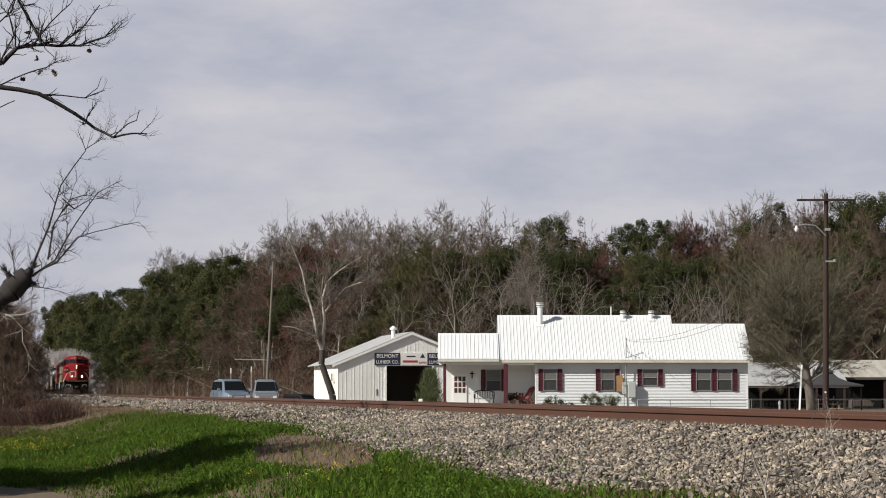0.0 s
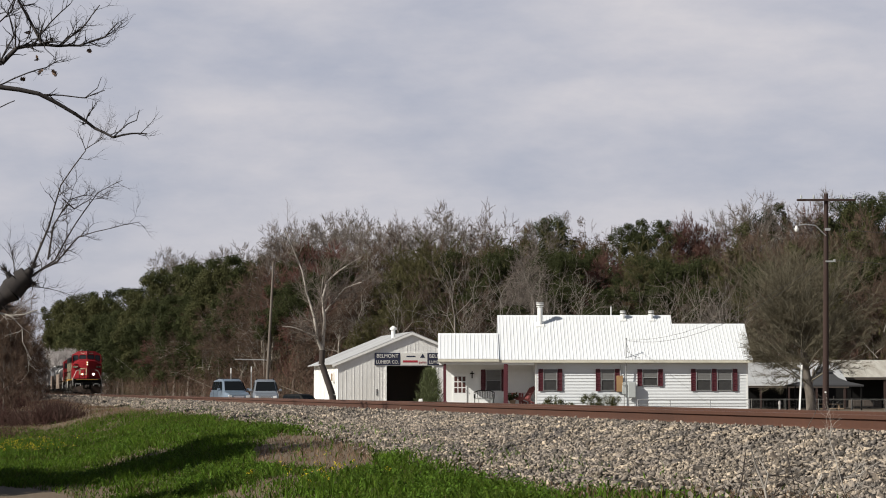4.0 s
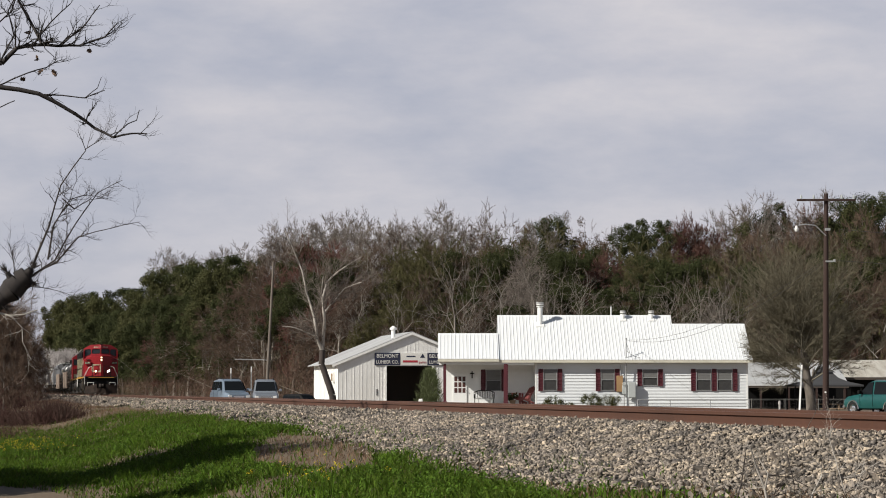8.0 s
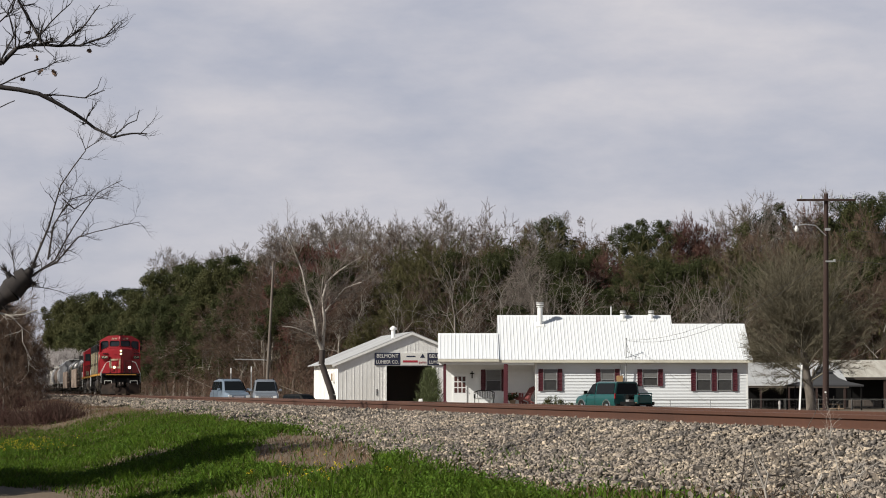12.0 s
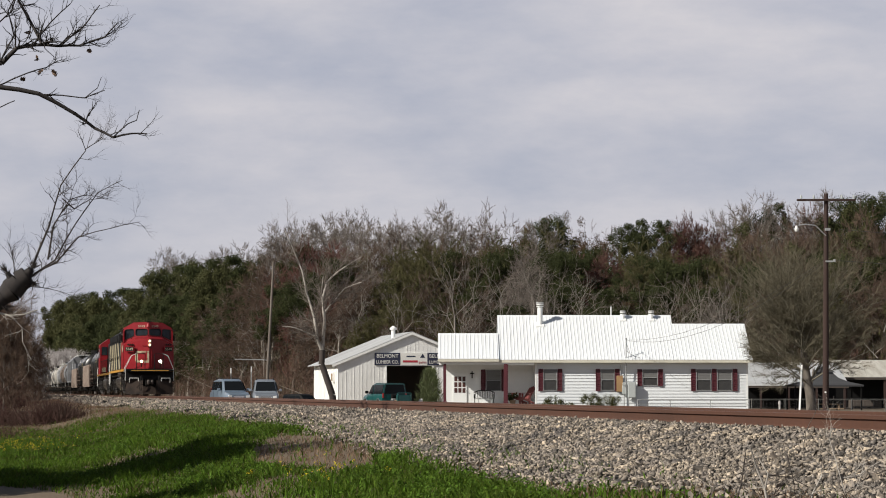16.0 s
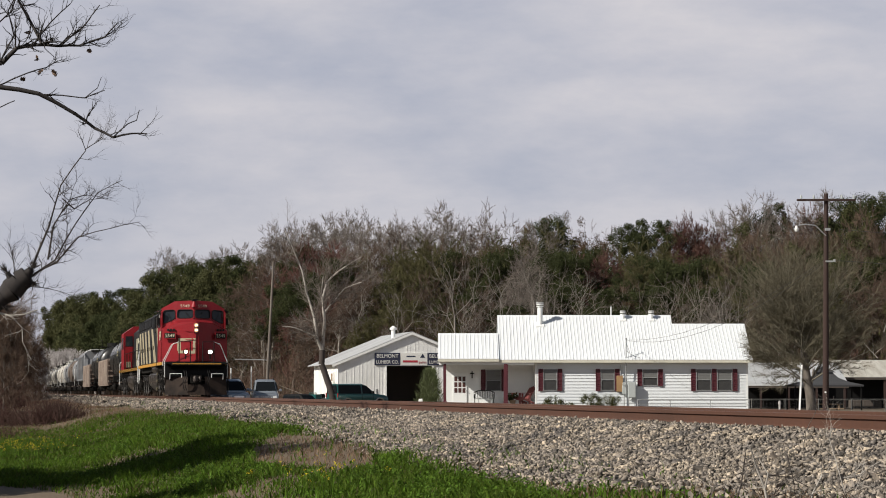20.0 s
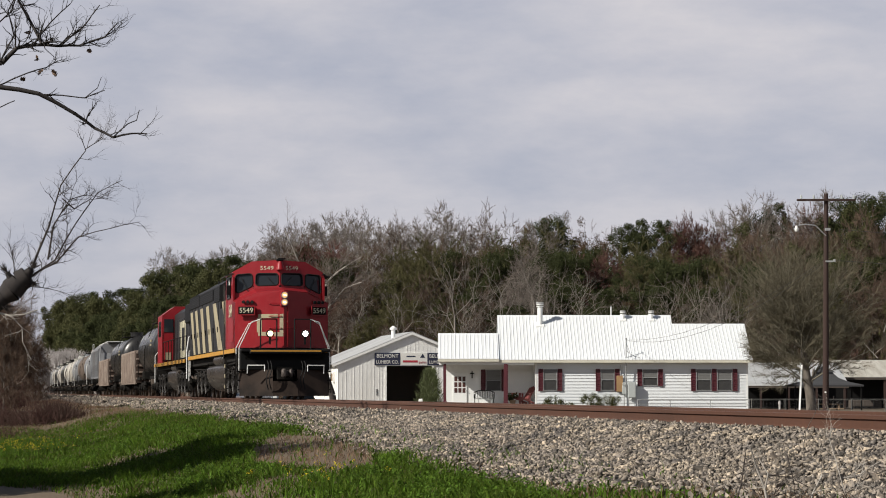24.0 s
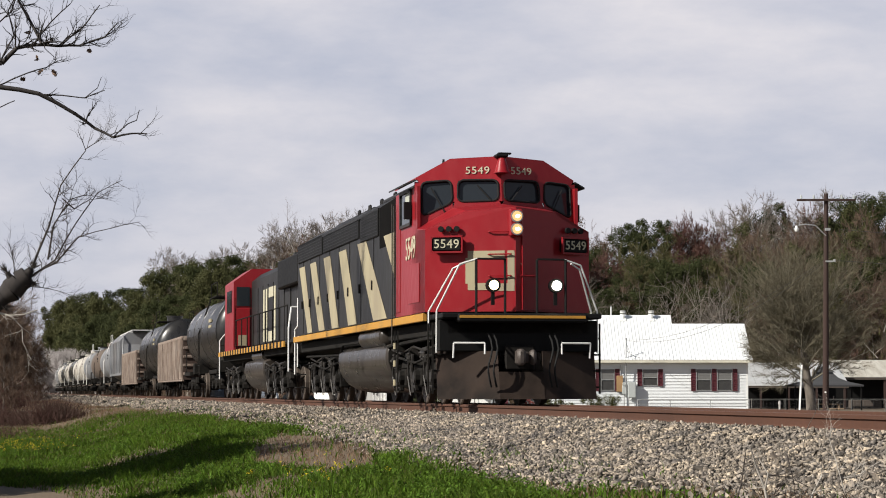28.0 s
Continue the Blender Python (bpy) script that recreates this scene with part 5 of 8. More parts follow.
    for side in (-1, 1):
        part("air_reservoir", Shape().tube((side * 1.32, 6.9, 1.40), (side * 1.32, 9.6, 1.40), 0.22, n=18).ball(side * 1.32, 6.9, 1.40, 0.22, 1, 0.5, 1).ball(side * 1.32, 9.6, 1.40, 0.22, 1, 0.5, 1), "tank_grey", L, "", True)
        part("pipework", Shape().path([(side * 1.42, 5.4, 1.2), (side * 1.42, 6.6, 1.15), (side * 1.45, 7.2, 1.33), (side * 1.48, 12.2, 1.33), (side * 1.42, 13, 1.1), (side * 1.42, 18.8, 1.15)], 0.03).path([(side * 1.38, 2.0, 1.25), (side * 1.38, 5.2, 1.2)], 0.04), "grime", L)
    truck(L, 0, (1.95, 3.65, 5.35), True, True)
    truck(L, 0, (14.1, 15.8, 17.5), True, True)
    # rear end
    coupler(L, 20.6, 1)
    part("rear_platform", Shape().box(0, 20.0, 1.60, 2.9, 1.0, 0.1), "board", L)
    for side in (-1, 1):
        part("handrail", Shape().path([(side * 1.53, 20.45, 0.7), (side * 1.53, 20.45, 1.9), (side * 1.5, 20.1, 2.0), (side * 1.5, 20.1, 2.74), (side * 1.5, 19.55, 2.74)], 0.024).path([(side * 1.53, 19.9, 0.9), (side * 1.53, 19.9, 1.6), (side * 1.5, 19.6, 1.95)], 0.022), "handrail", L, "white bent handrail")
        st = Shape()
        for z in (0.35, 0.7, 1.05):
            st.box(side * 1.42, 20.15, z, 0.26, 0.4, 0.03)
        part("steps", st, "grime", L)
    TRAIN.append((L, 0.0))
    return L


def build_second():
    """Its long hood leads; the cab is at the rear."""
    L = thing("locomotive", Matrix(), "black diesel locomotive with a red cab trailing behind its long hood", "locomotive")
    part("underframe", Shape().box(0, 10.4, 1.45, 2.7, 19.4, 0.26, bevel=0.02), "grime", L)
    part("walkway", Shape().box(0, 10.4, 1.60, 3.0, 19.2, 0.06), "grime", L)
    for side in (-1, 1):
        part("side_sill", Shape().box(side * 1.53, 10.4, 1.58, 0.05, 18.8, 0.16), "yellow", L, "worn yellow sill stripe")
        for i in range(22):
            part("sill_mark", Shape().box(side * 1.56, 1.6 + i * 0.82, 1.58, 0.012, 0.3, 0.16), "board", L)
        part("radiator", Shape().box(side * 0.98, 3.6, 3.75, 0.3, 4.6, 0.85, bevel=0.05), "board", L, "dark flared radiator")
        for y in (5.0, 6.4, 7.8, 9.2, 10.6, 12.0, 13.4):
            part("hood_door", Shape().box(side * 0.92, y, 2.75, 0.03, 1.2, 1.9, bevel=0.01), "loco_black", L)
        # white emblem bars on the hood
        em = Shape()
        for y, z, sy, sz in ((8.0, 2.7, 0.35, 1.7), (9.0, 3.4, 1.2, 0.32), (9.0, 2.0, 1.2, 0.32), (10.2, 2.7, 0.35, 1.7), (10.9, 2.7, 0.35, 1.7)):
            em.box(side * 0.945, y, z, 0.012, sy, sz)
        part("emblem", em, "digits", L, "white painted emblem bars")
        rails = Shape().path([(side * 1.5, 0.6, 2.65), (side * 1.5, 14.3, 2.65)], 0.02)
        part("handrail", rails, "grime", L)
        for i in range(9):
            part("stanchion", Shape().tube((side * 1.5, 0.6 + i * 1.7, 1.6), (side * 1.5, 0.6 + i * 1.7, 2.65), 0.02, n=6), "grime", L)
        part("cab_window", Shape().box(side * 1.535, 16.2, 3.35, 0.02, 1.5, 0.75), "glass", L)
        part("handrail", Shape().path([(side * 1.5, 19.9, 0.7), (side * 1.5, 19.9, 2.1), (side * 1.2, 19.5, 2.5)], 0.025), "handrail", L)
        part("air_reservoir", Shape().tube((side * 1.25, 7.4, 1.36), (side * 1.25, 10.2, 1.36), 0.17, n=12), "tank_grey", L)
        part("front_handrail", Shape().path([(side * 1.5, 0.3, 0.8), (side * 1.5, 0.3, 2.0), (side * 1.4, 0.5, 2.6), (side * 0.5, 0.5, 2.6)], 0.025), "handrail", L)
    hood = Shape().prism([(x, 1.3, z) for x, z in ((-0.9, 1.62), (-0.9, 4.0), (-0.6, 4.25), (0.6, 4.25), (0.9, 4.0), (0.9, 1.62))], (0, 13.6, 0))
    part("hood", hood, "loco_black", L, "black long hood")
    for y in (2.6, 4.2, 5.8):
        part("roof_fan", Shape().tube((0, y, 4.25), (0, y, 4.45), 0.65, n=18), "loco_black", L)
    part("exhaust_stack", Shape().box(0, 9.5, 4.35, 0.6, 0.9, 0.3, bevel=0.03), "grime", L)
    cab = Shape().prism([(x, 14.9, z) for x, z in ((-1.52, 1.65), (-1.52, 4.0), (-0.9, 4.45), (0.9, 4.45), (1.52, 4.0), (1.52, 1.65))], (0, 2.9, 0))
    part("cab", cab, "red", L, "red cab")
    for side in (-1, 1):
        part("cab_window", Shape().box(side * 1.2, 14.89, 3.5, 0.45, 0.03, 0.65), "glass", L)
        part("cab_door", Shape().box(side * 1.21, 14.885, 2.45, 0.5, 0.03, 1.3, bevel=0.01), "red", L)
        part("door_seam", Shape().box(side * 0.955, 14.87, 2.6, 0.02, 0.02, 1.7).box(side * 1.475, 14.87, 2.6, 0.02, 0.02, 1.7).box(side * 1.21, 14.87, 1.78, 0.5, 0.02, 0.02), "board", L)
        part("number_plate", Shape().box(side * 1.21, 14.87, 2.0, 0.3, 0.02, 0.36), "stripe", L, "worn pale panel on the cab end")
    part("short_hood", Shape().box(0, 18.6, 2.35, 2.0, 1.6, 1.5, bevel=0.08), "red", L)
    part("fuel_tank", Shape().prism([(x, 6.9, z) for x, z in belly(1.44)], (0, 5.2, 0), 0.05), "tank_grey", L, "grimy grey fuel tank", True)
    truck(L, 0, (2.3, 4.0, 5.7), True, True)
    truck(L, 0, (14.2, 15.9, 17.6), True, True)
    coupler(L, 0.7, -1)
    coupler(L, 20.0, 1)
    TRAIN.append((L, 21.75))
    return L


def tank_car(back, length, mat, label, rust=None, r=1.45, ring=True):
    t = thing("tank_car", Matrix(), label, "tank car", "freight cars of the train")
    zc = 2.55
    n = 28
    a, b = 0.75, length - 0.75
    e = 0.55
    prof = [(0.001, a)]
    for k in range(1, 7):
        u = k / 6 * math.pi / 2
        prof.append((r * math.sin(u), a + e * (1 - math.cos(u))))
    for k in range(6, -1, -1):
        u = k / 6 * math.pi / 2
        prof.append((r * math.sin(u), b - e * (1 - math.cos(u))))
    m = Matrix.Translation((0, 0, zc)) @ Matrix.Rotation(radians(-90), 4, "X")
    part("tank", Shape().lathe(prof, m, n), mat, t, "", True)
    for y in (a + e, length * 0.3, length * 0.5, length * 0.7, b - e):
        rg = Shape().lathe([(r, -0.05), (r + 0.015, -0.04), (r + 0.015, 0.04), (r, 0.05)], Matrix.Translation((0, y, zc)) @ Matrix.Rotation(radians(-90), 4, "X"), n)
        part("seam_band", rg, mat, t)
    dome = part("dome", Shape().tube((0, length / 2, zc + r - 0.05), (0, length / 2, zc + r + 0.32), 0.42, n=16).tube((0, length / 2, zc + r + 0.32), (0, length / 2, zc + r + 0.38), 0.46, n=16), mat, t, "", True)
    pf = Shape()
    for side in (-1, 1):
        pf.path([(side * 0.9, length / 2 - 1.3, zc + r + 0.05), (side * 0.9, length / 2 - 1.3, zc + r + 0.6), (side * 0.9, length / 2 + 1.3, zc + r + 0.6), (side * 0.9, length / 2 + 1.3, zc + r + 0.05)], 0.018, 5)
        pf.path([(side * 1.46, length / 2, 0.9), (side * 1.5, length / 2, zc), (side * 1.0, length / 2, zc + r)], 0.018, 5)
        pf.path([(side * 1.46, length / 2 + 0.45, 0.9), (side * 1.5, length / 2 + 0.45, zc), (side * 1.0, length / 2 + 0.45, zc + r)], 0.018, 5)
        for k in range(7):
            pf.tube((side * 1.5, length / 2, 1.0 + k * 0.3), (side * 1.5, length / 2 + 0.45, 1.0 + k * 0.3), 0.016, n=4)
    pf.box(0, length / 2, zc + r + 0.04, 1.9, 2.7, 0.04)
    part("dome_platform", pf, "handrail" if mat == "car_grey" else "grime", t)
    for y0, y1 in ((0.5, 3.4), (length - 3.4, length - 0.5)):
        st = Shape().box(0, (y0 + y1) / 2, 0.98, 0.6, y1 - y0, 0.35, bevel=0.02)
        st.box(0, (y0 + y1) / 2 + (0.3 if y0 < 2 else -0.3), 1.2, 2.5, 0.5, 0.5, bevel=0.04)
        for side in (-1, 1):
            st.box(side * 1.42, (y0 + y1) / 2, 1.0, 0.12, y1 - y0, 0.14)
        part("stub_sill", st, "grime", t)
    for y in (0.5, length - 0.5):
        rl = Shape().box(0, y, 1.06, 2.9, 0.16, 0.1)
        for x in (-1.4, -0.5, 0.5, 1.4):
            rl.tube((x, y, 1.0), (x, y, 1.95), 0.022, n=5)
        rl.tube((-1.4, y, 1.95), (1.4, y, 1.95), 0.022, n=5)
        part("end_rail", rl, "handrail" if mat == "car_white" else "grime", t)
    for side in (-1, 1):
        part("stencil", Shape().box(side * (r * 0.985), length * 0.24, zc + 0.42, 0.05, 0.9, 0.12).box(side * (r * 0.985), length * 0.24, zc + 0.2, 0.05, 1.1, 0.1), "stripe" if mat == "car_black" else "board", t)
    truck(t, 0, (1.5, 3.2), False)
    truck(t, 0, (length - 3.2, length - 1.5), False)
    coupler(t, 0.45, -1)
    coupler(t, length - 0.45, 1)
    TRAIN.append((t, back))


def gondola(back, length, label):
    t = thing("gondola_car", Matrix(), label, "gondola car", "freight cars of the train")
    y0, y1 = 0.7, length - 0.7
    zb, zt = 0.78, 2.62
    part("floor", Shape().box(0, length / 2, zb + 0.1, 2.9, y1 - y0, 0.2), "grime", t)
    for side in (-1, 1):
        sd = part("side_wall", Shape().box(side * 1.43, length / 2, (zb + zt) / 2, 0.04, y1 - y0, zt - zb), "gondola_dark", t, "rust-streaked ribbed side")
        part("top_chord", Shape().box(side * 1.47, length / 2, zt, 0.15, y1 - y0 + 0.1, 0.13, bevel=0.02), "gondola", t)
        part("bottom_chord", Shape().box(side * 1.46, length / 2, zb, 0.12, y1 - y0, 0.16, bevel=0.02), "gondola", t)
        n = 21
        for i in range(n):
            y = y0 + 0.15 + i * (y1 - y0 - 0.3) / (n - 1)
            part("rib", Shape().box(side * 1.50, y, (zb + zt) / 2, 0.11, 0.16, zt - zb, bevel=0.02), "gondola", sd)
    for y in (y0, y1):
        ed = part("end_wall", Shape().box(0, y, (zb + zt) / 2, 2.9, 0.06, zt - zb), "gondola_dark", t)
        for k in range(5):
            part("rib", Shape().box(0, y + (-0.06 if y < 2 else 0.06), zb + 0.25 + k * 0.38, 2.9, 0.08, 0.12, bevel=0.02), "gondola", ed)
        part("end_chord", Shape().box(0, y, zt + 0.01, 3.0, 0.14, 0.13, bevel=0.02), "gondola", t)
    part("centre_sill", Shape().box(0, length / 2, 0.78, 0.45, length - 1.2, 0.3), "grime", t)
    truck(t, 0, (1.9, 3.6), False)
    truck(t, 0, (length - 3.6, length - 1.9), False)
    coupler(t, 0.45, -1)
    coupler(t, length - 0.45, 1)
    TRAIN.append((t, back))


def hopper(back, length, mat, label):
    t = thing("hopper_car", Matrix(), label, "hopper car", "freight cars of the train")
    y0, y1 = 0.9, length - 0.9
    prof = [(-1.45, 1.5), (-1.52, 2.6), (-1.5, 3.7), (-1.0, 4.2), (1.0, 4.2), (1.5, 3.7), (1.52, 2.6), (1.45, 1.5), (0.5, 0.8), (-0.5, 0.8)]
    sh = Shape()
    sh.prism([(x, y0 + 1.3, z) for x, z in prof], (0, y1 - y0 - 2.6, 0))
    part("body", sh, mat, t)
    for side in (-1, 1):
        for i in range(7):
            y = y0 + 1.4 + i * (y1 - y0 - 2.8) / 6
            part("rib", Shape().box(side * 1.53, y, 2.55, 0.06, 0.12, 2.1), mat, t)
        part("side_sill", Shape().box(side * 1.45, length / 2, 1.45, 0.1, y1 - y0, 0.2), mat, t)
        for y in (y0, y1):
            k = 1 if y < 3 else -1
            part("end_brace", Shape().path([(side * 1.4, y, 1.45), (side * 1.3, y + k * 1.3, 4.0)], 0.05).path([(side * 1.4, y, 1.0), (side * 1.4, y, 2.6)], 0.03), mat, t)
    part("running_board", Shape().box(0, length / 2, 4.32, 1.6, y1 - y0, 0.05).box(0.7, length / 2, 4.26, 0.05, y1 - y0 - 2, 0.12).box(-0.7, length / 2, 4.26, 0.05, y1 - y0 - 2, 0.12), "handrail", t)
    part("hatch", Shape().box(0, length / 2, 4.27, 0.6, y1 - y0 - 3, 0.14, bevel=0.04), mat, t)
    part("end_slope", Shape().prism([(-1.4, y0 + 1.3, 3.4), (1.4, y0 + 1.3, 3.4), (1.4, y0 + 0.3, 1.5), (-1.4, y0 + 0.3, 1.5)], (0, 0.06, 0)), mat, t)
    part("centre_sill", Shape().box(0, length / 2, 1.0, 0.45, length - 1.2, 0.35), "grime", t)
    truck(t, 0, (1.6, 3.3), False)
    truck(t, 0, (length - 3.3, length - 1.6), False)
    coupler(t, 0.45, -1)
    coupler(t, length - 0.45, 1)
    TRAIN.append((t, back))


def build_cars():
    y = 42.5
    order = (("t", 15.4, "car_black", "glossy black tank car behind the locomotives"),
             ("g", 16.0, "", "rusty gondola car with ribbed pale streaked sides"),
             ("t", 17.0, "car_black", "dull black tank car coupled to gondolas"),
             ("g", 16.5, "", "rusty gondola car with ribbed pale streaked sides"),
             ("h", 17.0, "car_grey", "grey covered hopper car with roof walkway"),
             ("t", 17.5, "car_grey", "weathered grey tank car with railed dome"),
             ("t", 17.5, "car_brown", "rust-brown stained tank car"),
             ("t", 17.5, "car_grey", "weathered grey tank car with railed dome"),
             ("t", 16.0, "car_white", "dirty white tank car with rust streaks"),
             ("t", 16.0, "car_white", "dirty white tank car with rust streaks"),
             ("t", 16.0, "car_black", "dull black tank car"),
             ("t", 16.0, "car_white", "dirty white tank car with rust streaks"),
             ("t", 16.0, "car_black", "dull black tank car"),
             ("t", 16.0, "car_white", "dirty white tank car with rust streaks"),
             ("t", 16.0, "car_grey", "weathered grey tank car with railed dome"))
    for kind, n, mat, label in order:
        if kind == "t":
            tank_car(y, n, mat, label if len(label.split()) > 3 else label + " in the train")
        elif kind == "g":
            gondola(y, n, label)
        else:
            hopper(y, n, mat, label)
        y += n


build_leader()
build_second()
build_cars()


# ---- vehicles in the yard ----
M["silver"] = material("silver", (0.20, 0.26, 0.33), 0.32, metal=0.35, scale=20, bump=0.02, coat=0.4, dark=(0.28, 0.33, 0.38))
M["pewter"] = material("pewter", (0.26, 0.29, 0.33), 0.32, metal=0.35, scale=20, bump=0.02, coat=0.4, dark=(0.26, 0.29, 0.32))
M["teal"] = material("teal", (0.007, 0.075, 0.072), 0.35, scale=12, bump=0.02, coat=0.4, dark=(0.006, 0.05, 0.05), grain=(0.015, 0.09, 0.088))
M["chrome"] = material("chrome", (0.7, 0.7, 0.7), 0.2, metal=0.9, scale=20, bump=0.02)
M["lamp_glass"] = material("lamp_glass", (0.75, 0.76, 0.74), 0.15, scale=20, bump=0.0, coat=0.6)
M["tail_red"] = material("tail_red", (0.35, 0.02, 0.02), 0.25, scale=20, bump=0.0, coat=0.5)
M["plank"] = material("plank", (0.30, 0.21, 0.13), 0.85, scale=9, big=1, bump=0.3, stretch=(1, 1, 1))
M["galv"] = material("galv", (0.40, 0.41, 0.41), 0.55, metal=0.5, scale=9, big=0.8, bump=0.05)
M["canopy"] = material("canopy", (0.045, 0.046, 0.049), 0.85, scale=9, big=0.6, bump=0.1)
M["cardboard"] = material("cardboard", (0.34, 0.21, 0.10), 0.85, scale=9, bump=0.1)
M["navy"] = material("navy", (0.022, 0.026, 0.055), 0.6, scale=9, bump=0.03)
M["sign_white"] = material("sign_white", (0.78, 0.77, 0.72), 0.6, scale=9, bump=0.02)
M["sign_red"] = material("sign_red", (0.42, 0.03, 0.05), 0.6, scale=9, bump=0.02)
M["wire"] = material("wire", (0.03, 0.03, 0.03), 0.7, scale=9, bump=0.0)


M["car_glass"] = glass_like("car_glass", (0.010, 0.012, 0.014), 0.08)
M["car_glass"].node_tree.nodes["Principled BSDF"].inputs["Specular IOR Level"].default_value = 0.06


def hull(sh, rows):
    """Lofts a closed body through cross sections; each row: x, then half-width and z pairs from the sill to the top."""
    rings = []
    for x, prof in rows:
        ring = [sh.bm.verts.new((x, w, z)) for w, z in prof] + [sh.bm.verts.new((x, -w, z)) for w, z in reversed(prof)]
        rings.append(ring)
    n = len(rings[0])
    for a, b in zip(rings, rings[1:]):
        for i in range(n):
            sh.bm.faces.new((a[i], a[(i + 1) % n], b[(i + 1) % n], b[i]))
    sh.bm.faces.new(rings[0])
    sh.bm.faces.new(rings[-1])
    bmesh.ops.recalc_face_normals(sh.bm, faces=sh.bm.faces[:])
    return sh


def road_wheel(parent, x, y, r=0.36, w=0.24):
    side = 1 if y > 0 else -1
    m = Matrix.Rotation(radians(90), 4, "X")
    wh = part("wheel", Shape().lathe([(r * 0.62, -w / 2), (r * 0.94, -w / 2), (r, -w / 2 + 0.03), (r, w / 2 - 0.03), (r * 0.94, w / 2), (r * 0.62, w / 2)], m, 20), "rubber", parent, "black tyre", True)
    wh.matrix_basis = pose(x, y, r)
    rim = Shape().lathe([(0.0, w / 2 - 0.05), (r * 0.25, w / 2 - 0.03), (r * 0.55, w / 2 - 0.06), (r * 0.63, w / 2 - 0.01), (r * 0.63, -w / 2 + 0.01), (0.0, -w / 2 + 0.02)], Matrix.Rotation(radians(90 * (-side)), 4, "X"), 16)
    part("rim", rim, "chrome", wh, "bright wheel rim", True)
    return wh


def suv(m, paint, label, roof_rack=True):
    c = thing("suv", m, label, "car", "parked cars")
    body = Shape()
    low = [(0.80, 0.38), (0.88, 0.55), (0.89, 0.80), (0.84, 0.98)]
    hull(body, [(-2.28, [(0.74, 0.42), (0.80, 0.55), (0.82, 0.8), (0.78, 0.96)]), (-2.2, low), (0.75, low), (1.0, [(0.80, 0.38), (0.88, 0.55), (0.88, 0.80), (0.80, 1.0)]),
                (1.9, [(0.78, 0.38), (0.85, 0.55), (0.84, 0.78), (0.72, 0.93)]), (2.22, [(0.70, 0.42), (0.76, 0.5), (0.74, 0.72), (0.62, 0.84)])])
    part("body", body, paint, c, "", True)
    cab = Shape()
    hull(cab, [(-2.2, [(0.80, 0.95), (0.79, 1.1), (0.70, 1.2), (0.60, 1.22)]), (-2.02, [(0.82, 0.95), (0.78, 1.3), (0.66, 1.62), (0.5, 1.68)]), (-1.2, [(0.83, 0.95), (0.78, 1.3), (0.67, 1.68), (0.5, 1.74)]),
               (0.1, [(0.83, 0.95), (0.78, 1.3), (0.66, 1.67), (0.5, 1.73)]), (0.45, [(0.83, 0.95), (0.77, 1.3), (0.62, 1.58), (0.48, 1.62)]), (1.12, [(0.80, 0.95), (0.76, 0.99), (0.70, 1.02), (0.6, 1.03)])])
    part("cabin", cab, paint, c, "", True)
    part("windscreen", Shape().prism([(0.53, -0.58, 1.58), (0.53, 0.58, 1.58), (1.06, 0.68, 1.06), (1.06, -0.68, 1.06)], (0.02, 0, 0.02)), "car_glass", c)
    part("rear_window", Shape().prism([(-2.06, -0.56, 1.56), (-2.06, 0.56, 1.56), (-2.2, 0.68, 1.14), (-2.2, -0.68, 1.14)], (-0.02, 0, 0.01)), "car_glass", c)
    for s in (-1, 1):
        for x0, x1, x2, x3 in ((-1.98, -1.26, -1.26, -1.86), (-1.16, -0.22, -0.22, -1.16), (-0.12, 0.80, 0.30, -0.12)):
            part("side_window", Shape().prism([(x0, s * 0.838, 1.10), (x1, s * 0.838, 1.10), (x2, s * 0.716, 1.58), (x3, s * 0.716, 1.58)], (0, s * 0.014, 0.004)), "car_glass", c)
        part("headlight", Shape().box(2.12, s * 0.60, 0.72, 0.22, 0.28, 0.17, bevel=0.03), "lamp_glass", c, "clear headlight")
        part("tail_light", Shape().box(-2.24, s * 0.72, 0.95, 0.1, 0.14, 0.5, bevel=0.02), "tail_red", c)
        part("mirror", Shape().box(0.72, s * 1.0, 1.12, 0.12, 0.2, 0.15, bevel=0.03).box(0.72, s * 0.88, 1.08, 0.06, 0.1, 0.04), paint, c)
        if roof_rack:
            part("roof_rail", Shape().path([(-1.8, s * 0.56, 1.70), (-1.7, s * 0.56, 1.79), (0.0, s * 0.56, 1.79), (0.15, s * 0.56, 1.71)], 0.02), "board", c)
        part("door_seam", Shape().box(-0.16, s * 0.892, 0.75, 0.015, 0.01, 0.6).box(-1.2, s * 0.892, 0.75, 0.015, 0.01, 0.6).box(0.86, s * 0.886, 0.75, 0.015, 0.012, 0.5), "board", c)
    part("grille", Shape().box(2.2, 0, 0.70, 0.08, 0.74, 0.15, bevel=0.02), "chrome", c)
    part("bumper", Shape().box(2.2, 0, 0.48, 0.16, 1.5, 0.2, bevel=0.05), paint, c)
    part("rear_bumper", Shape().box(-2.28, 0, 0.5, 0.14, 1.6, 0.2, bevel=0.05), paint, c)
    for x in (-1.38, 1.38):
        for y in (-0.78, 0.78):
            road_wheel(c, x, y, 0.35)
    return c


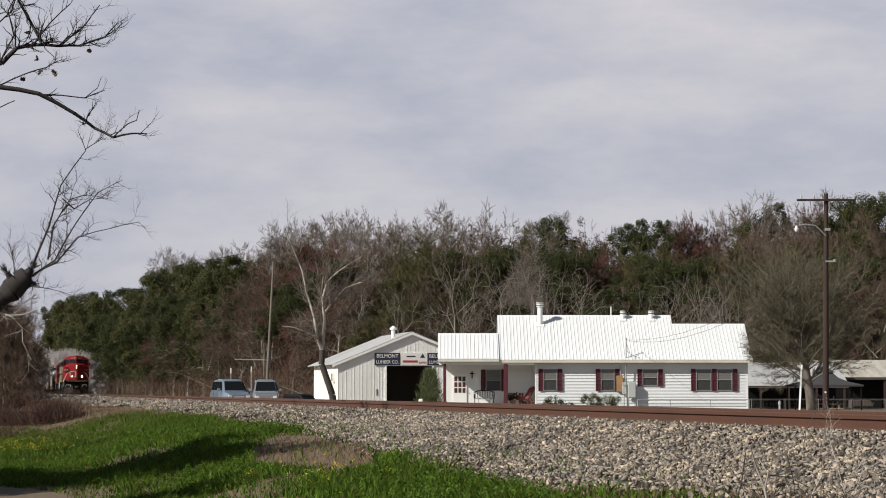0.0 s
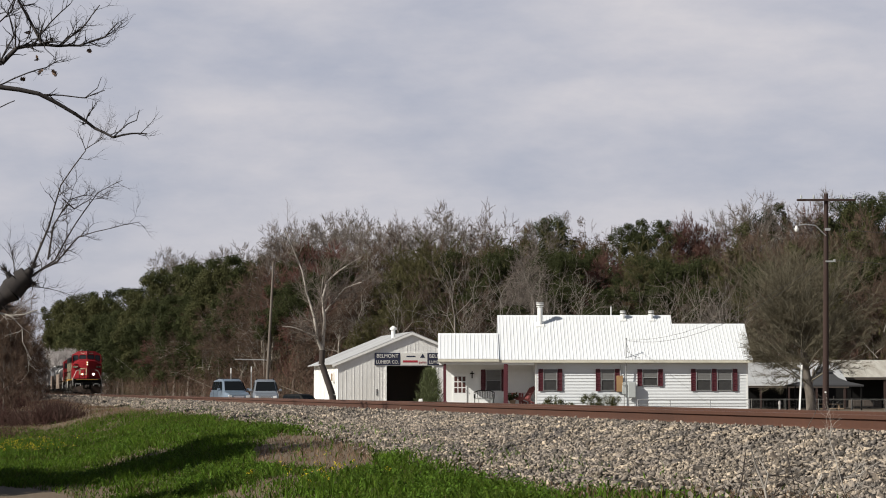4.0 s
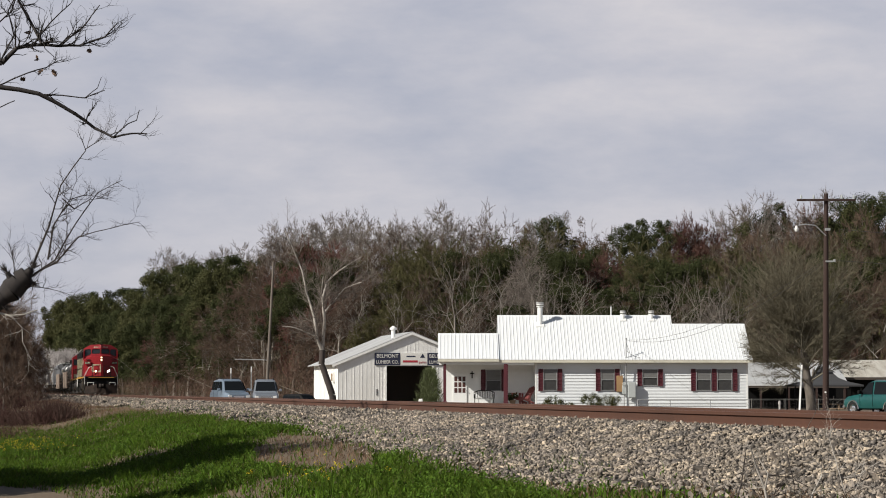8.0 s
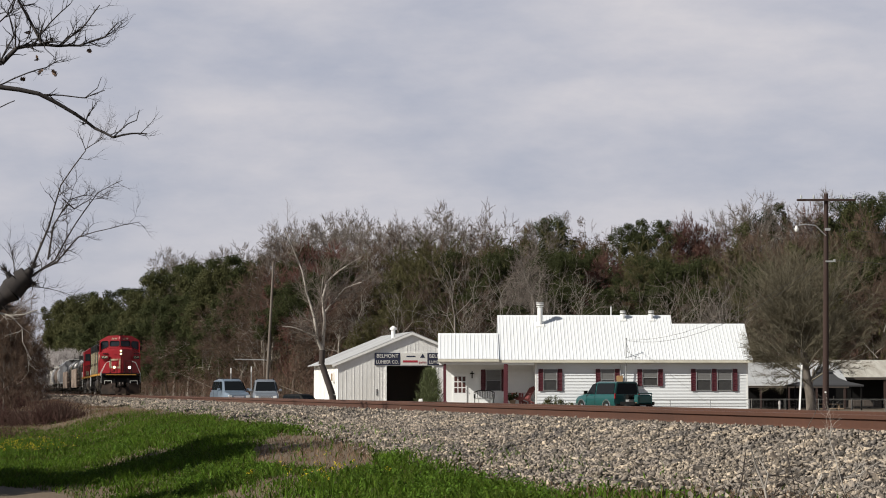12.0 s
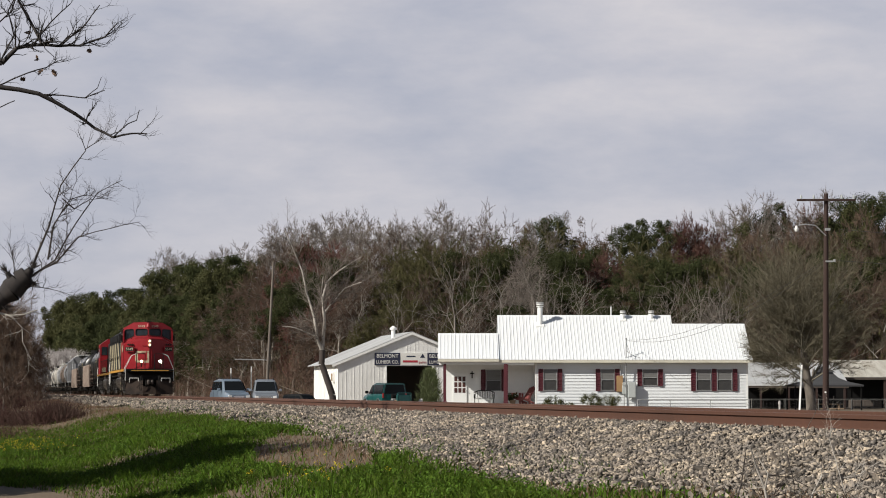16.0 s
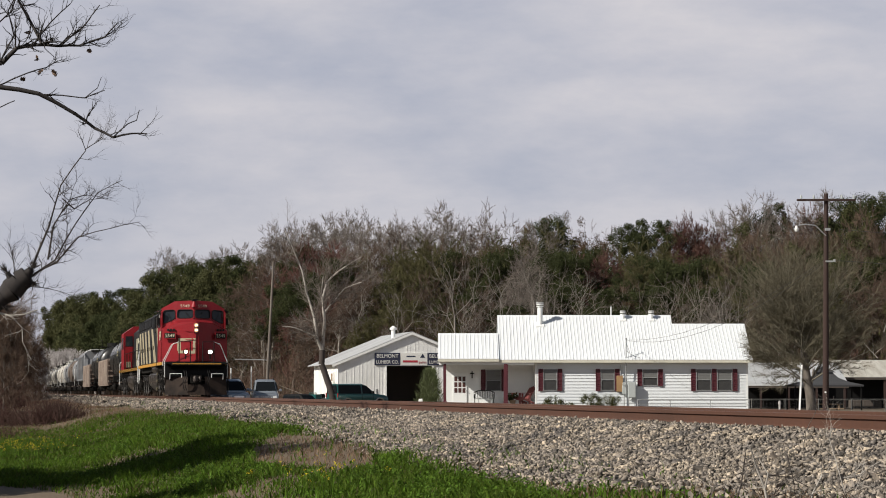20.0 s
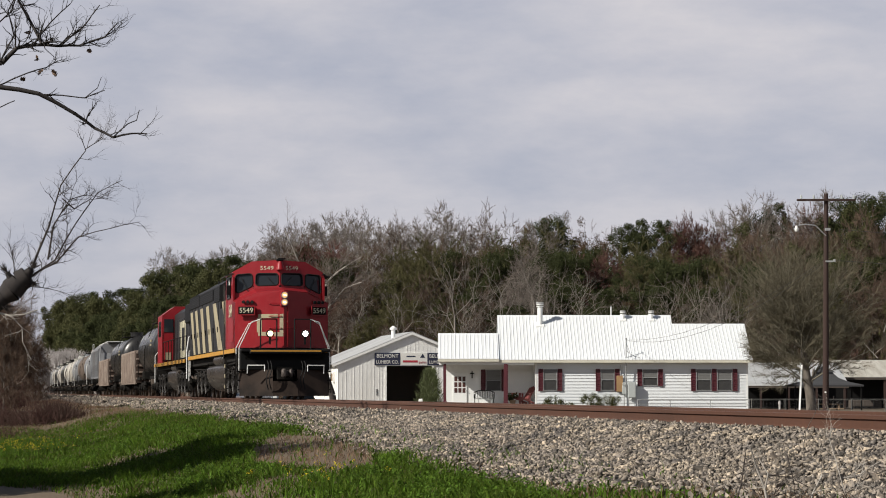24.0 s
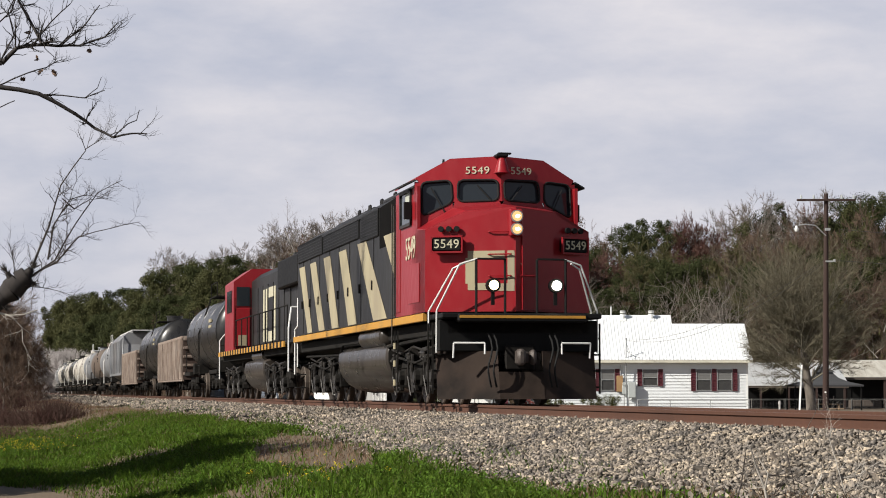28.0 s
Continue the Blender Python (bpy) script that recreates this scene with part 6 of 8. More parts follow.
suv(pose(-13.25, 138.5, 0.15, 0, 0, -70), "silver", "pale blue sport utility car parked beside the track").scale = (0.93, 0.93, 1.08)
suv(pose(-11.1, 138.5, 0.12, 0, 0, -84), "pewter", "silver-grey sport utility car parked beside the track").scale = (0.93, 0.93, 1.08)
suv(pose(-9.2, 146.0, 0.0, 0, 0, -40) @ Matrix.Diagonal((1, 1, 1, 1)), "board", "dark low car behind the railway bank", False).scale = (0.62, 0.85, 0.62)


def build_wagon():
    """A high-roofed wagon that tows a small flat trailer."""
    c = thing("utility_wagon", pose(25, 131, 0, 0, 0, 170), "teal green sport utility car with dark tinted windows towing a trailer", "car")
    sill = [(0.80, 0.40), (0.88, 0.58), (0.89, 0.92), (0.84, 1.08)]
    hull_rows = [(-1.55, [(0.78, 0.44), (0.85, 0.58), (0.86, 0.92), (0.82, 1.06)]), (-1.45, sill), (1.35, sill), (1.7, [(0.80, 0.40), (0.88, 0.58), (0.87, 0.90), (0.78, 1.08)]),
                 (2.5, [(0.78, 0.44), (0.86, 0.58), (0.83, 0.86), (0.72, 0.98)]), (2.75, [(0.72, 0.48), (0.78, 0.58), (0.76, 0.78), (0.64, 0.88)])]
    part("body", hull(Shape(), hull_rows), "teal", c, "", True)
    part("cabin", hull(Shape(), [(-1.53, [(0.81, 1.05), (0.77, 1.4), (0.68, 1.74), (0.52, 1.79)]), (0.55, [(0.82, 1.05), (0.78, 1.4), (0.69, 1.75), (0.54, 1.81)]), (0.85, [(0.82, 1.05), (0.77, 1.4), (0.66, 1.68), (0.5, 1.73)]), (1.62, [(0.80, 1.05), (0.77, 1.08), (0.70, 1.10), (0.6, 1.11)])]), "teal", c, "", True)
    part("windscreen", Shape().prism([(0.93, -0.60, 1.66), (0.93, 0.60, 1.66), (1.56, 0.70, 1.14), (1.56, -0.70, 1.14)], (0.02, 0, 0.02)), "car_glass", c)
    part("rear_window", Shape().prism([(-1.55, -0.60, 1.70), (-1.55, 0.60, 1.70), (-1.56, 0.72, 1.10), (-1.56, -0.72, 1.10)], (-0.012, 0, 0)), "car_glass", c)
    for s in (-1, 1):
        part("rear_side_window", Shape().prism([(-1.48, s * 0.838, 1.10), (0.40, s * 0.838, 1.10), (0.40, s * 0.722, 1.70), (-1.46, s * 0.722, 1.70)], (0, s * 0.014, 0.004)), "car_glass", c)
        part("side_window", Shape().prism([(0.52, s * 0.838, 1.10), (1.42, s * 0.828, 1.10), (0.88, s * 0.722, 1.66), (0.52, s * 0.722, 1.70)], (0, s * 0.014, 0.004)), "car_glass", c)
        part("mirror", Shape().box(1.28, s * 1.0, 1.20, 0.14, 0.22, 0.18, bevel=0.03), "board", c)
        part("headlight", Shape().box(2.68, s * 0.58, 0.74, 0.12, 0.26, 0.16, bevel=0.02), "lamp_glass", c)
        part("tail_light", Shape().box(-1.56, s * 0.80, 0.98, 0.05, 0.10, 0.30, bevel=0.01), "tail_red", c)
        part("door_seam", Shape().box(0.46, s * 0.893, 0.80, 0.015, 0.01, 0.6).box(1.40, s * 0.888, 0.80, 0.015, 0.012, 0.5), "board", c)
        for x in (-0.75, 1.95):
            part("wheel_arch", Shape().path([(x + 0.42 * math.cos(k * math.pi / 8), s * 0.885, 0.36 + 0.42 * math.sin(k * math.pi / 8)) for k in range(9)], 0.03, 5), "chrome", c, "bright wheel arch trim")
    part("grille", Shape().box(2.74, 0, 0.72, 0.06, 0.8, 0.18, bevel=0.02), "chrome", c)
    part("bumper", Shape().box(2.78, 0, 0.48, 0.14, 1.6, 0.18, bevel=0.04), "chrome", c)
    part("rear_bumper", Shape().box(-1.64, 0, 0.48, 0.14, 1.6, 0.16, bevel=0.04), "board", c)
    part("chassis", Shape().box(0.6, 0, 0.40, 4.0, 1.2, 0.12), "board", c)
    for x in (-0.75, 1.95):
        for y in (-0.78, 0.78):
            CAR_WHEELS.append((road_wheel(c, x, y, 0.36), x, y, 0.36))
    t = thing("trailer", pose(25, 131, 0, 0, 0, 170), "small dark flat trailer loaded with tools and timber", "trailer")
    part("deck", Shape().box(-2.62, 0, 0.50, 1.5, 1.3, 0.08, bevel=0.01), "board", t)
    part("drawbar", Shape().path([(-1.70, 0, 0.46), (-2.0, 0.3, 0.46)], 0.03, 6).path([(-1.70, 0, 0.46), (-2.0, -0.3, 0.46)], 0.03, 6), "board", t)
    for s in (-1, 1):
        part("side_board", Shape().box(-2.62, s * 0.64, 0.60, 1.5, 0.03, 0.14), "board", t)
        CAR_WHEELS.append((road_wheel(t, -2.7, s * 0.74, 0.26), -2.7, s * 0.74, 0.26))
    part("timber", Shape().box(-2.5, 0.25, 0.62, 1.1, 0.14, 0.08).box(-2.55, 0.42, 0.60, 1.1, 0.12, 0.06), "plank", t, "loose timber on the deck")
    for y in (0.02, 0.26):
        part("drum", Shape().tube((-2.25, y, 0.92), (-2.25, y + 0.18, 0.92), 0.16, n=14), "board", t, "small dark drum")
    part("drum_stand", Shape().box(-2.25, 0.2, 0.66, 0.3, 0.5, 0.26, bevel=0.02), "galv", t)
    part("machine", Shape().box(-2.98, -0.12, 0.80, 0.52, 0.86, 0.50, bevel=0.06), "teal", t, "faded teal machine housing")
    part("machine_frame", Shape().path([(-3.22, 0.36, 0.56), (-3.22, 0.36, 1.14), (-3.22, -0.56, 1.14), (-3.22, -0.56, 0.56)], 0.03, 6), "teal", t)
    return c, t


CAR_WHEELS = []
wagon, trailer = build_wagon()


# ---- sign over the barn door, fittings of the house ----
def build_sign():
    g = thing("shop_sign", barn.matrix_basis @ pose(4.95, -0.06, 3.72), "wide navy and white painted shop sign over the barn door", "sign")
    for x, mat in ((-1.15, "navy"), (0.92, "sign_white"), (2.93, "navy")):
        p = part("panel", Shape().box(x, 0, 0, 1.98 if mat == "navy" else 2.06, 0.05, 0.94, bevel=0.01), mat, g)
        if mat == "navy":
            letters("lettering", "BELMONT", 0.40, "sign_white", p, facing((x, -0.035, 0.22), (1, 0, 0), (0, 0, 1)), 0.9)
            letters("lettering", "LUMBER CO.", 0.36, "sign_white", p, facing((x, -0.035, -0.24), (1, 0, 0), (0, 0, 1)), 0.82)
        else:
            part("emblem", Shape().prism([(x + 0.45, -0.028, 0.1), (x + 0.85, -0.028, 0.1), (x + 0.65, -0.028, 0.42)], (0, -0.01, 0)), "navy", p)
            part("bar", Shape().box(x - 0.3, -0.03, -0.18, 1.15, 0.012, 0.16), "sign_red", p, "plain red bar")
            part("bar", Shape().box(x - 0.25, -0.03, 0.2, 0.7, 0.012, 0.1), "navy", p)
            letters("lettering", "paints", 0.26, "sign_red", p, facing((x + 0.66, -0.035, -0.24), (1, 0, 0), (0, 0, 1)), 0.9)
    w = thing("wall_box", barn.matrix_basis @ pose(-0.10, 1.7, 2.35), "weathered wooden box on the barn wall", "box")
    part("frame", Shape().box(0, 0, 0, 0.2, 0.9, 0.75, bevel=0.02), "barn_white", w)
    for y in (-0.26, 0.0, 0.26):
        part("opening", Shape().box(-0.11, y, 0, 0.02, 0.16, 0.55), "plank", w)
    part("hinge", Shape().box(3.0, -0.03, 1.2, 0.06, 0.03, 0.5), "board", barn)


def roof_pipe(x, y, z, r, tall, label, cap=True):
    v = thing("roof_vent", pose(x, 145 + y, z), label, "vent")
    part("pipe", Shape().tube((0, 0, -0.5), (0, 0, tall), r, n=16), "white_paint", v, "", True)
    part("flashing", Shape().box(0, -0.1, 0.0, r * 3.4, r * 3.6, 0.05, Euler((radians(31.5), 0, 0)).to_matrix().to_4x4(), bevel=0.01), "white_paint", v)
    if cap:
        for k in range(3):
            part("cap_ring", Shape().tube((0, 0, tall + 0.05 + k * 0.11), (0, 0, tall + 0.10 + k * 0.11), r * 1.45, n=16), "white_paint", v, "", True)
    return v


def build_house_fittings():
    roof_pipe(6.5, 3.4, 5.72, 0.17, 1.15, "tall white metal flue with ringed cap on the roof")
    roof_pipe(12.1, 4.0, 6.10, 0.13, 0.25, "short white roof vent with cap")
    roof_pipe(14.0, 4.0, 6.10, 0.13, 0.25, "short white roof vent with cap")
    roof_pipe(11.4, 5.2, 5.9, 0.045, 1.1, "thin white vent pipe behind the ridge", False)
    mast = thing("service_mast", pose(11.95, 144.9, 0), "grey electric service mast on the house wall", "electric mast")
    part("pipe", Shape().tube((0, -0.08, 0.9), (0, -0.3, 4.65), 0.035, n=8), "galv", mast)
    part("weatherhead", Shape().ball(0, -0.32, 4.68, 0.08, 1, 1, 0.8, 1), "galv", mast)
    part("guy", Shape().path([(0, -0.25, 3.9), (0.5, -0.4, 3.55), (0.9, -0.45, 3.42)], 0.012, 4).path([(0.05, -0.28, 4.3), (0.35, -0.45, 3.45)], 0.012, 4), "wire", mast)
    mb = thing("meter_panel", pose(11.55, 144.93, 1.75), "tan wooden meter board on the siding", "meter board")
    part("board", Shape().box(0, 0, 0, 0.42, 0.06, 1.05, bevel=0.01), "cardboard", mb)
    part("meter", Shape().tube((0.28, -0.02, 0.0), (0.28, -0.18, 0.0), 0.12, n=16).box(0.28, 0, -0.4, 0.26, 0.12, 0.6, bevel=0.02), "meter_grey", mb, "", True)
    part("conduit", Shape().tube((0.28, 0, -0.7), (0.28, 0, -1.6), 0.03, n=6).tube((0.05, -0.02, 0.5), (0.05, -0.02, 1.2), 0.025, n=6), "galv", mb)
    eb = thing("electric_box", pose(12.32, 144.75, 0), "grey steel electric cabinet beside the house wall", "electric cabinet")
    part("body", Shape().box(0, 0, 1.35, 0.52, 0.34, 1.05, bevel=0.02), "meter_grey", eb)
    part("door", Shape().box(0, -0.18, 1.35, 0.46, 0.02, 0.95, bevel=0.006), "meter_grey", eb)
    part("leg", Shape().box(-0.2, 0, 0.42, 0.05, 0.05, 0.84), "galv", eb)
    part("leg", Shape().box(0.2, 0, 0.42, 0.05, 0.05, 0.84), "galv", eb)
    cr = thing("wall_cross", pose(1.93, 147.03, 2.36), "dark metal cross on the porch wall", "cross")
    part("bars", Shape().box(0, 0, 0, 0.07, 0.04, 0.46, bevel=0.01).box(0, 0, 0.08, 0.3, 0.04, 0.07, bevel=0.01), "board", cr)
    # porch seats
    ch = thing("rocking_chair", pose(5.1, 145.7, 0.39, 0, 0, -58), "red slatted wooden porch chair with a reclined back", "chair")
    lean = Euler((radians(-34), 0, 0)).to_matrix().to_4x4()
    for i in range(6):
        part("seat_slat", Shape().box(0, -0.30 + 0.11 * i, 0.40 - 0.025 * i, 0.58, 0.095, 0.03), "chair_red", ch)
    for i in range(5):
        tall = 0.86 - 0.05 * abs(i - 2)
        part("back_slat", Shape().box(-0.24 + 0.12 * i, 0.34 + 0.28 * tall, 0.26 + 0.41 * tall, 0.105, 0.03, tall, lean, bevel=0.008), "chair_red", ch)
    for x in (-0.34, 0.34):
        part("arm", Shape().box(x, 0.05, 0.60, 0.14, 0.78, 0.03, bevel=0.01), "chair_red", ch)
        part("leg", Shape().box(x, -0.28, 0.30, 0.05, 0.10, 0.60), "chair_red", ch)
        part("leg", Shape().box(x, 0.34, 0.29, 0.05, 0.10, 0.58), "chair_red", ch)
        part("side_rail", Shape().prism([(x - 0.02, -0.34, 0.36), (x - 0.02, 0.62, 0.02), (x - 0.02, 0.62, 0.12), (x - 0.02, -0.34, 0.46)], (0.04, 0, 0)), "chair_red", ch)
    ch.scale = (1.25, 1.25, 1.25)
    be = thing("bench", pose(2.7, 145.3, 0.39), "black wrought-iron bench on the porch", "bench")
    part("seat", Shape().box(0, 0, 0.42, 1.35, 0.42, 0.05, bevel=0.01), "board", be)
    part("back_rail", Shape().path([(-0.66, 0.2, 0.44), (-0.66, 0.26, 0.8), (-0.4, 0.28, 0.9), (0, 0.28, 0.94), (0.4, 0.28, 0.9), (0.66, 0.26, 0.8), (0.66, 0.2, 0.44)], 0.03, 6), "board", be)
    for i in range(11):
        part("back_bar", Shape().tube((-0.55 + i * 0.11, 0.22, 0.46), (-0.55 + i * 0.11, 0.27, 0.88), 0.018, n=5), "board", be)
    for x in (-0.62, 0.62):
        part("arm", Shape().path([(x, -0.2, 0.44), (x, -0.2, 0.66), (x, 0.22, 0.68)], 0.025, 5), "board", be)
        for y in (-0.18, 0.2):
            part("leg", Shape().tube((x, y, 0), (x, y, 0.42), 0.03, n=6), "board", be)
    tb = thing("porch_table", pose(2.75, 144.95, 0.39), "low pale table before the porch bench", "table")
    part("top", Shape().box(0, 0, 0.36, 1.0, 0.4, 0.04, bevel=0.01), "meter_grey", tb)
    for x in (-0.42, 0.42):
        part("leg", Shape().box(x, 0, 0.17, 0.06, 0.3, 0.34), "meter_grey", tb)
    pt = thing("planter", pose(4.55, 145.1, 0.39), "dark potted porch plant with ragged leaves", "planter")
    part("pot", Shape().lathe([(0.0, 0), (0.16, 0), (0.22, 0.3), (0.2, 0.3), (0.0, 0.26)], None, 14), "plank", pt)
    rr = random.Random(5)
    part_leaf = new("foliage", leaf_cloud("foliage", rr, [(Vector((rr.gauss(0, 0.2), rr.gauss(0, 0.2), 0.5 + rr.gauss(0, 0.1))), 0.25) for k in range(7)], 40, 0.09, "vine"))
    part_leaf.parent = pt
    # shrubs along the wall
    for x, k in ((6.9, 0.55), (7.75, 0.5), (9.55, 0.66), (10.15, 0.55), (11.2, 0.62)):
        s = thing("shrub", pose(x, 144.3, 0), "small dark evergreen shrub by the house wall", "shrub", "shrubs along the house")
        stems = leafless(rr, 0.9, 0.9, 2, 0.35, r0=0.03, twig=0.01, fork=4, up=0.15)
        part_s = new("stem", limb_mesh("stem", stems, "trunk_dark"))
        part_s.parent = s
        lf = new("foliage", leaf_cloud("foliage", rr, [(Vector((rr.gauss(0, 0.28), rr.gauss(0, 0.2), k * rr.uniform(0.5, 1.5))), 0.26 * rr.uniform(0.7, 1.2)) for q in range(14)], 130, 0.038, "leaf_olive"))
        lf.parent = s
    # white rail in front of the wall
    fr = thing("ramp_railing", pose(0, 143.6, 0), "thin grey pipe railing before the house", "railing")
    for z in (0.72, 0.38):
        part("rail", Shape().tube((12.6, 0, z), (19.8, 0, z), 0.02, n=6), "galv", fr)
    for x in (12.6, 14.7, 17.3, 19.8):
        part("post", Shape().tube((x, 0, -0.02), (x, 0, 0.74), 0.025, n=6), "galv", fr)


def build_poles():
    p = thing("utility_pole", pose(15.25, 88.5, 0), "dark brown wooden utility pole with a crossarm", "utility pole")
    part("pole", Shape().tube((0, 0, -0.3), (0.12, 0, 9.15), 0.135, 0.085, 12), "pole_wood", p, "", True)
    part("crossarm", Shape().box(0.1, -0.14, 8.88, 2.36, 0.09, 0.085, bevel=0.01), "pole_wood", p)
    for x in (-1.0, -0.5, 0.62, 1.1):
        part("insulator", Shape().tube((0.1 + x, -0.14, 8.94), (0.1 + x, -0.14, 9.08), 0.045, 0.03, 8), "meter_grey", p)
    ar = part("lamp_arm", Shape().path([(0.08, -0.1, 7.45), (-0.35, -0.2, 7.85), (-0.75, -0.25, 7.90), (-1.05, -0.25, 7.86)], 0.025, 6), "galv", p)
    part("lamp_head", Shape().lathe([(0.0, 7.92), (0.07, 7.90), (0.09, 7.78), (0.13, 7.72), (0.13, 7.62), (0.10, 7.52), (0.0, 7.50)], Matrix.Translation((-1.12, -0.25, 0)) @ Matrix.Translation((0, 0, 3.1)) @ Matrix.Diagonal((0.65, 0.65, 0.6, 1)), 14), "lamp_glass", ar, "white globe street lamp", True)
    part("spool", Shape().box(0.14, -0.14, 7.7, 0.2, 0.12, 0.10).box(0.2, -0.14, 6.42, 0.3, 0.12, 0.06).tube((0.4, -0.14, 6.4), (0.4, -0.14, 6.5), 0.05, n=8), "galv", p)
    part("reflector", Shape().tube((-0.02, -0.15, 1.2), (-0.02, -0.17, 1.2), 0.04, n=8), "lamp_glass", p)
    w = Shape()

    def hang(a, b, sag, r=0.009):
        a, b = Vector(a), Vector(b)
        pts = [a.lerp(b, i / 10) - Vector((0, 0, sag * 4 * (i / 10) * (1 - i / 10))) for i in range(11)]
        w.path(pts, r, 4)

    hang((0.6, -0.14, 7.7), (24, -12, 6.2), 0.4)
    hang((0.5, -0.14, 6.45), (24, -12, 5.4), 0.4)
    hang((1.1, -0.1, 9.0), (30, -10, 8.0), 0.5)
    hang((0.1, 0.1, 6.5), (-3.3, 56.1, 4.6), 0.9)
    hang((0.1, 0.1, 6.4), (-3.2, 56.1, 4.55), 1.1)
    part("wire", w, "wire", p)

    q = thing("utility_pole", pose(-12.0, 150, 0), "thin grey leaning wooden pole at the wood's edge", "pole")
    part("pole", Shape().tube((0, 0, -0.3), (0.5, 0, 10.05), 0.12, 0.07, 10), "trunk", q, "", True)
    part("arm", Shape().path([(-2.1, 0, 3.42), (-0.1, -0.05, 3.38), (0.1, 0, 3.36)], 0.035, 5), "galv", q)
    for x, z, h in ((-14.1, 1.9, 0.9), (-12.75, 1.9, 1.0)):
        a = thing("marker_post", pose(x, 147.5, 0), "thin white-topped post behind the parked cars", "post")
        part("post", Shape().tube((0, 0, 0), (0, 0, z + h), 0.03, n=6), "galv", a)
        part("top", Shape().tube((0, 0, z + h - 0.35), (0, 0, z + h), 0.04, n=8), "white_paint", a)


def build_sheds():
    # long low open shed with a grey metal roof
    s = thing("open_shed", pose(20.6, 159, -0.4), "low open shed with a grey metal roof on posts", "shed")
    for i in range(9):
        x = i * 0.95
        part("roof_sheet", Shape().prism([(x, 0, 2.08), (x + 0.93, 0, 2.08), (x + 0.93, 5.2, 3.75), (x, 5.2, 3.75)], (0, 0, 0.04)), "roof_old", s)
    part("eave_beam", Shape().box(4.2, 0.05, 1.99, 8.6, 0.1, 0.16), "trunk_dark", s)
    part("drip_edge", Shape().box(4.2, -0.02, 2.10, 8.6, 0.03, 0.06), "white_paint", s)
    for i in range(5):
        part("post", Shape().box(0.2 + i * 2.0, 0.1, 0.95, 0.14, 0.14, 1.95), "pole_wood", s)
    part("back_wall", Shape().box(4.2, 5.1, 1.7, 8.5, 0.1, 3.4), "board", s)
    t = thing("open_shed", pose(28.3, 165, -0.4), "open shed with a weathered white corrugated roof", "shed")
    for i in range(14):
        x = i * 0.9
        part("roof_sheet", Shape().prism([(x + 1.5, 0, 2.7), (x + 2.38, 0, 2.7), (x + 0.88, 4.6, 4.02), (x, 4.6, 4.02)], (0, 0, 0.04)), "roof_pale", t)
    for i in range(4):
        part("post", Shape().box(1.7 + i * 2.9, 0.15, 1.3, 0.16, 0.16, 2.6), "pole_wood", t)
    part("fascia", Shape().box(7.6, 0.0, 2.6, 12.4, 0.06, 0.16), "trunk_dark", t)
    part("back_wall", Shape().box(7.0, 4.5, 1.9, 12.4, 0.1, 3.8), "board", t)
    for k, (x, z) in enumerate(((3.5, 0.6), (6.5, 0.9), (9.2, 0.5))):
        part("stored_boards", Shape().box(x, 2.2, z, 2.3, 1.2, 0.8, bevel=0.03), "trunk_dark", t)
    # canopy tent
    g = thing("gazebo", pose(25.75, 150, -0.35), "dark grey canopy tent on thin posts", "gazebo")
    c = Shape()
    for a, b in (((-2.35, -1.9), (2.35, -1.9)), ((2.35, -1.9), (2.35, 1.9)), ((2.35, 1.9), (-2.35, 1.9)), ((-2.35, 1.9), (-2.35, -1.9))):
        rings = ((1.0, 2.02), (0.62, 2.24), (0.36, 2.52), (0.22, 2.86))
        for (k0, z0), (k1, z1) in zip(rings, rings[1:]):
            c.prism([(a[0] * k0, a[1] * k0, z0), (b[0] * k0, b[1] * k0, z0), (b[0] * k1, b[1] * k1, z1), (a[0] * k1, a[1] * k1, z1)], (0, 0, 0.02))
        c.prism([(a[0] * 0.30, a[1] * 0.30, 2.88), (b[0] * 0.30, b[1] * 0.30, 2.88), (b[0] * 0.02, b[1] * 0.02, 3.30), (a[0] * 0.02, a[1] * 0.02, 3.30)], (0, 0, 0.02))
        ax, bx = Vector((*a, 1.93)), Vector((*b, 1.93))
        c.prism([ax, bx, bx + Vector((0, 0, 0.1)), ax + Vector((0, 0, 0.1))], (0, 0.01, 0))
    part("canopy", c, "canopy", g, "dark grey fabric canopy")
    for x in (-2.2, 2.2):
        for y in (-1.75, 1.75):
            part("post", Shape().box(x, y, 1.0, 0.09, 0.09, 2.0), "board", g)
    tb = thing("picnic_table", pose(25.9, 149.4, -0.35), "weathered wooden picnic table under the canopy", "table")
    for i in range(5):
        part("top_plank", Shape().box(0, -0.3 + i * 0.15, 0.75, 1.9, 0.13, 0.04), "plank", tb)
    for y in (-0.65, 0.65):
        part("bench", Shape().box(0, y, 0.45, 1.9, 0.26, 0.04), "plank", tb)
    for x in (-0.7, 0.7):
        part("leg", Shape().path([(x, -0.7, 0.0), (x, -0.25, 0.73)], 0.045, 4).path([(x, 0.7, 0), (x, 0.25, 0.73)], 0.045, 4).box(x, 0, 0.42, 0.06, 1.5, 0.09), "plank", tb)
    # fence
    f = thing("fence", pose(0, 133, 0), "grey pipe and wire mesh fence beside the yard", "fence")
    part("top_rail", Shape().tube((18.3, 0, 0.78), (30.5, 0, 0.78), 0.016, n=6), "galv_dull", f)
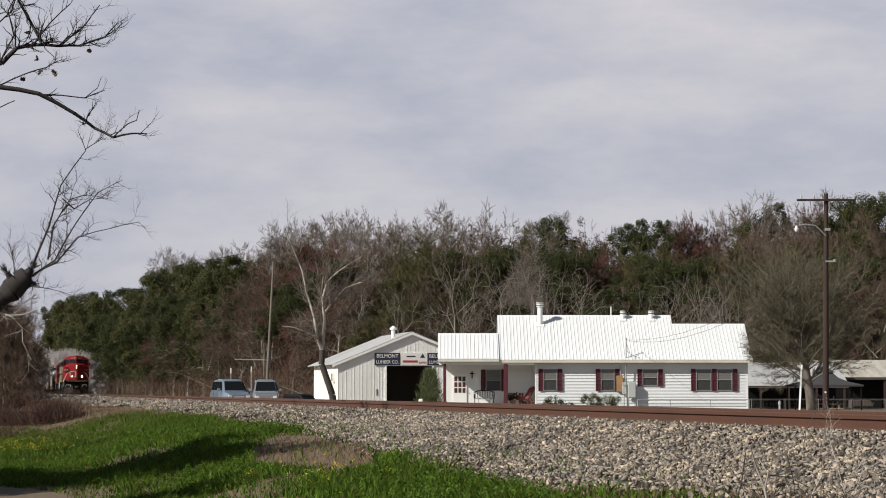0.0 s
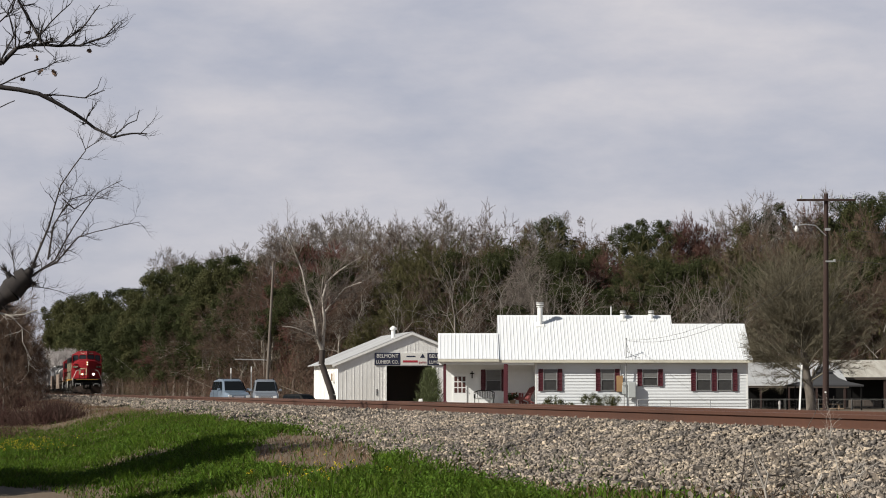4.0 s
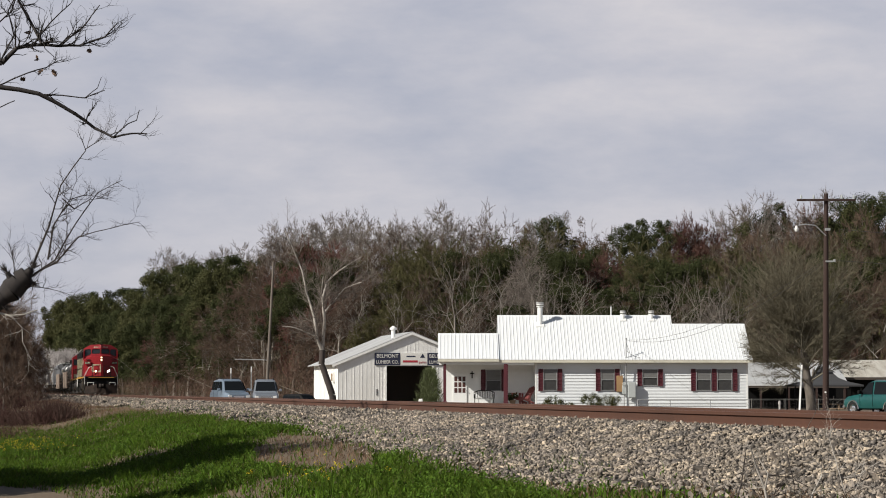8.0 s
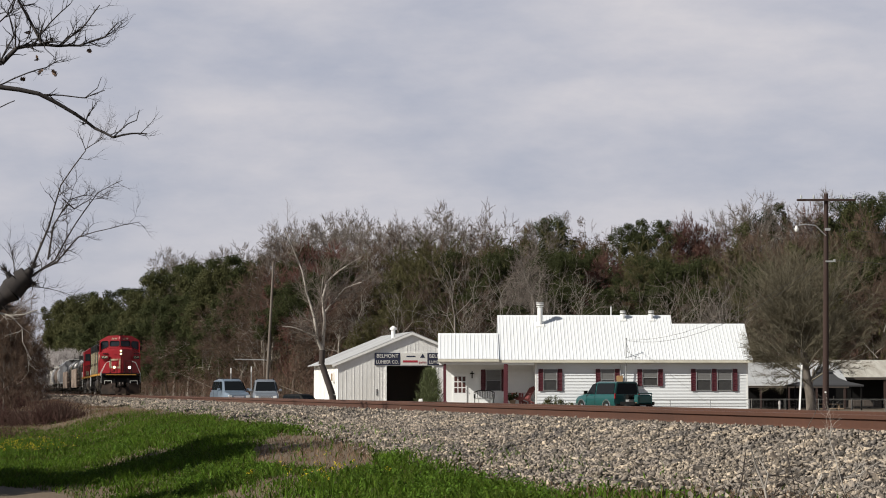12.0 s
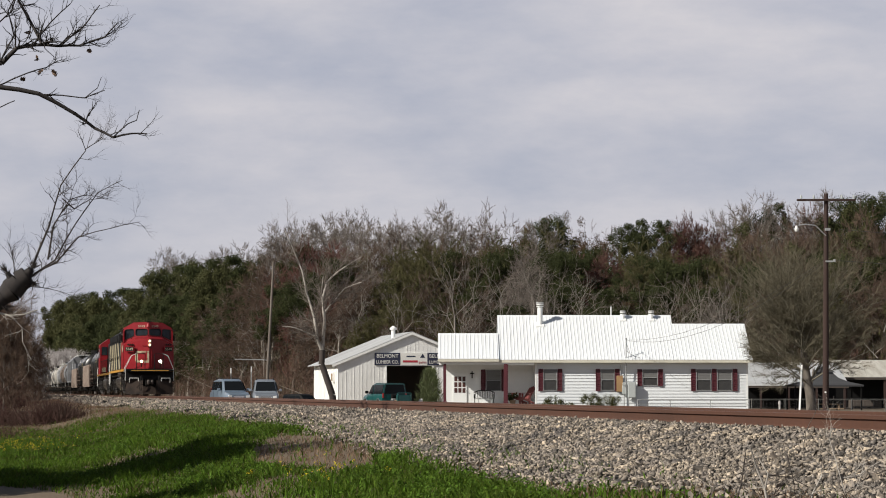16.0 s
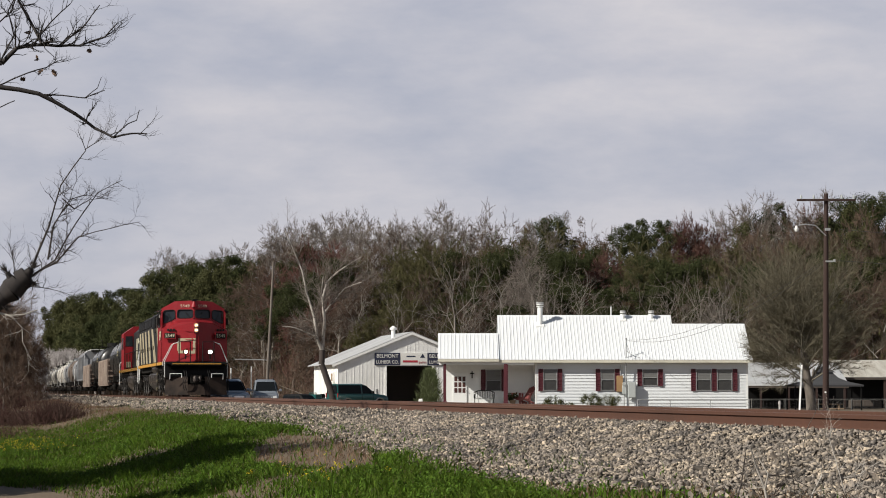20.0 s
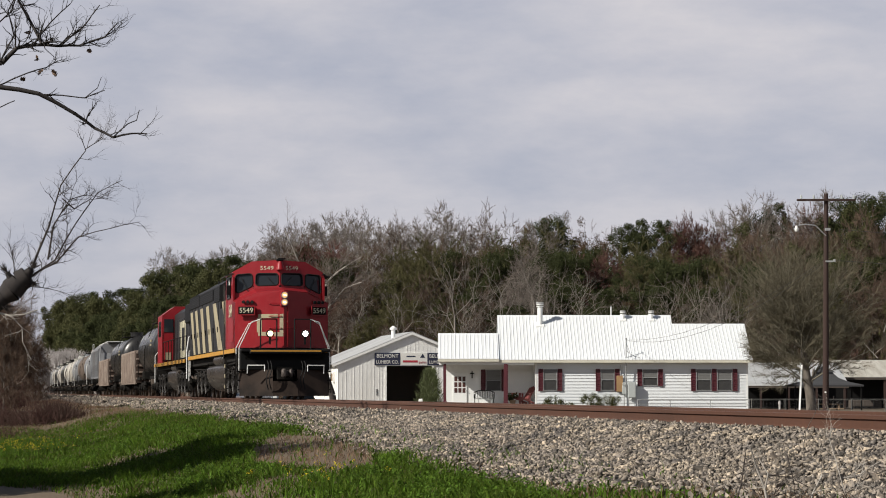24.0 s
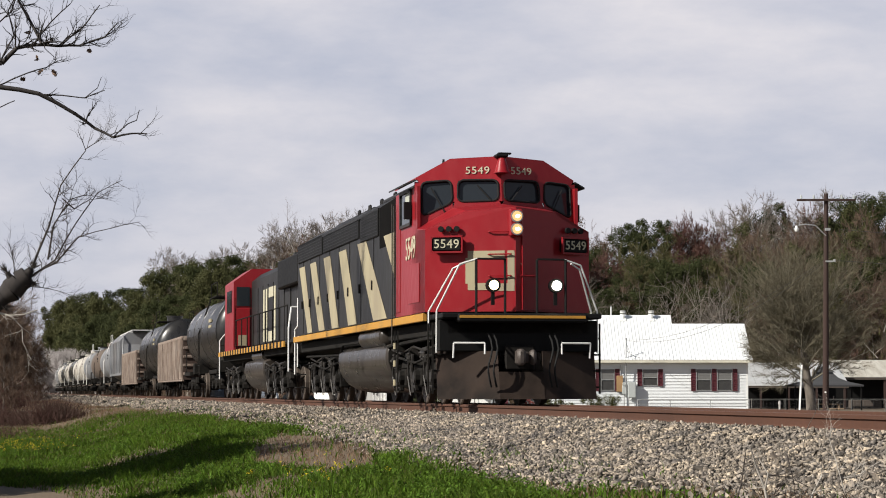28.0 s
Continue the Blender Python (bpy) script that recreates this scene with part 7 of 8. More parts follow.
    for i in range(7):
        part("post", Shape().tube((18.5 + i * 2.0, 0, -0.05), (18.5 + i * 2.0, 0, 0.82), 0.020, n=6), "galv_dull", f)
    mesh = Shape()
    for i in range(60):
        x = 18.4 + i * 0.2
        mesh.tube((x, 0, 0), (x, 0, 0.76), 0.0018, n=3)
    for k in range(4):
        mesh.tube((18.4, 0, 0.1 + k * 0.2), (30.4, 0, 0.1 + k * 0.2), 0.0018, n=3)
    part("wire_mesh", mesh, "galv_dull", f)
    for x, h, ln in ((21.55, 2.55, 0.35), (28.9, 1.35, 0.0)):
        w = thing("fence_post", pose(x, 131, 0), "tall pale leaning wooden post by the fence", "post")
        part("post", Shape().tube((0, 0, -0.1), (ln, 0, h), 0.07, 0.06, 8), "trunk", w)
    st = thing("garden_ornament", pose(19.95, 131.5, 0), "small pale stone garden ornament", "ornament")
    part("body", Shape().lathe([(0.0, 0), (0.16, 0), (0.14, 0.1), (0.06, 0.2), (0.07, 0.45), (0.1, 0.55), (0.05, 0.68), (0.0, 0.7)], None, 12), "concrete", st, "", True)
    part("base", Shape().box(0.1, 0, 0.06, 0.7, 0.4, 0.12, bevel=0.02), "concrete", st)
    by = thing("post_box", pose(-1.48, 147.2, 0), "small white post by the bush", "post")
    part("post", Shape().box(0, 0, 0.38, 0.28, 0.2, 0.76, bevel=0.04), "white_paint", by)


M["galv_dull"] = material("galv_dull", (0.20, 0.20, 0.19), 0.6, metal=0.3, scale=20, bump=0.05)
M["roof_pale"] = material("roof_pale", (0.52, 0.50, 0.44), 0.6, metal=0.1, scale=7, big=0.8, bump=0.1, dark=(0.26, 0.22, 0.17), amount=0.7, stretch=(2, 0.3, 1))
build_sign()
build_house_fittings()
build_poles()
build_sheds()

lb = thing("leaning_board", pose(18.05, 112.5, 0, 0, 0, 0), "long white board leaning against the bare tree", "board")
part("board", Shape().prism([(-0.045, 0, 0), (0.045, 0, 0), (0.41, 1.3, 2.6), (0.32, 1.3, 2.6)], (0, 0.03, 0.0)), "white_paint", lb)


# ---- trees and bushes that stand alone ----
def limb_path(pts, y, r0, r1, level=1, depth=0.0, rng=None, thin=0.8):
    """A limb through (x, z) points in the plane y; it wanders a little in depth."""
    out = []
    n = len(pts) - 1
    p = None
    rows = []
    for i, (x, z) in enumerate(pts):
        rows.append((Vector((x, y + (rng.gauss(0, depth) if rng and i else 0), z)), (r0 + (r1 - r0) * (i / n) ** 0.6) * thin))
    for (a, ra), (b, rb) in zip(rows, rows[1:]):
        m = a.lerp(b, 0.5) + Vector((0, 0, 0.02 * (b - a).length))
        out += [(a, m, ra, (ra + rb) / 2, level), (m, b, (ra + rb) / 2, rb, level)]
    return out


def sprout(rng, limbs, count, length, r, levels=2, spread=0.7, up=0.25):
    """Side twigs that fork from a limb."""
    out = []

    def shoot(p, way, ln, rad, lv):
        q = p
        for i in range(3):
            way = (way + Vector((rng.gauss(0, 0.34), rng.gauss(0, 0.3), rng.gauss(0.06, 0.28)))).normalized()
            n = q + way * ln / 3
            out.append((q, n, rad, rad * 0.75, 3))
            if lv > 0:
                for k in range(2):
                    w = (way + Vector((rng.gauss(0, spread), rng.gauss(0, spread), rng.gauss(up, spread * 0.7)))).normalized()
                    shoot(n, w, ln * rng.uniform(0.4, 0.65), rad * 0.6, lv - 1)
            q, rad = n, rad * 0.75

    for k in range(count):
        a, b, ra, rb, l = limbs[rng.randrange(len(limbs))]
        w = ((b - a).normalized() + Vector((rng.gauss(0, spread), rng.gauss(0, spread), rng.gauss(up, spread)))).normalized()
        shoot(a.lerp(b, rng.random()), w, length * rng.uniform(0.5, 1.2), min(r, rb * 0.7), levels)
    return out


M["bark_pale"] = material("bark_pale", (0.40, 0.37, 0.33), 0.9, scale=3, big=1.2, bump=0.4, dark=(0.16, 0.14, 0.12), amount=0.8)
# near-black bark: the boughs' backlit shade is put into the colour
M["bark_wet"] = material("bark_wet", (0.022, 0.018, 0.017), 0.9, scale=9, big=1.2, bump=0.5, dark=(0.012, 0.010, 0.010), grain=(0.055, 0.045, 0.040), stretch=(1, 1, 0.4))
M["bark_near"] = material("bark_near", (0.05, 0.040, 0.035), 0.95, scale=9, big=1.2, bump=0.5, dark=(0.024, 0.020, 0.018), grain=(0.10, 0.085, 0.072), stretch=(1, 1, 0.4))


def build_overhang():
    rng = random.Random(21)
    t = thing("tree", Matrix(), "bare dark oak whose boughs hang over the road", "tree")
    y = 45
    bough = []
    for pts, a, b in (([(-15.5, 5.2), (-13.0, 7.2), (-10.92, 7.95), (-9.06, 7.42), (-8.25, 7.28), (-7.55, 6.9), (-7.15, 6.61), (-6.74, 6.4), (-6.34, 6.46), (-6.03, 6.46)], 0.13, 0.012),
                      ([(-6.74, 6.4), (-6.45, 6.67), (-6.28, 6.76), (-6.21, 6.96)], 0.02, 0.008),
                      ([(-8.25, 7.28), (-7.33, 7.2), (-6.92, 7.36)], 0.022, 0.009), ([(-7.33, 7.2), (-7.07, 7.42), (-6.98, 7.62)], 0.014, 0.006),
                      ([(-15.5, 5.4), (-12.6, 8.0), (-10.92, 8.3), (-9.07, 7.95), (-8.72, 8.24), (-8.38, 8.32), (-7.86, 8.26), (-7.45, 8.3), (-6.93, 8.47), (-6.65, 8.76)], 0.13, 0.010),
                      ([(-7.86, 8.26), (-7.34, 8.71), (-7.06, 9.14)], 0.028, 0.010), ([(-8.38, 8.32), (-8.04, 8.76), (-7.67, 9.17)], 0.028, 0.010),
                      ([(-9.4, 10.4), (-8.86, 9.7), (-8.74, 9.23), (-8.44, 8.71), (-8.2, 8.3)], 0.035, 0.03),
                      ([(-9.52, 7.36), (-9.06, 7.48), (-8.49, 7.71), (-8.14, 7.85), (-7.89, 7.97)], 0.028, 0.010), ([(-9.52, 7.07), (-9.06, 7.02), (-8.77, 7.16)], 0.02, 0.010),
                      ([(-9.78, 9.0), (-9.08, 8.76), (-8.85, 9.0), (-8.68, 9.47)], 0.025, 0.012), ([(-9.07, 7.95), (-8.84, 8.53), (-8.91, 9.0), (-8.74, 9.35)], 0.028, 0.012)):
        bough += limb_path(pts, y, a * 0.95, b * 1.3, 1, 0.12, rng)
    tw = sprout(rng, [l for l in bough if l[0].x > -9.6], 40, 0.42, 0.024, 1, 0.55, 0.3)
    tw += sprout(rng, [l for l in bough if l[0].x > -9.6 and l[0].z > 7.9], 44, 0.55, 0.024, 1, 0.55, 0.25)
    trunk = [(Vector((-16.2, y, -0.4)), Vector((-16.0, y, 2.5)), 0.48, 0.42, 0), (Vector((-16.0, y, 2.5)), Vector((-15.5, y, 5.4)), 0.42, 0.30, 0), (Vector((-15.5, y, 5.4)), Vector((-15.3, y, 9.5)), 0.26, 0.18, 0)]
    rest = leafless(rng, 9.0, 0.6, 4, 0.3, r0=0.18, twig=0.012, fork=3)
    rest = [(a + Vector((-15.4, y, 8.5)), b + Vector((-15.4, y, 8.5)), r, s, l) for a, b, r, s, l in rest]
    new("trunk", limb_mesh("trunk", trunk, "bark_wet")).parent = t
    new("bough", limb_mesh("bough", bough, "bark_wet")).parent = t
    new("crown", limb_mesh("crown", rest, "bark_wet")).parent = t
    new("twig_crown", limb_mesh("twig_crown", tw, "bark_wet")).parent = t
    # a few dry leaves that still hang
    dry = leaf_cloud("dry_leaves", rng, [(Vector((x, y, z)), 0.05) for x, z in ((-7.97, 7.75), (-7.93, 7.7), (-8.33, 8.02), (-8.25, 7.75), (-7.25, 8.18), (-8.5, 8.55), (-8.6, 7.6))], 9, 0.06, "twig_brown")
    new("dry_leaves", dry).parent = t

    # leaning stubbed tree farther back
    y = 62
    t = thing("tree", Matrix(), "leaning bare tree with a knotted stub and fine branches", "tree")
    trunk = limb_path([(-17.2, -0.3), (-15.52, 0.8), (-13.81, 2.53), (-12.72, 3.56), (-11.97, 4.23), (-11.62, 4.43)], y, 0.38, 0.15, 0)
    burr = []
    last = None
    for k in range(15):
        u = k / 14
        here = Vector((-14.6 + 2.95 * u + rng.gauss(0, 0.02), y, 1.75 + 2.70 * u + rng.gauss(0, 0.02)))
        wide = 0.27 + rng.uniform(-0.03, 0.05) + (0.05 if u > 0.8 else 0)
        if last:
            burr.append((last[0], here, last[1], wide, 0))
        last = here, wide
    for x, z, dx, dz, r in ((-11.70, 4.40, 0.16, 0.22, 0.20), (-12.05, 4.30, -0.14, 0.22, 0.13), (-12.5, 3.7, 0.22, -0.12, 0.14), (-13.1, 3.3, -0.15, 0.2, 0.12), (-11.8, 4.2, 0.25, 0.02, 0.16)):
        burr.append((Vector((x, y - 0.05, z)), Vector((x + dx, y - 0.1, z + dz)), r, r * 0.55, 0))
        burr.append((Vector((x + dx, y - 0.1, z + dz)), Vector((x + dx * 1.3, y - 0.1, z + dz * 1.25)), r * 0.55, 0.02, 0))
    limbs = []
    for pts, a in (([(-11.62, 4.43), (-11.09, 5.86), (-10.7, 6.98), (-10.08, 8.01), (-10.24, 8.49)], 0.06), ([(-10.08, 8.01), (-9.68, 8.25), (-9.57, 8.33)], 0.02),
                   ([(-11.54, 4.43), (-10.92, 4.91), (-10.37, 5.86), (-9.75, 6.82), (-9.04, 7.17)], 0.055), ([(-11.47, 4.51), (-10.84, 4.83), (-10.21, 5.54), (-9.26, 5.78), (-8.5, 5.97)], 0.05),
                   ([(-11.94, 4.15), (-11.46, 4.15), (-10.99, 4.08), (-10.43, 3.92)], 0.03), ([(-11.08, 4.91), (-10.93, 5.86), (-10.46, 6.58), (-10.06, 6.74), (-9.43, 6.63)], 0.045),
                   ([(-11.97, 4.27), (-12.07, 4.91), (-12.19, 5.38)], 0.03), ([(-10.7, 6.63), (-10.38, 6.34), (-9.9, 6.58), (-9.27, 6.66)], 0.03)):
        limbs += limb_path(pts, y, a, 0.010, 2, 0.15, rng)
    tw = sprout(rng, limbs, 95, 0.62, 0.015, 1, 0.55, 0.3)
    tw += sprout(rng, limbs, 16, 0.7, 0.012, 2, 0.5, 0.3)
    new("trunk", limb_mesh("trunk", trunk, "bark_wet")).parent = t
    new("knot", limb_mesh("knot", burr, "bark_wet")).parent = t
    tuft = twig_mesh("bark_tuft", rng, burr, "bark_near", 40, 0.34, 0.016, 0)
    new("bark_tuft", tuft).parent = t
    new("bough", limb_mesh("bough", limbs, "bark_near")).parent = t
    new("twig_crown", limb_mesh("twig_crown", tw, "bark_near")).parent = t
    # pale dead limb that hangs below
    dead = limb_path([(-13.2, 3.3), (-12.55, 3.44), (-12.1, 3.33), (-11.7, 3.37), (-11.35, 3.5)], y, 0.06, 0.02, 1, 0.1, rng)
    dead += limb_path([(-12.1, 3.33), (-11.8, 3.0), (-11.75, 2.6), (-11.5, 2.1)], y, 0.03, 0.012, 2, 0.1, rng)
    new("dead_limb", limb_mesh("dead_limb", dead + sprout(rng, dead, 14, 0.6, 0.010, 1, 0.6, -0.1), "bark_pale")).parent = t


def build_lone_trees():
    rng = random.Random(33)
    # pale crooked tree before the barn
    y = 150
    t = thing("tree", Matrix(), "crooked pale-limbed bare tree before the barn", "tree")
    trunk = limb_path([(-7.33, -0.3), (-7.48, 0.99), (-7.87, 2.13), (-8.22, 3.09), (-8.16, 4.04)], y, 0.33, 0.25, 0)
    limbs = []
    for pts, a in (([(-8.18, 4.04), (-8.49, 4.81), (-8.73, 6.34), (-9.23, 7.87), (-9.54, 9.4), (-10.05, 10.63), (-10.7, 12.09)], 0.17), ([(-8.6, 5.0), (-9.14, 5.19), (-10.1, 5.57), (-10.87, 5.65)], 0.09),
                   ([(-8.18, 4.04), (-8.0, 5.95), (-8.12, 7.49), (-7.89, 8.64), (-7.05, 9.4), (-5.52, 10.36)], 0.17), ([(-8.04, 6.34), (-8.27, 7.87), (-8.12, 9.02)], 0.08), ([(-8.05, 6.6), (-7.43, 7.29), (-6.66, 8.25), (-5.52, 8.64)], 0.06)):
        limbs += limb_path(pts, y, a * 1.15, 0.040, 1, 0.25, rng)
    tw = sprout(rng, limbs, 90, 1.6, 0.030, 2, 0.5, 0.35)
    new("trunk", limb_mesh("trunk", trunk, "bark_near")).parent = t
    new("bough", limb_mesh("bough", limbs, "bark_pale")).parent = t
    new("twig_crown", limb_mesh("twig_crown", tw, "twig_grey")).parent = t

    # broad vase-shaped bare tree by the sheds
    limbs = crowned(rng, 9.6, clear=0.36, primaries=26, tilt=(4, 50), fork=(8, 24), levels=4, shrink=0.80, r0=0.30, wob=0.06, up=0.035, lean=0.0, sides=0.75, twig=0.012)
    k = 9.7 / max(l[1].z for l in limbs)
    slim = 4.3 / float(np.percentile([l[1].xy.length for l in limbs], 97))
    size = Matrix.Diagonal((slim, slim, k))
    limbs = [(size @ a, size @ b, r * (0.42 if l else 1), e * (0.42 if l else 1), l) for a, b, r, e, l in limbs]
    limbs = [l for l in limbs if l[1].x > -3.3 or l[1].z > 5.6]
    t = thing("tree", pose(19.1, 115, -0.1), "broad bare tree with many fanned stems beside sheds", "tree")
    new("trunk", limb_mesh("trunk", [l for l in limbs if l[4] == 0], "trunk")).parent = t
    new("bough", limb_mesh("bough", [l for l in limbs if 0 < l[4] <= 3], "bark_olive")).parent = t
    new("twig_crown", twig_mesh("twig_crown", rng, limbs, "twig_olive", 9, 0.5, 0.005, 3)).parent = t

    # feathery green bush by the barn door
    t = thing("bush", pose(-0.85, 148.5, 0), "tall feathery grey-green bush beside the porch", "bush")
    g = np.random.default_rng(12)
    stems = leafless(rng, 2.4, 0.45, 3, 0.12, r0=0.04, twig=0.010, fork=4, up=0.5)
    k = 2.75 / max(l[1].z for l in stems)
    stems = [(a * k * 0.9, b * k * 0.9, r, s, l) for a, b, r, s, l in stems]
    new("stem", limb_mesh("stem", stems, "trunk_dark")).parent = t
    n = 9000
    hh = g.random(n) ** 0.8
    o = np.stack([g.normal(0, 0.34, n) * (1.15 - 0.75 * hh), g.normal(0, 0.34, n) * (1.15 - 0.75 * hh), 0.15 + 2.45 * hh], 1)
    w = unit(np.stack([o[:, 0] * 0.8, o[:, 1] * 0.8, np.full(n, 0.75)], 1) + g.normal(size=(n, 3)) * 0.25)
    new("foliage", soup("foliage", slivers(g, o, w, g.uniform(0.18, 0.45, n), np.full(n, 0.013)), "bush_green")).parent = t

    # thicket at the roadside, left of the track
    def thicket(name, spots, mat, label, n, tall, wide, seed):
        r = random.Random(seed)
        verts, faces = [], []
        for k in range(n):
            d, s, rad, h = spots[r.randrange(len(spots))]
            x, y = world_xy(d + r.gauss(0, rad), s + r.gauss(0, rad * 2))
            z = height(d, s) + h * r.random() ** 1.3
            o = Vector((x, y, z))
            w = Vector((r.gauss(0, 0.55), r.gauss(0, 0.55), r.gauss(0.7, 0.5))).normalized()
            e = o + w * tall * r.uniform(0.4, 1.1)
            sd = w.cross(Vector((r.gauss(0, 0.4), 1, 0))).normalized() * wide * r.uniform(0.5, 1.2)
            i = len(verts)
            verts += [o - sd, o + sd, e]
            faces.append((i, i + 1, i + 2))
        tagged(new(name, raw(name, verts, faces, mat)), label, "thicket", kind="stuff")

    thicket("thicket", [(0.3, 120, 0.8, 1.5), (-0.6, 140, 1.3, 2.4), (-0.6, 105, 1.0, 1.2), (-2.5, 125, 1.6, 3.5), (1.9, 76, 0.40, 0.25)], "bramble", "brown bramble thicket beside the track", 7000, 0.9, 0.012, 6)
    thicket("thicket", [(-1.2, 62, 0.8, 0.35), (-2.2, 70, 0.9, 0.5), (0.2, 78, 0.7, 0.45)], "bramble", "reddish brown low bramble on the bank", 9000, 0.35, 0.007, 7)
    thicket("thicket", [(-3, 150, 1.6, 6), (-6, 170, 2.4, 7), (-8, 200, 3, 9), (-1.5, 190, 1.2, 5), (-0.5, 240, 1.4, 6), (0.5, 300, 1.6, 6)], "twig_grey", "grey bare saplings at the roadside", 14000, 1.4, 0.018, 9)
    # roadside trees at the far left
    limbs = crowned(rng, 11.0, clear=0.22, primaries=7, tilt=(10, 60), levels=5, wob=0.15)
    near = limb_mesh("trunk", [l for l in limbs if l[4] <= 4], "trunk"), twig_mesh("crown", rng, limbs, "twig_brown", 8, 0.6, 0.007, 4), "small brown bare roadside tree"
    # the same tree paled: sunlight and mist are put into the twig colour
    far = limb_mesh("trunk", [l for l in limbs if l[4] <= 4], "trunk_pale"), twig_mesh("crown", rng, limbs, "twig_pale", 12, 0.8, 0.012, 4), "small bare roadside tree coloured pale for sunlight"
    for d, s, k, fat, (tm, cm, label) in ([(0.2 + 0.8 * math.sin(q * 2.4), 104 + q * 6.5, 0.64 + 0.08 * math.sin(q * 1.7) + 0.014 * q, 0.55, near) for q in range(11)]
                                          + [(2.6 + 1.9 * math.sin(q * 1.9), 250 + q * 22, 0.74 + q * 0.036, 0.50, far) for q in range(16)]
                                          + [(15 + 2.0 * math.sin(q * 1.7), 400 + q * 16, 1.0 + 0.035 * q, 0.7, far) for q in range(14)]):
        x, yy = world_xy(d, s)
        o = thing("tree", pose(x, yy, height(d, s) - 0.1, 0, 0, rng.uniform(0, 360)), label, "tree", "roadside trees")
        o.scale = (k * fat, k * fat, k)
        for nm, me in (("trunk", tm), ("crown", cm)):
            new(nm, me).parent = o


M["twig_pale"] = leafy("twig_pale", (0.50, 0.47, 0.46), (0.38, 0.35, 0.34), 0.3, 0.9, 0.0)
M["twig_olive"] = leafy("twig_olive", (0.150, 0.134, 0.094), (0.10, 0.090, 0.064), 0.3, 0.9, 0.0)
M["bark_olive"] = material("bark_olive", (0.17, 0.155, 0.115), 0.95, scale=6, big=1.2, bump=0.4, dark=(0.085, 0.075, 0.055), grain=(0.25, 0.235, 0.18), stretch=(1, 1, 0.3))
# reddish brown brush, darkened: the shade at the far left is in the colour
M["bramble"] = leafy("bramble", (0.060, 0.030, 0.026), (0.04, 0.03, 0.024), 0.4, 0.9, 0.0)
M["bush_green"] = leafy("bush_green", (0.13, 0.15, 0.075), (0.09, 0.11, 0.05), 0.35, 0.7, 0.2)


def build_roadside_oaks():
    """Unseen evergreens: four across the road shade the bank, a far row is added to shade the train."""
    rng = random.Random(51)
    limbs = leafless(rng, 6.5, 0.6, 3, 0.3, r0=0.22, twig=0.04, fork=3, up=0.2)
    tips = [(l[1], rng.uniform(0.4, 0.8)) for l in limbs if l[4] >= 2 and rng.random() < 0.6]
    tm, cm = limb_mesh("trunk", [l for l in limbs if l[4] <= 2], "trunk_dark"), leaf_cloud("crown", rng, tips, 260, 0.08, "leaf_dark")
    for x, y, k in [(*world_xy(-7.0 + 1.2 * math.sin(q * 2.1), 182 + q * 9.5), 2.1 + 0.2 * math.sin(q * 1.3)) for q in range(17)] + [(-13.4, 34.5, 1.45), (-11.6, 31.0, 1.5), (-10.4, 15.6, 1.25), (-10.0, 25.3, 1.05)]:
        d, s = x * CA + y * SA, -x * SA + y * CA
        o = thing("tree", pose(x, y, height(d, s) - 0.1, 0, 0, rng.uniform(0, 360)), "unseen evergreen oak placed to shade the railway side", "tree", "roadside oaks")
        o.scale = (k, k, k)
        for nm, me in (("trunk", tm), ("crown", cm)):
            new(nm, me).parent = o


build_overhang()
build_lone_trees()
build_roadside_oaks()


# ---- road, grass, stones ----
M["grass"] = leafy("grass", (0.080, 0.134, 0.014), (0.058, 0.070, 0.014), 0.5, 0.65, 0.25)
M["clover"] = leafy("clover", (0.074, 0.142, 0.014), (0.045, 0.080, 0.012), 0.5, 0.6, 0.25)
M["weed_leaf"] = leafy("weed_leaf", (0.090, 0.165, 0.020), (0.055, 0.10, 0.015), 0.5, 0.55, 0.25)
M["dead_grass"] = leafy("dead_grass", (0.20, 0.135, 0.088), (0.13, 0.085, 0.06), 0.35, 0.8, 0.2)
M["flower"] = leafy("flower", (0.62, 0.50, 0.03), (0.5, 0.42, 0.05), 0.2, 0.6, 0.2)


def build_road():
    edge = [(1.6, -30), (1.4, 0), (0.0, 12), (-2.2, 22), (-4.65, 29.4), (-7.8, 36.6), (-12.5, 46), (-20, 58), (-34, 78), (-60, 110), (-120, 175)]
    verts, faces = [], []
    fine = []
    for (a, b), (c, d) in zip(edge, edge[1:]):
        for k in range(8):
            fine.append((a + (c - a) * k / 8, b + (d - b) * k / 8))
    for i, (x, y) in enumerate(fine):
        nx, ny = fine[min(i + 1, len(fine) - 1)][0] - fine[max(i - 1, 0)][0], fine[min(i + 1, len(fine) - 1)][1] - fine[max(i - 1, 0)][1]
        ln = math.hypot(nx, ny)
        lx, ly = -ny / ln, nx / ln
        for k, off in enumerate((0.0, 0.8, 1.6, 2.4, 3.2)):
            jit = 0.08 * noise.noise(Vector((x, y, 2))) if k == 0 else 0
            px, py = x + lx * (off + jit), y + ly * (off + jit)
            d, s = px * CA + py * SA, -px * SA + py * CA
            verts.append((px, py, roadside(s) + 0.035 - 0.02 * abs(k - 2) / 2))
    for i in range(len(fine) - 1):
        for k in range(4):
            a = i * 5 + k
            faces.append((a, a + 1, a + 6, a + 5))
    r = tagged(new("road", raw("road", verts, faces, "asphalt", True)), "worn grey asphalt lane", "road", kind="structure")
    return fine


ROAD_EDGE = build_road()


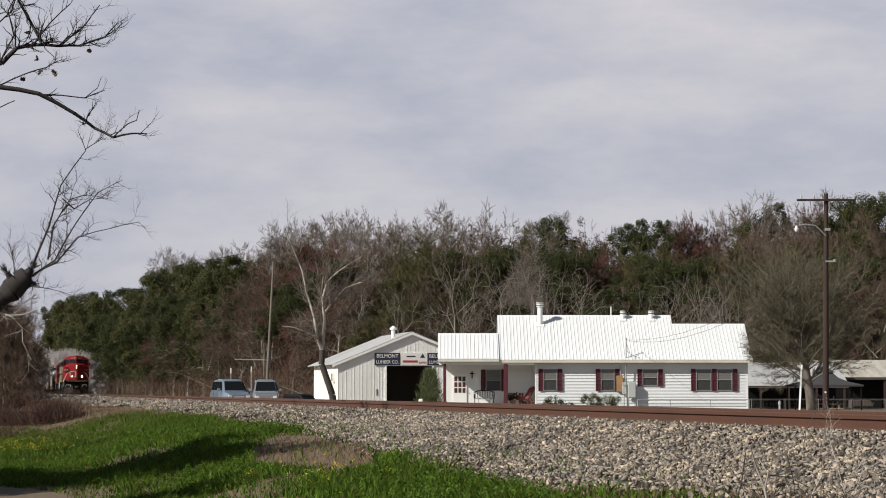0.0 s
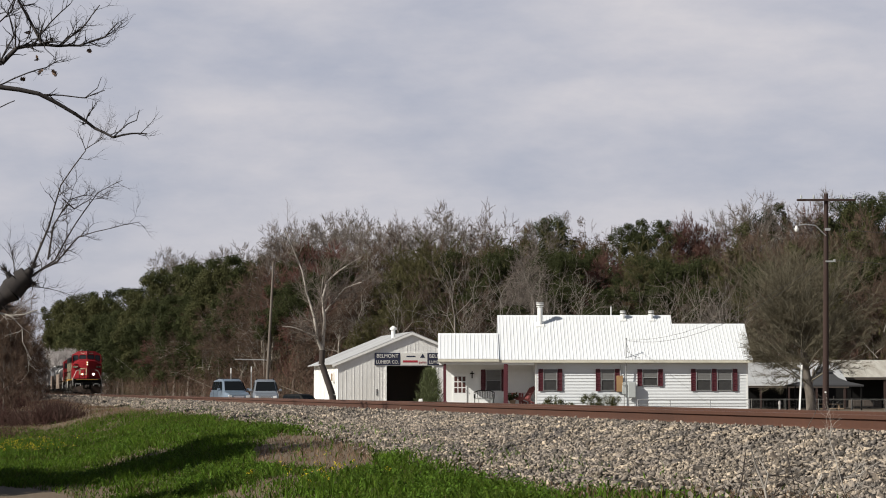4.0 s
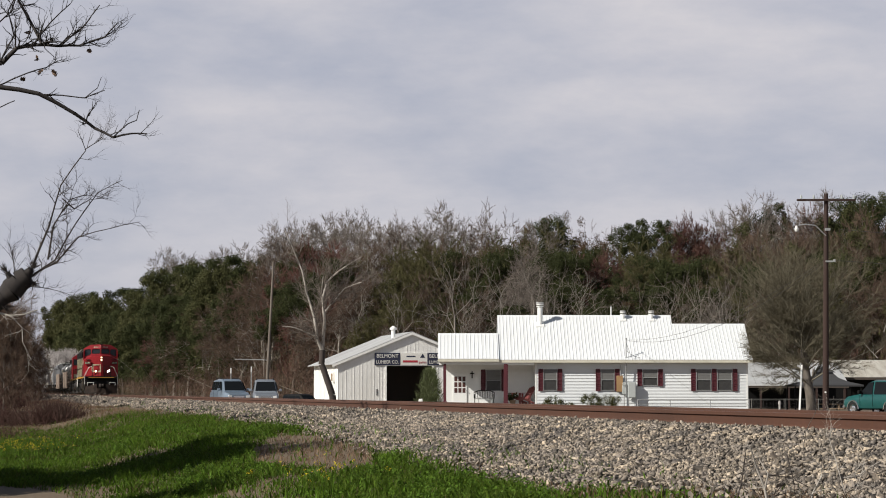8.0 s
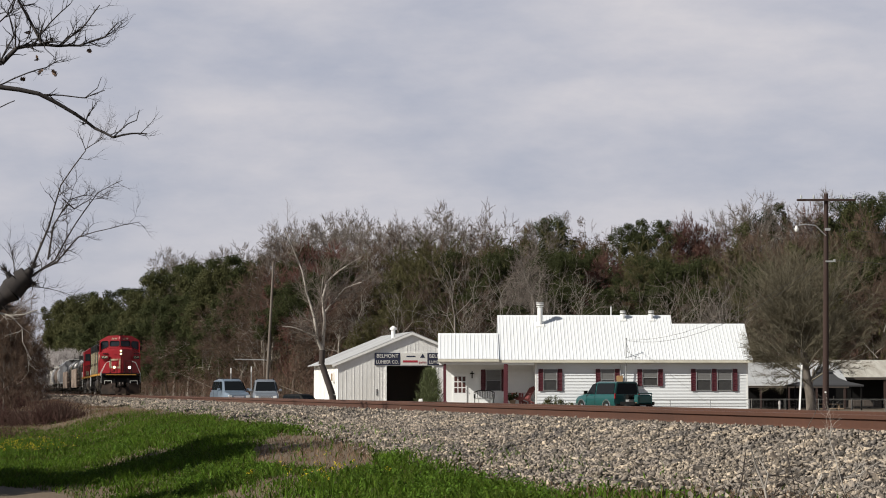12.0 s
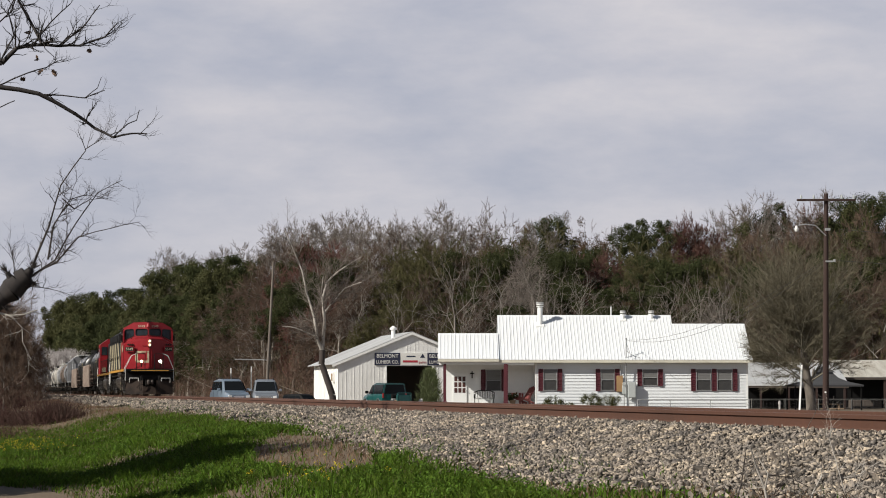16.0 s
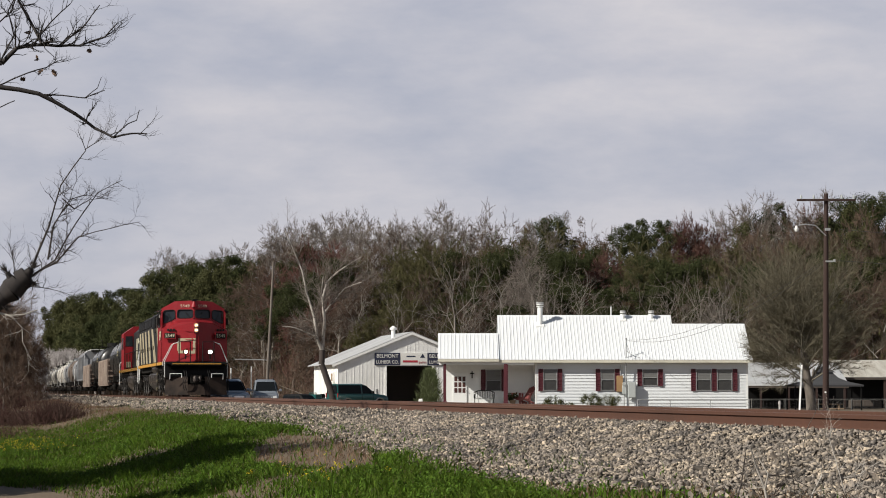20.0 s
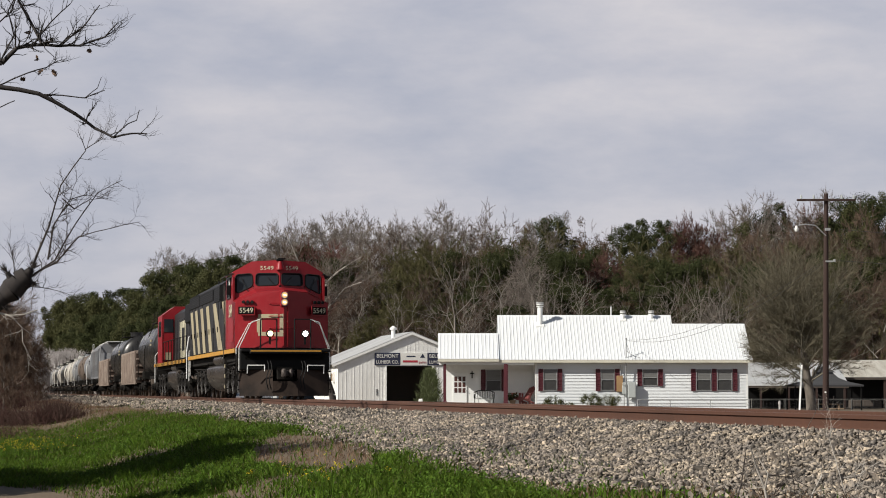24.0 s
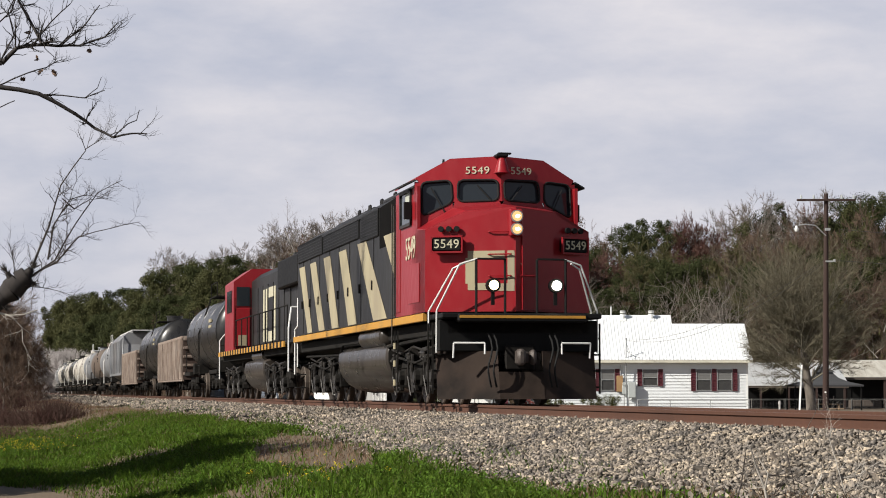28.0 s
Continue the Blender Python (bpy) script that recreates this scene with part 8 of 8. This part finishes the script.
def off_road(x, y):
    """Metres from the road's edge, positive on the railway's side."""
    ex = float(np.interp(y, [p[1] for p in ROAD_EDGE], [p[0] for p in ROAD_EDGE]))
    return x - ex


def toe(s):
    """d of the ballast's foot."""
    return lerp(s, (10, 18.5, 20, 21.5, 28, 40, 60, 85, 120), (6.3, 6.2, 5.8, 5.25, 5.3, 5.3, 5.1, 4.4, 3.9)) + 0.25 * noise.noise(Vector((s * 0.35, 4, 0)))


def blades(name, label, mat, spots, seed, tall, wide, bend=0.5):
    """spots: an array of x, y, z, size. Each blade is bent once."""
    rng = np.random.default_rng(seed)
    n = len(spots)
    x, y, z, k = spots.T
    ang = rng.uniform(0, 2 * np.pi, n)
    lean = rng.uniform(0, 2 * np.pi, n)
    h = tall * k * rng.uniform(0.5, 1.2, n)
    w = wide * rng.uniform(0.6, 1.3, n)
    b = bend * h * rng.uniform(0.2, 1.0, n)
    dx, dy = np.cos(ang) * w, np.sin(ang) * w
    lx, ly = np.cos(lean) * b, np.sin(lean) * b
    v = np.empty((n, 5, 3))
    v[:, 0] = np.stack([x - dx, y - dy, z - 0.02], 1)
    v[:, 1] = np.stack([x + dx, y + dy, z - 0.02], 1)
    v[:, 2] = np.stack([x + dx * 0.7 + lx * 0.35, y + dy * 0.7 + ly * 0.35, z + h * 0.6], 1)
    v[:, 3] = np.stack([x - dx * 0.7 + lx * 0.35, y - dy * 0.7 + ly * 0.35, z + h * 0.6], 1)
    v[:, 4] = np.stack([x + lx, y + ly, z + h], 1)
    me = bpy.data.meshes.new(name)
    me.vertices.add(n * 5)
    me.vertices.foreach_set("co", v.ravel())
    i0 = np.arange(n) * 5
    quad = np.stack([i0, i0 + 1, i0 + 2, i0 + 3], 1)
    tri = np.stack([i0 + 3, i0 + 2, i0 + 4], 1)
    loops = np.concatenate([quad.ravel(), tri.ravel()])
    me.loops.add(len(loops))
    me.loops.foreach_set("vertex_index", loops)
    me.polygons.add(2 * n)
    me.polygons.foreach_set("loop_start", np.concatenate([np.arange(n) * 4, 4 * n + np.arange(n) * 3]))
    me.polygons.foreach_set("loop_total", np.concatenate([np.full(n, 4), np.full(n, 3)]))
    me.update(calc_edges=True)
    me.materials.append(M[mat])
    return tagged(new(name, me), label, "grass", kind="stuff")


def scatter(seed, count, want, d0, d1, s0, s1, size=1.0):
    """Spots on the verge; want(d, s, lush) gives the share that is kept there."""
    r = random.Random(seed)
    out = []
    for k in range(count):
        s = s0 + (s1 - s0) * r.random() ** 1.5
        d = r.uniform(d0, d1)
        x, y = world_xy(d, s)
        if abs(x) > 0.23 * y + 0.5 or off_road(x, y) < 0.05:
            continue
        lush = noise.noise(Vector((d * 0.55, s * 0.28, 1.7))) + 0.5 * noise.noise(Vector((d * 1.7, s * 0.9, 5.1)))
        if r.random() < want(d, s, lush):
            out.append((x, y, height(d, s) if d < 5.2 else max(height(d, s), bed_height(d, s)), size * (0.75 + 0.5 * r.random()) * (1 + 0.35 * lush)))
    return np.array(out)


def near_toe(d, s):
    return toe(s) - d


def build_cover():
    def bald(d, s, lush):
        """The dry patch between the grass and the ballast."""
        u = (d - (4.05 + 0.045 * (s - 24.5))) / 0.72
        v = (s - 31.8) / 5.6
        return u * u + v * v < 1 + 0.6 * lush

    def green(d, s, lush):
        e = near_toe(d, s)
        if e < 0.1 or bald(d, s, lush):
            return 0.03
        k = min(1, max(0.04, (e - 0.1) / 0.6 + 0.9 * lush + 0.12)) * (0.35 if lush < -0.46 else 1.0)
        if s < 21.5 and d > 5.0:
            k *= 0.22
        far = 1 if s < 50 else max(0.05, 1 - (s - 50) / 26)
        return k * far

    def dead(d, s, lush):
        e = near_toe(d, s)
        if e < -0.1:
            return 0.0
        if bald(d, s, lush):
            return 0.95
        if s < 21.5 and d > 4.8:
            return 0.7
        if s < 46:
            return 0.6 if lush < -0.46 else 0.14
        return 0.45 if s < 58 else 0.85

    def tufts(spots, much):
        """Taller and shorter clumps."""
        for row in spots:
            row[3] *= max(0.45, 1 + much * noise.noise(Vector((row[0] * 1.1, row[1] * 0.9, 7.0))) + 0.6 * much * noise.noise(Vector((row[0] * 3.1, row[1] * 2.4, 2.0))))
        return spots

    blades("grass", "lush green spring grass on the bank", "grass", tufts(scatter(1, 170000, green, -2.0, 6.4, 16, 95), 0.9), 1, 0.105, 0.005, 1.1)
    blades("clover", "low bright green clover and weeds", "clover", tufts(scatter(2, 120000, green, -2.0, 6.4, 16, 70), 0.7), 2, 0.08, 0.013, 1.3)
    blades("dead_grass", "dry straw-brown grass along the ballast", "dead_grass", tufts(scatter(3, 150000, dead, -3.0, 6.5, 16, 150), 0.5), 3, 0.075, 0.005, 1.5)
    # broad-leaved weeds
    r = random.Random(19)
    clumps = []
    for row in scatter(4, 7000, lambda d, s, lush: green(d, s, lush) * (1 if lush > 0.12 else 0.12), -1.5, 5.8, 16, 50):
        clumps.append((Vector((row[0], row[1], row[2] + r.uniform(0.03, 0.10))), r.uniform(0.04, 0.13)))
    tagged(new("weeds", leaf_cloud("weeds", r, clumps, 22, 0.019, "weed_leaf")), "broad-leaved green weeds among the grass", "weeds", kind="stuff")
    # yellow wild mustard
    r = random.Random(9)
    stems, heads = [], []
    for cx, cy, n, sp in ((-1.30, 24.2, 6, 0.16), (-1.15, 22.6, 5, 0.12), (-9.0, 46.5, 60, 0.55), (-9.6, 49.5, 50, 0.6), (-8.6, 48.5, 14, 0.5), (-1.9, 23.8, 3, 0.3), (-0.8, 22.4, 4, 0.3)):
        for k in range(n):
            x, y = cx + r.gauss(0, sp), cy + r.gauss(0, sp)
            d, s = x * CA + y * SA, -x * SA + y * CA
            z = height(d, s)
            h = r.uniform(0.18, 0.36)
            tip = Vector((x + r.gauss(0, 0.04), y + r.gauss(0, 0.04), z + h))
            stems.append((Vector((x, y, z)), tip, 0.006, 0.003, 3))
            for q in range(3):
                heads.append((tip + Vector((r.gauss(0, 0.03), r.gauss(0, 0.03), r.gauss(0, 0.02))), 0.02))
    f = thing("wild_mustard", Matrix(), "yellow flowering wild mustard on the bank", "flowers", kind="stuff")
    new("stems", limb_mesh("stems", stems, "clover")).parent = f
    new("flowers", leaf_cloud("flowers", r, heads, 4, 0.010, "flower")).parent = f
    # dead branches at the ballast's foot
    r = random.Random(14)

    def dry_branch(y, ways, mat, twigs):
        o = thing("dead_branch", Matrix(), "dry broken brush branch standing before the ballast", "branch", "dead branches at the ballast")
        for pts, thick in ways:
            limbs = limb_path(pts, y, thick, thick * 0.45, 2, 0.03, r, 1.0)
            new("stick", limb_mesh("stick", limbs + sprout(r, limbs, twigs, 0.22, 0.004, 1, 0.6, 0.2), mat)).parent = o

    dry_branch(17.4, [([(2.56, 0.20), (2.52, 0.45), (2.46, 0.60), (2.40, 0.77)], 0.017), ([(2.52, 0.45), (2.54, 0.56), (2.46, 0.70)], 0.010)], "bark_pale", 2)
    dry_branch(17.6, [([(2.28, 0.20), (2.36, 0.48), (2.40, 0.72)], 0.012), ([(2.36, 0.48), (2.30, 0.56)], 0.006)], "bark_near", 2)
    dry_branch(17.2, [([(2.52, 0.56), (2.68, 0.54), (2.84, 0.46)], 0.007), ([(2.66, 0.72), (2.70, 0.52), (2.72, 0.42)], 0.006)], "bark_near", 3)
    dry_branch(17.3, [([(2.82, 0.18), (2.88, 0.42), (2.95, 0.56)], 0.013), ([(2.88, 0.42), (3.02, 0.46)], 0.006)], "bark_pale", 2)
    dry_branch(17.5, [([(3.22, 0.18), (3.12, 0.55), (3.05, 0.84)], 0.008), ([(3.12, 0.52), (3.26, 0.54), (3.44, 0.66)], 0.007), ([(3.05, 0.84), (3.06, 0.95)], 0.004)], "bark_pale", 3)
    dry_branch(17.4, [([(2.86, 0.32), (3.10, 0.40), (3.38, 0.42), (3.62, 0.50)], 0.010), ([(3.30, 0.42), (3.5, 0.34)], 0.006)], "bark_pale", 5)
    dry_branch(17.8, [([(3.0, 0.3), (3.3, 0.46), (3.55, 0.58), (3.72, 0.60)], 0.009), ([(2.6, 0.36), (2.8, 0.40), (2.95, 0.36)], 0.006)], "bark_near", 6)
    dry_branch(18.2, [([(2.95, 0.72), (2.98, 0.88), (3.05, 1.02), (3.07, 1.12)], 0.005)], "trunk", 1)


def bed_height(d, s):
    """Top of the ballast."""
    g = height(d, s)
    k = lerp(d, (5.1, 5.6, 6.3, 7.0, 7.6, 8.0, 10.7, 11.1, 12.0), (0, 0.03, 0.2, 0.55, 0.9, 1.0, 1.0, 0.9, 0.4))
    return g + 0.01 + k * (RAIL - 0.265 - g) + lerp(d, (7.6, 8.1, 8.5, 8.6), (0, 0.070, 0.075, 0))


def stone_shapes():
    """Eight angular stones, as vertex rows and faces."""
    out = []
    r = random.Random(2)
    for k in range(8):
        bm = bmesh.new()
        sc = (r.uniform(1.0, 1.6), r.uniform(0.7, 1.05), r.uniform(0.42, 0.70))
        for i in range(9):
            v = Vector((r.gauss(0, 1), r.gauss(0, 1), r.gauss(0, 1))).normalized()
            bm.verts.new((v.x * sc[0], v.y * sc[1], v.z * sc[2]))
        hl = bmesh.ops.convex_hull(bm, input=bm.verts[:])
        for v in [v for v in bm.verts if not v.link_faces]:
            bm.verts.remove(v)
        bmesh.ops.triangulate(bm, faces=bm.faces[:])
        bm.verts.ensure_lookup_table()
        bm.verts.index_update()
        out.append((np.array([v.co[:] for v in bm.verts]), np.array([[v.index for v in f.verts] for f in bm.faces])))
        bm.free()
    return out


def build_stones():
    shapes = stone_shapes()
    rng = np.random.default_rng(5)

    def field(count, s0, s1, d0, d1, size, seed):
        r = random.Random(seed)
        co, tris = [], []
        base = 0
        for k in range(count):
            s = s0 + (s1 - s0) * r.random() ** 1.25
            d = r.uniform(d0, d1)
            if d < toe(s) and r.random() < min(1, 0.5 + (toe(s) - d) * 1.6):
                continue
            x, y = world_xy(d, s)
            if abs(x) > 0.22 * y + 0.6:
                continue
            sz = size * r.uniform(0.55, 1.35) * (1.25 if r.random() < 0.06 else 1)
            v, f = shapes[r.randrange(8)]
            e = Euler((r.gauss(0, 0.55), r.gauss(0, 0.55), r.uniform(0, 6.3))).to_matrix()
            v = v @ np.array(e).T * sz
            v = v + np.array((x, y, bed_height(d, s) + sz * r.uniform(-0.1, 0.5)))
            co.append(v)
            tris.append(f + base)
            base += len(v)
        co, tris = np.concatenate(co), np.concatenate(tris)
        me = bpy.data.meshes.new("ballast_stones")
        me.vertices.add(len(co))
        me.vertices.foreach_set("co", co.ravel())
        me.loops.add(tris.size)
        me.loops.foreach_set("vertex_index", tris.ravel())
        me.polygons.add(len(tris))
        me.polygons.foreach_set("loop_start", np.arange(len(tris)) * 3)
        me.polygons.foreach_set("loop_total", np.full(len(tris), 3))
        me.update(calc_edges=True)
        me.materials.append(M["stone"])
        o = tagged(new("ballast_stone", me), "crushed grey and tan ballast stones", kind="stuff")
        o.parent = bed

    field(62000, 15.0, 42, 4.9, 8.55, 0.0285, 1)
    field(16000, 42, 95, 5.0, 8.55, 0.038, 2)
    field(2500, 16, 60, 9.0, 9.9, 0.04, 3)
    field(13000, 88, 190, 3.7, 8.55, 0.06, 4)
    field(2600, 180, 330, 3.9, 8.5, 0.12, 6)
    # the nearest stones lie singly
    r = random.Random(77)
    meshes = []
    for v, f in shapes:
        me = raw("stone", [tuple(p) for p in v * 0.034], [tuple(int(i) for i in q) for q in f], "stone")
        meshes.append(me)
    for k in range(300):
        s = r.uniform(16.4, 20.5)
        d = r.uniform(5.5, 8.2)
        x, y = world_xy(d, s)
        o = new("stone", meshes[k % 8])
        o.parent = bed
        o.matrix_basis = pose(x, y, bed_height(d, s) + 0.03, r.uniform(0, 360), r.uniform(0, 360), r.uniform(0, 360))
        q = r.uniform(0.7, 1.4)
        o.scale = (q, q, q)


def build_ties():
    t = None
    for i in range(170):
        s = 8 + i * 0.53
        x, y = world_xy(MID, s)
        if t is None:
            t = part("tie", Shape().box(0, 0, 0, 2.6, 0.22, 0.16, bevel=0.015), "tie", bed)
            t.matrix_basis = pose(x, y, RAIL - 0.278, 0, 0, math.degrees(A))
        else:
            again(t, pose(x, y, RAIL - 0.278 + 0.004 * math.sin(i * 2.3), 0, 0, math.degrees(A) + math.sin(i * 1.7)), bed)
    pl = Shape().box(0, 0, 0, 0.21, 0.19, 0.014)
    for dx, dy in ((-0.085, 0.06), (0.085, -0.06), (0.085, 0.06)):
        pl.box(dx, dy, 0.018, 0.02, 0.02, 0.03)
    p = None
    for i in range(60):
        s = 14 + i * 0.53 - 0.17
        for off in (-0.755, 0.755):
            x, y = world_xy(MID + off, s)
            m = pose(x, y, RAIL - 0.194, 0, 0, math.degrees(A))
            if p is None:
                p = part("tie_plate", pl, "rail", bed)
                p.matrix_basis = m
            else:
                again(p, m, bed)


build_cover()
build_stones()
build_ties()


# ---- what moves ----
def motions():
    for t, back in TRAIN:
        rows = []
        for sec in [i * 2.0 for i in range(15)]:
            x, y = world_xy(MID, 39.05 + SPEED * (28 - sec) + back)
            rows.append((sec, pose(x, y, RAIL, 0, 0, math.degrees(A))))
        walk(t, rows)
    for w, a in WHEELS:
        rows = []
        for i in range(421):
            sec = i / 15
            rows.append((sec, pose(0, a, WHEEL, math.degrees(SPEED * sec / WHEEL), 0, 0)))
        walk(w, rows)
    # the wagon and its trailer: seconds, x, y, heading
    way = ((0, 44.0, 80.5, 120), (4, 33.5, 94.5, 120), (6, 27.6, 102.5, 120), (7, 25.4, 106.0, 120), (8, 22.2, 109.6, 120), (8.5, 20.55, 111.6, 120), (9.5, 17.15, 115.7, 119),
           (10.5, 14.1, 120.0, 118), (11.5, 11.1, 124.4, 118), (12.5, 8.2, 128.6, 117), (13.5, 5.0, 133.0, 116), (14.5, 1.5, 138.0, 115), (15.2, -1.0, 142.0, 113), (16, -3.7, 147.0, 110), (17, -6.2, 152.6, 108),
           (17.5, -7.05, 154.8, 101), (18.5, -7.75, 158.0, 82), (19.5, -7.3, 160.2, 50), (20.5, -5.9, 161.2, 20), (21.2, -4.5, 161.5, 6), (21.5, -3.8, 161.5, 2), (22.5, -0.4, 161.5, 0), (23.5, 5.2, 161.5, 0), (25, 10.0, 161.5, 0), (26.5, 11.6, 161.5, 0), (28, 11.7, 161.5, 0))
    for towed in (wagon, trailer):
        walk(towed, [(t, pose(x, y, 0, 0, 0, h)) for t, x, y, h in way])
    ts = [i / 15 for i in range(421)]
    xs, ys = (np.interp(ts, [w[0] for w in way], [w[k] for w in way]) for k in (1, 2))
    run = np.concatenate([[0], np.cumsum(np.hypot(np.diff(xs), np.diff(ys)))])
    for w, x, y, r in CAR_WHEELS:
        walk(w, [(t, pose(x, y, r, 0, math.degrees(g / r), 0)) for t, g in zip(ts, run)])


motions()
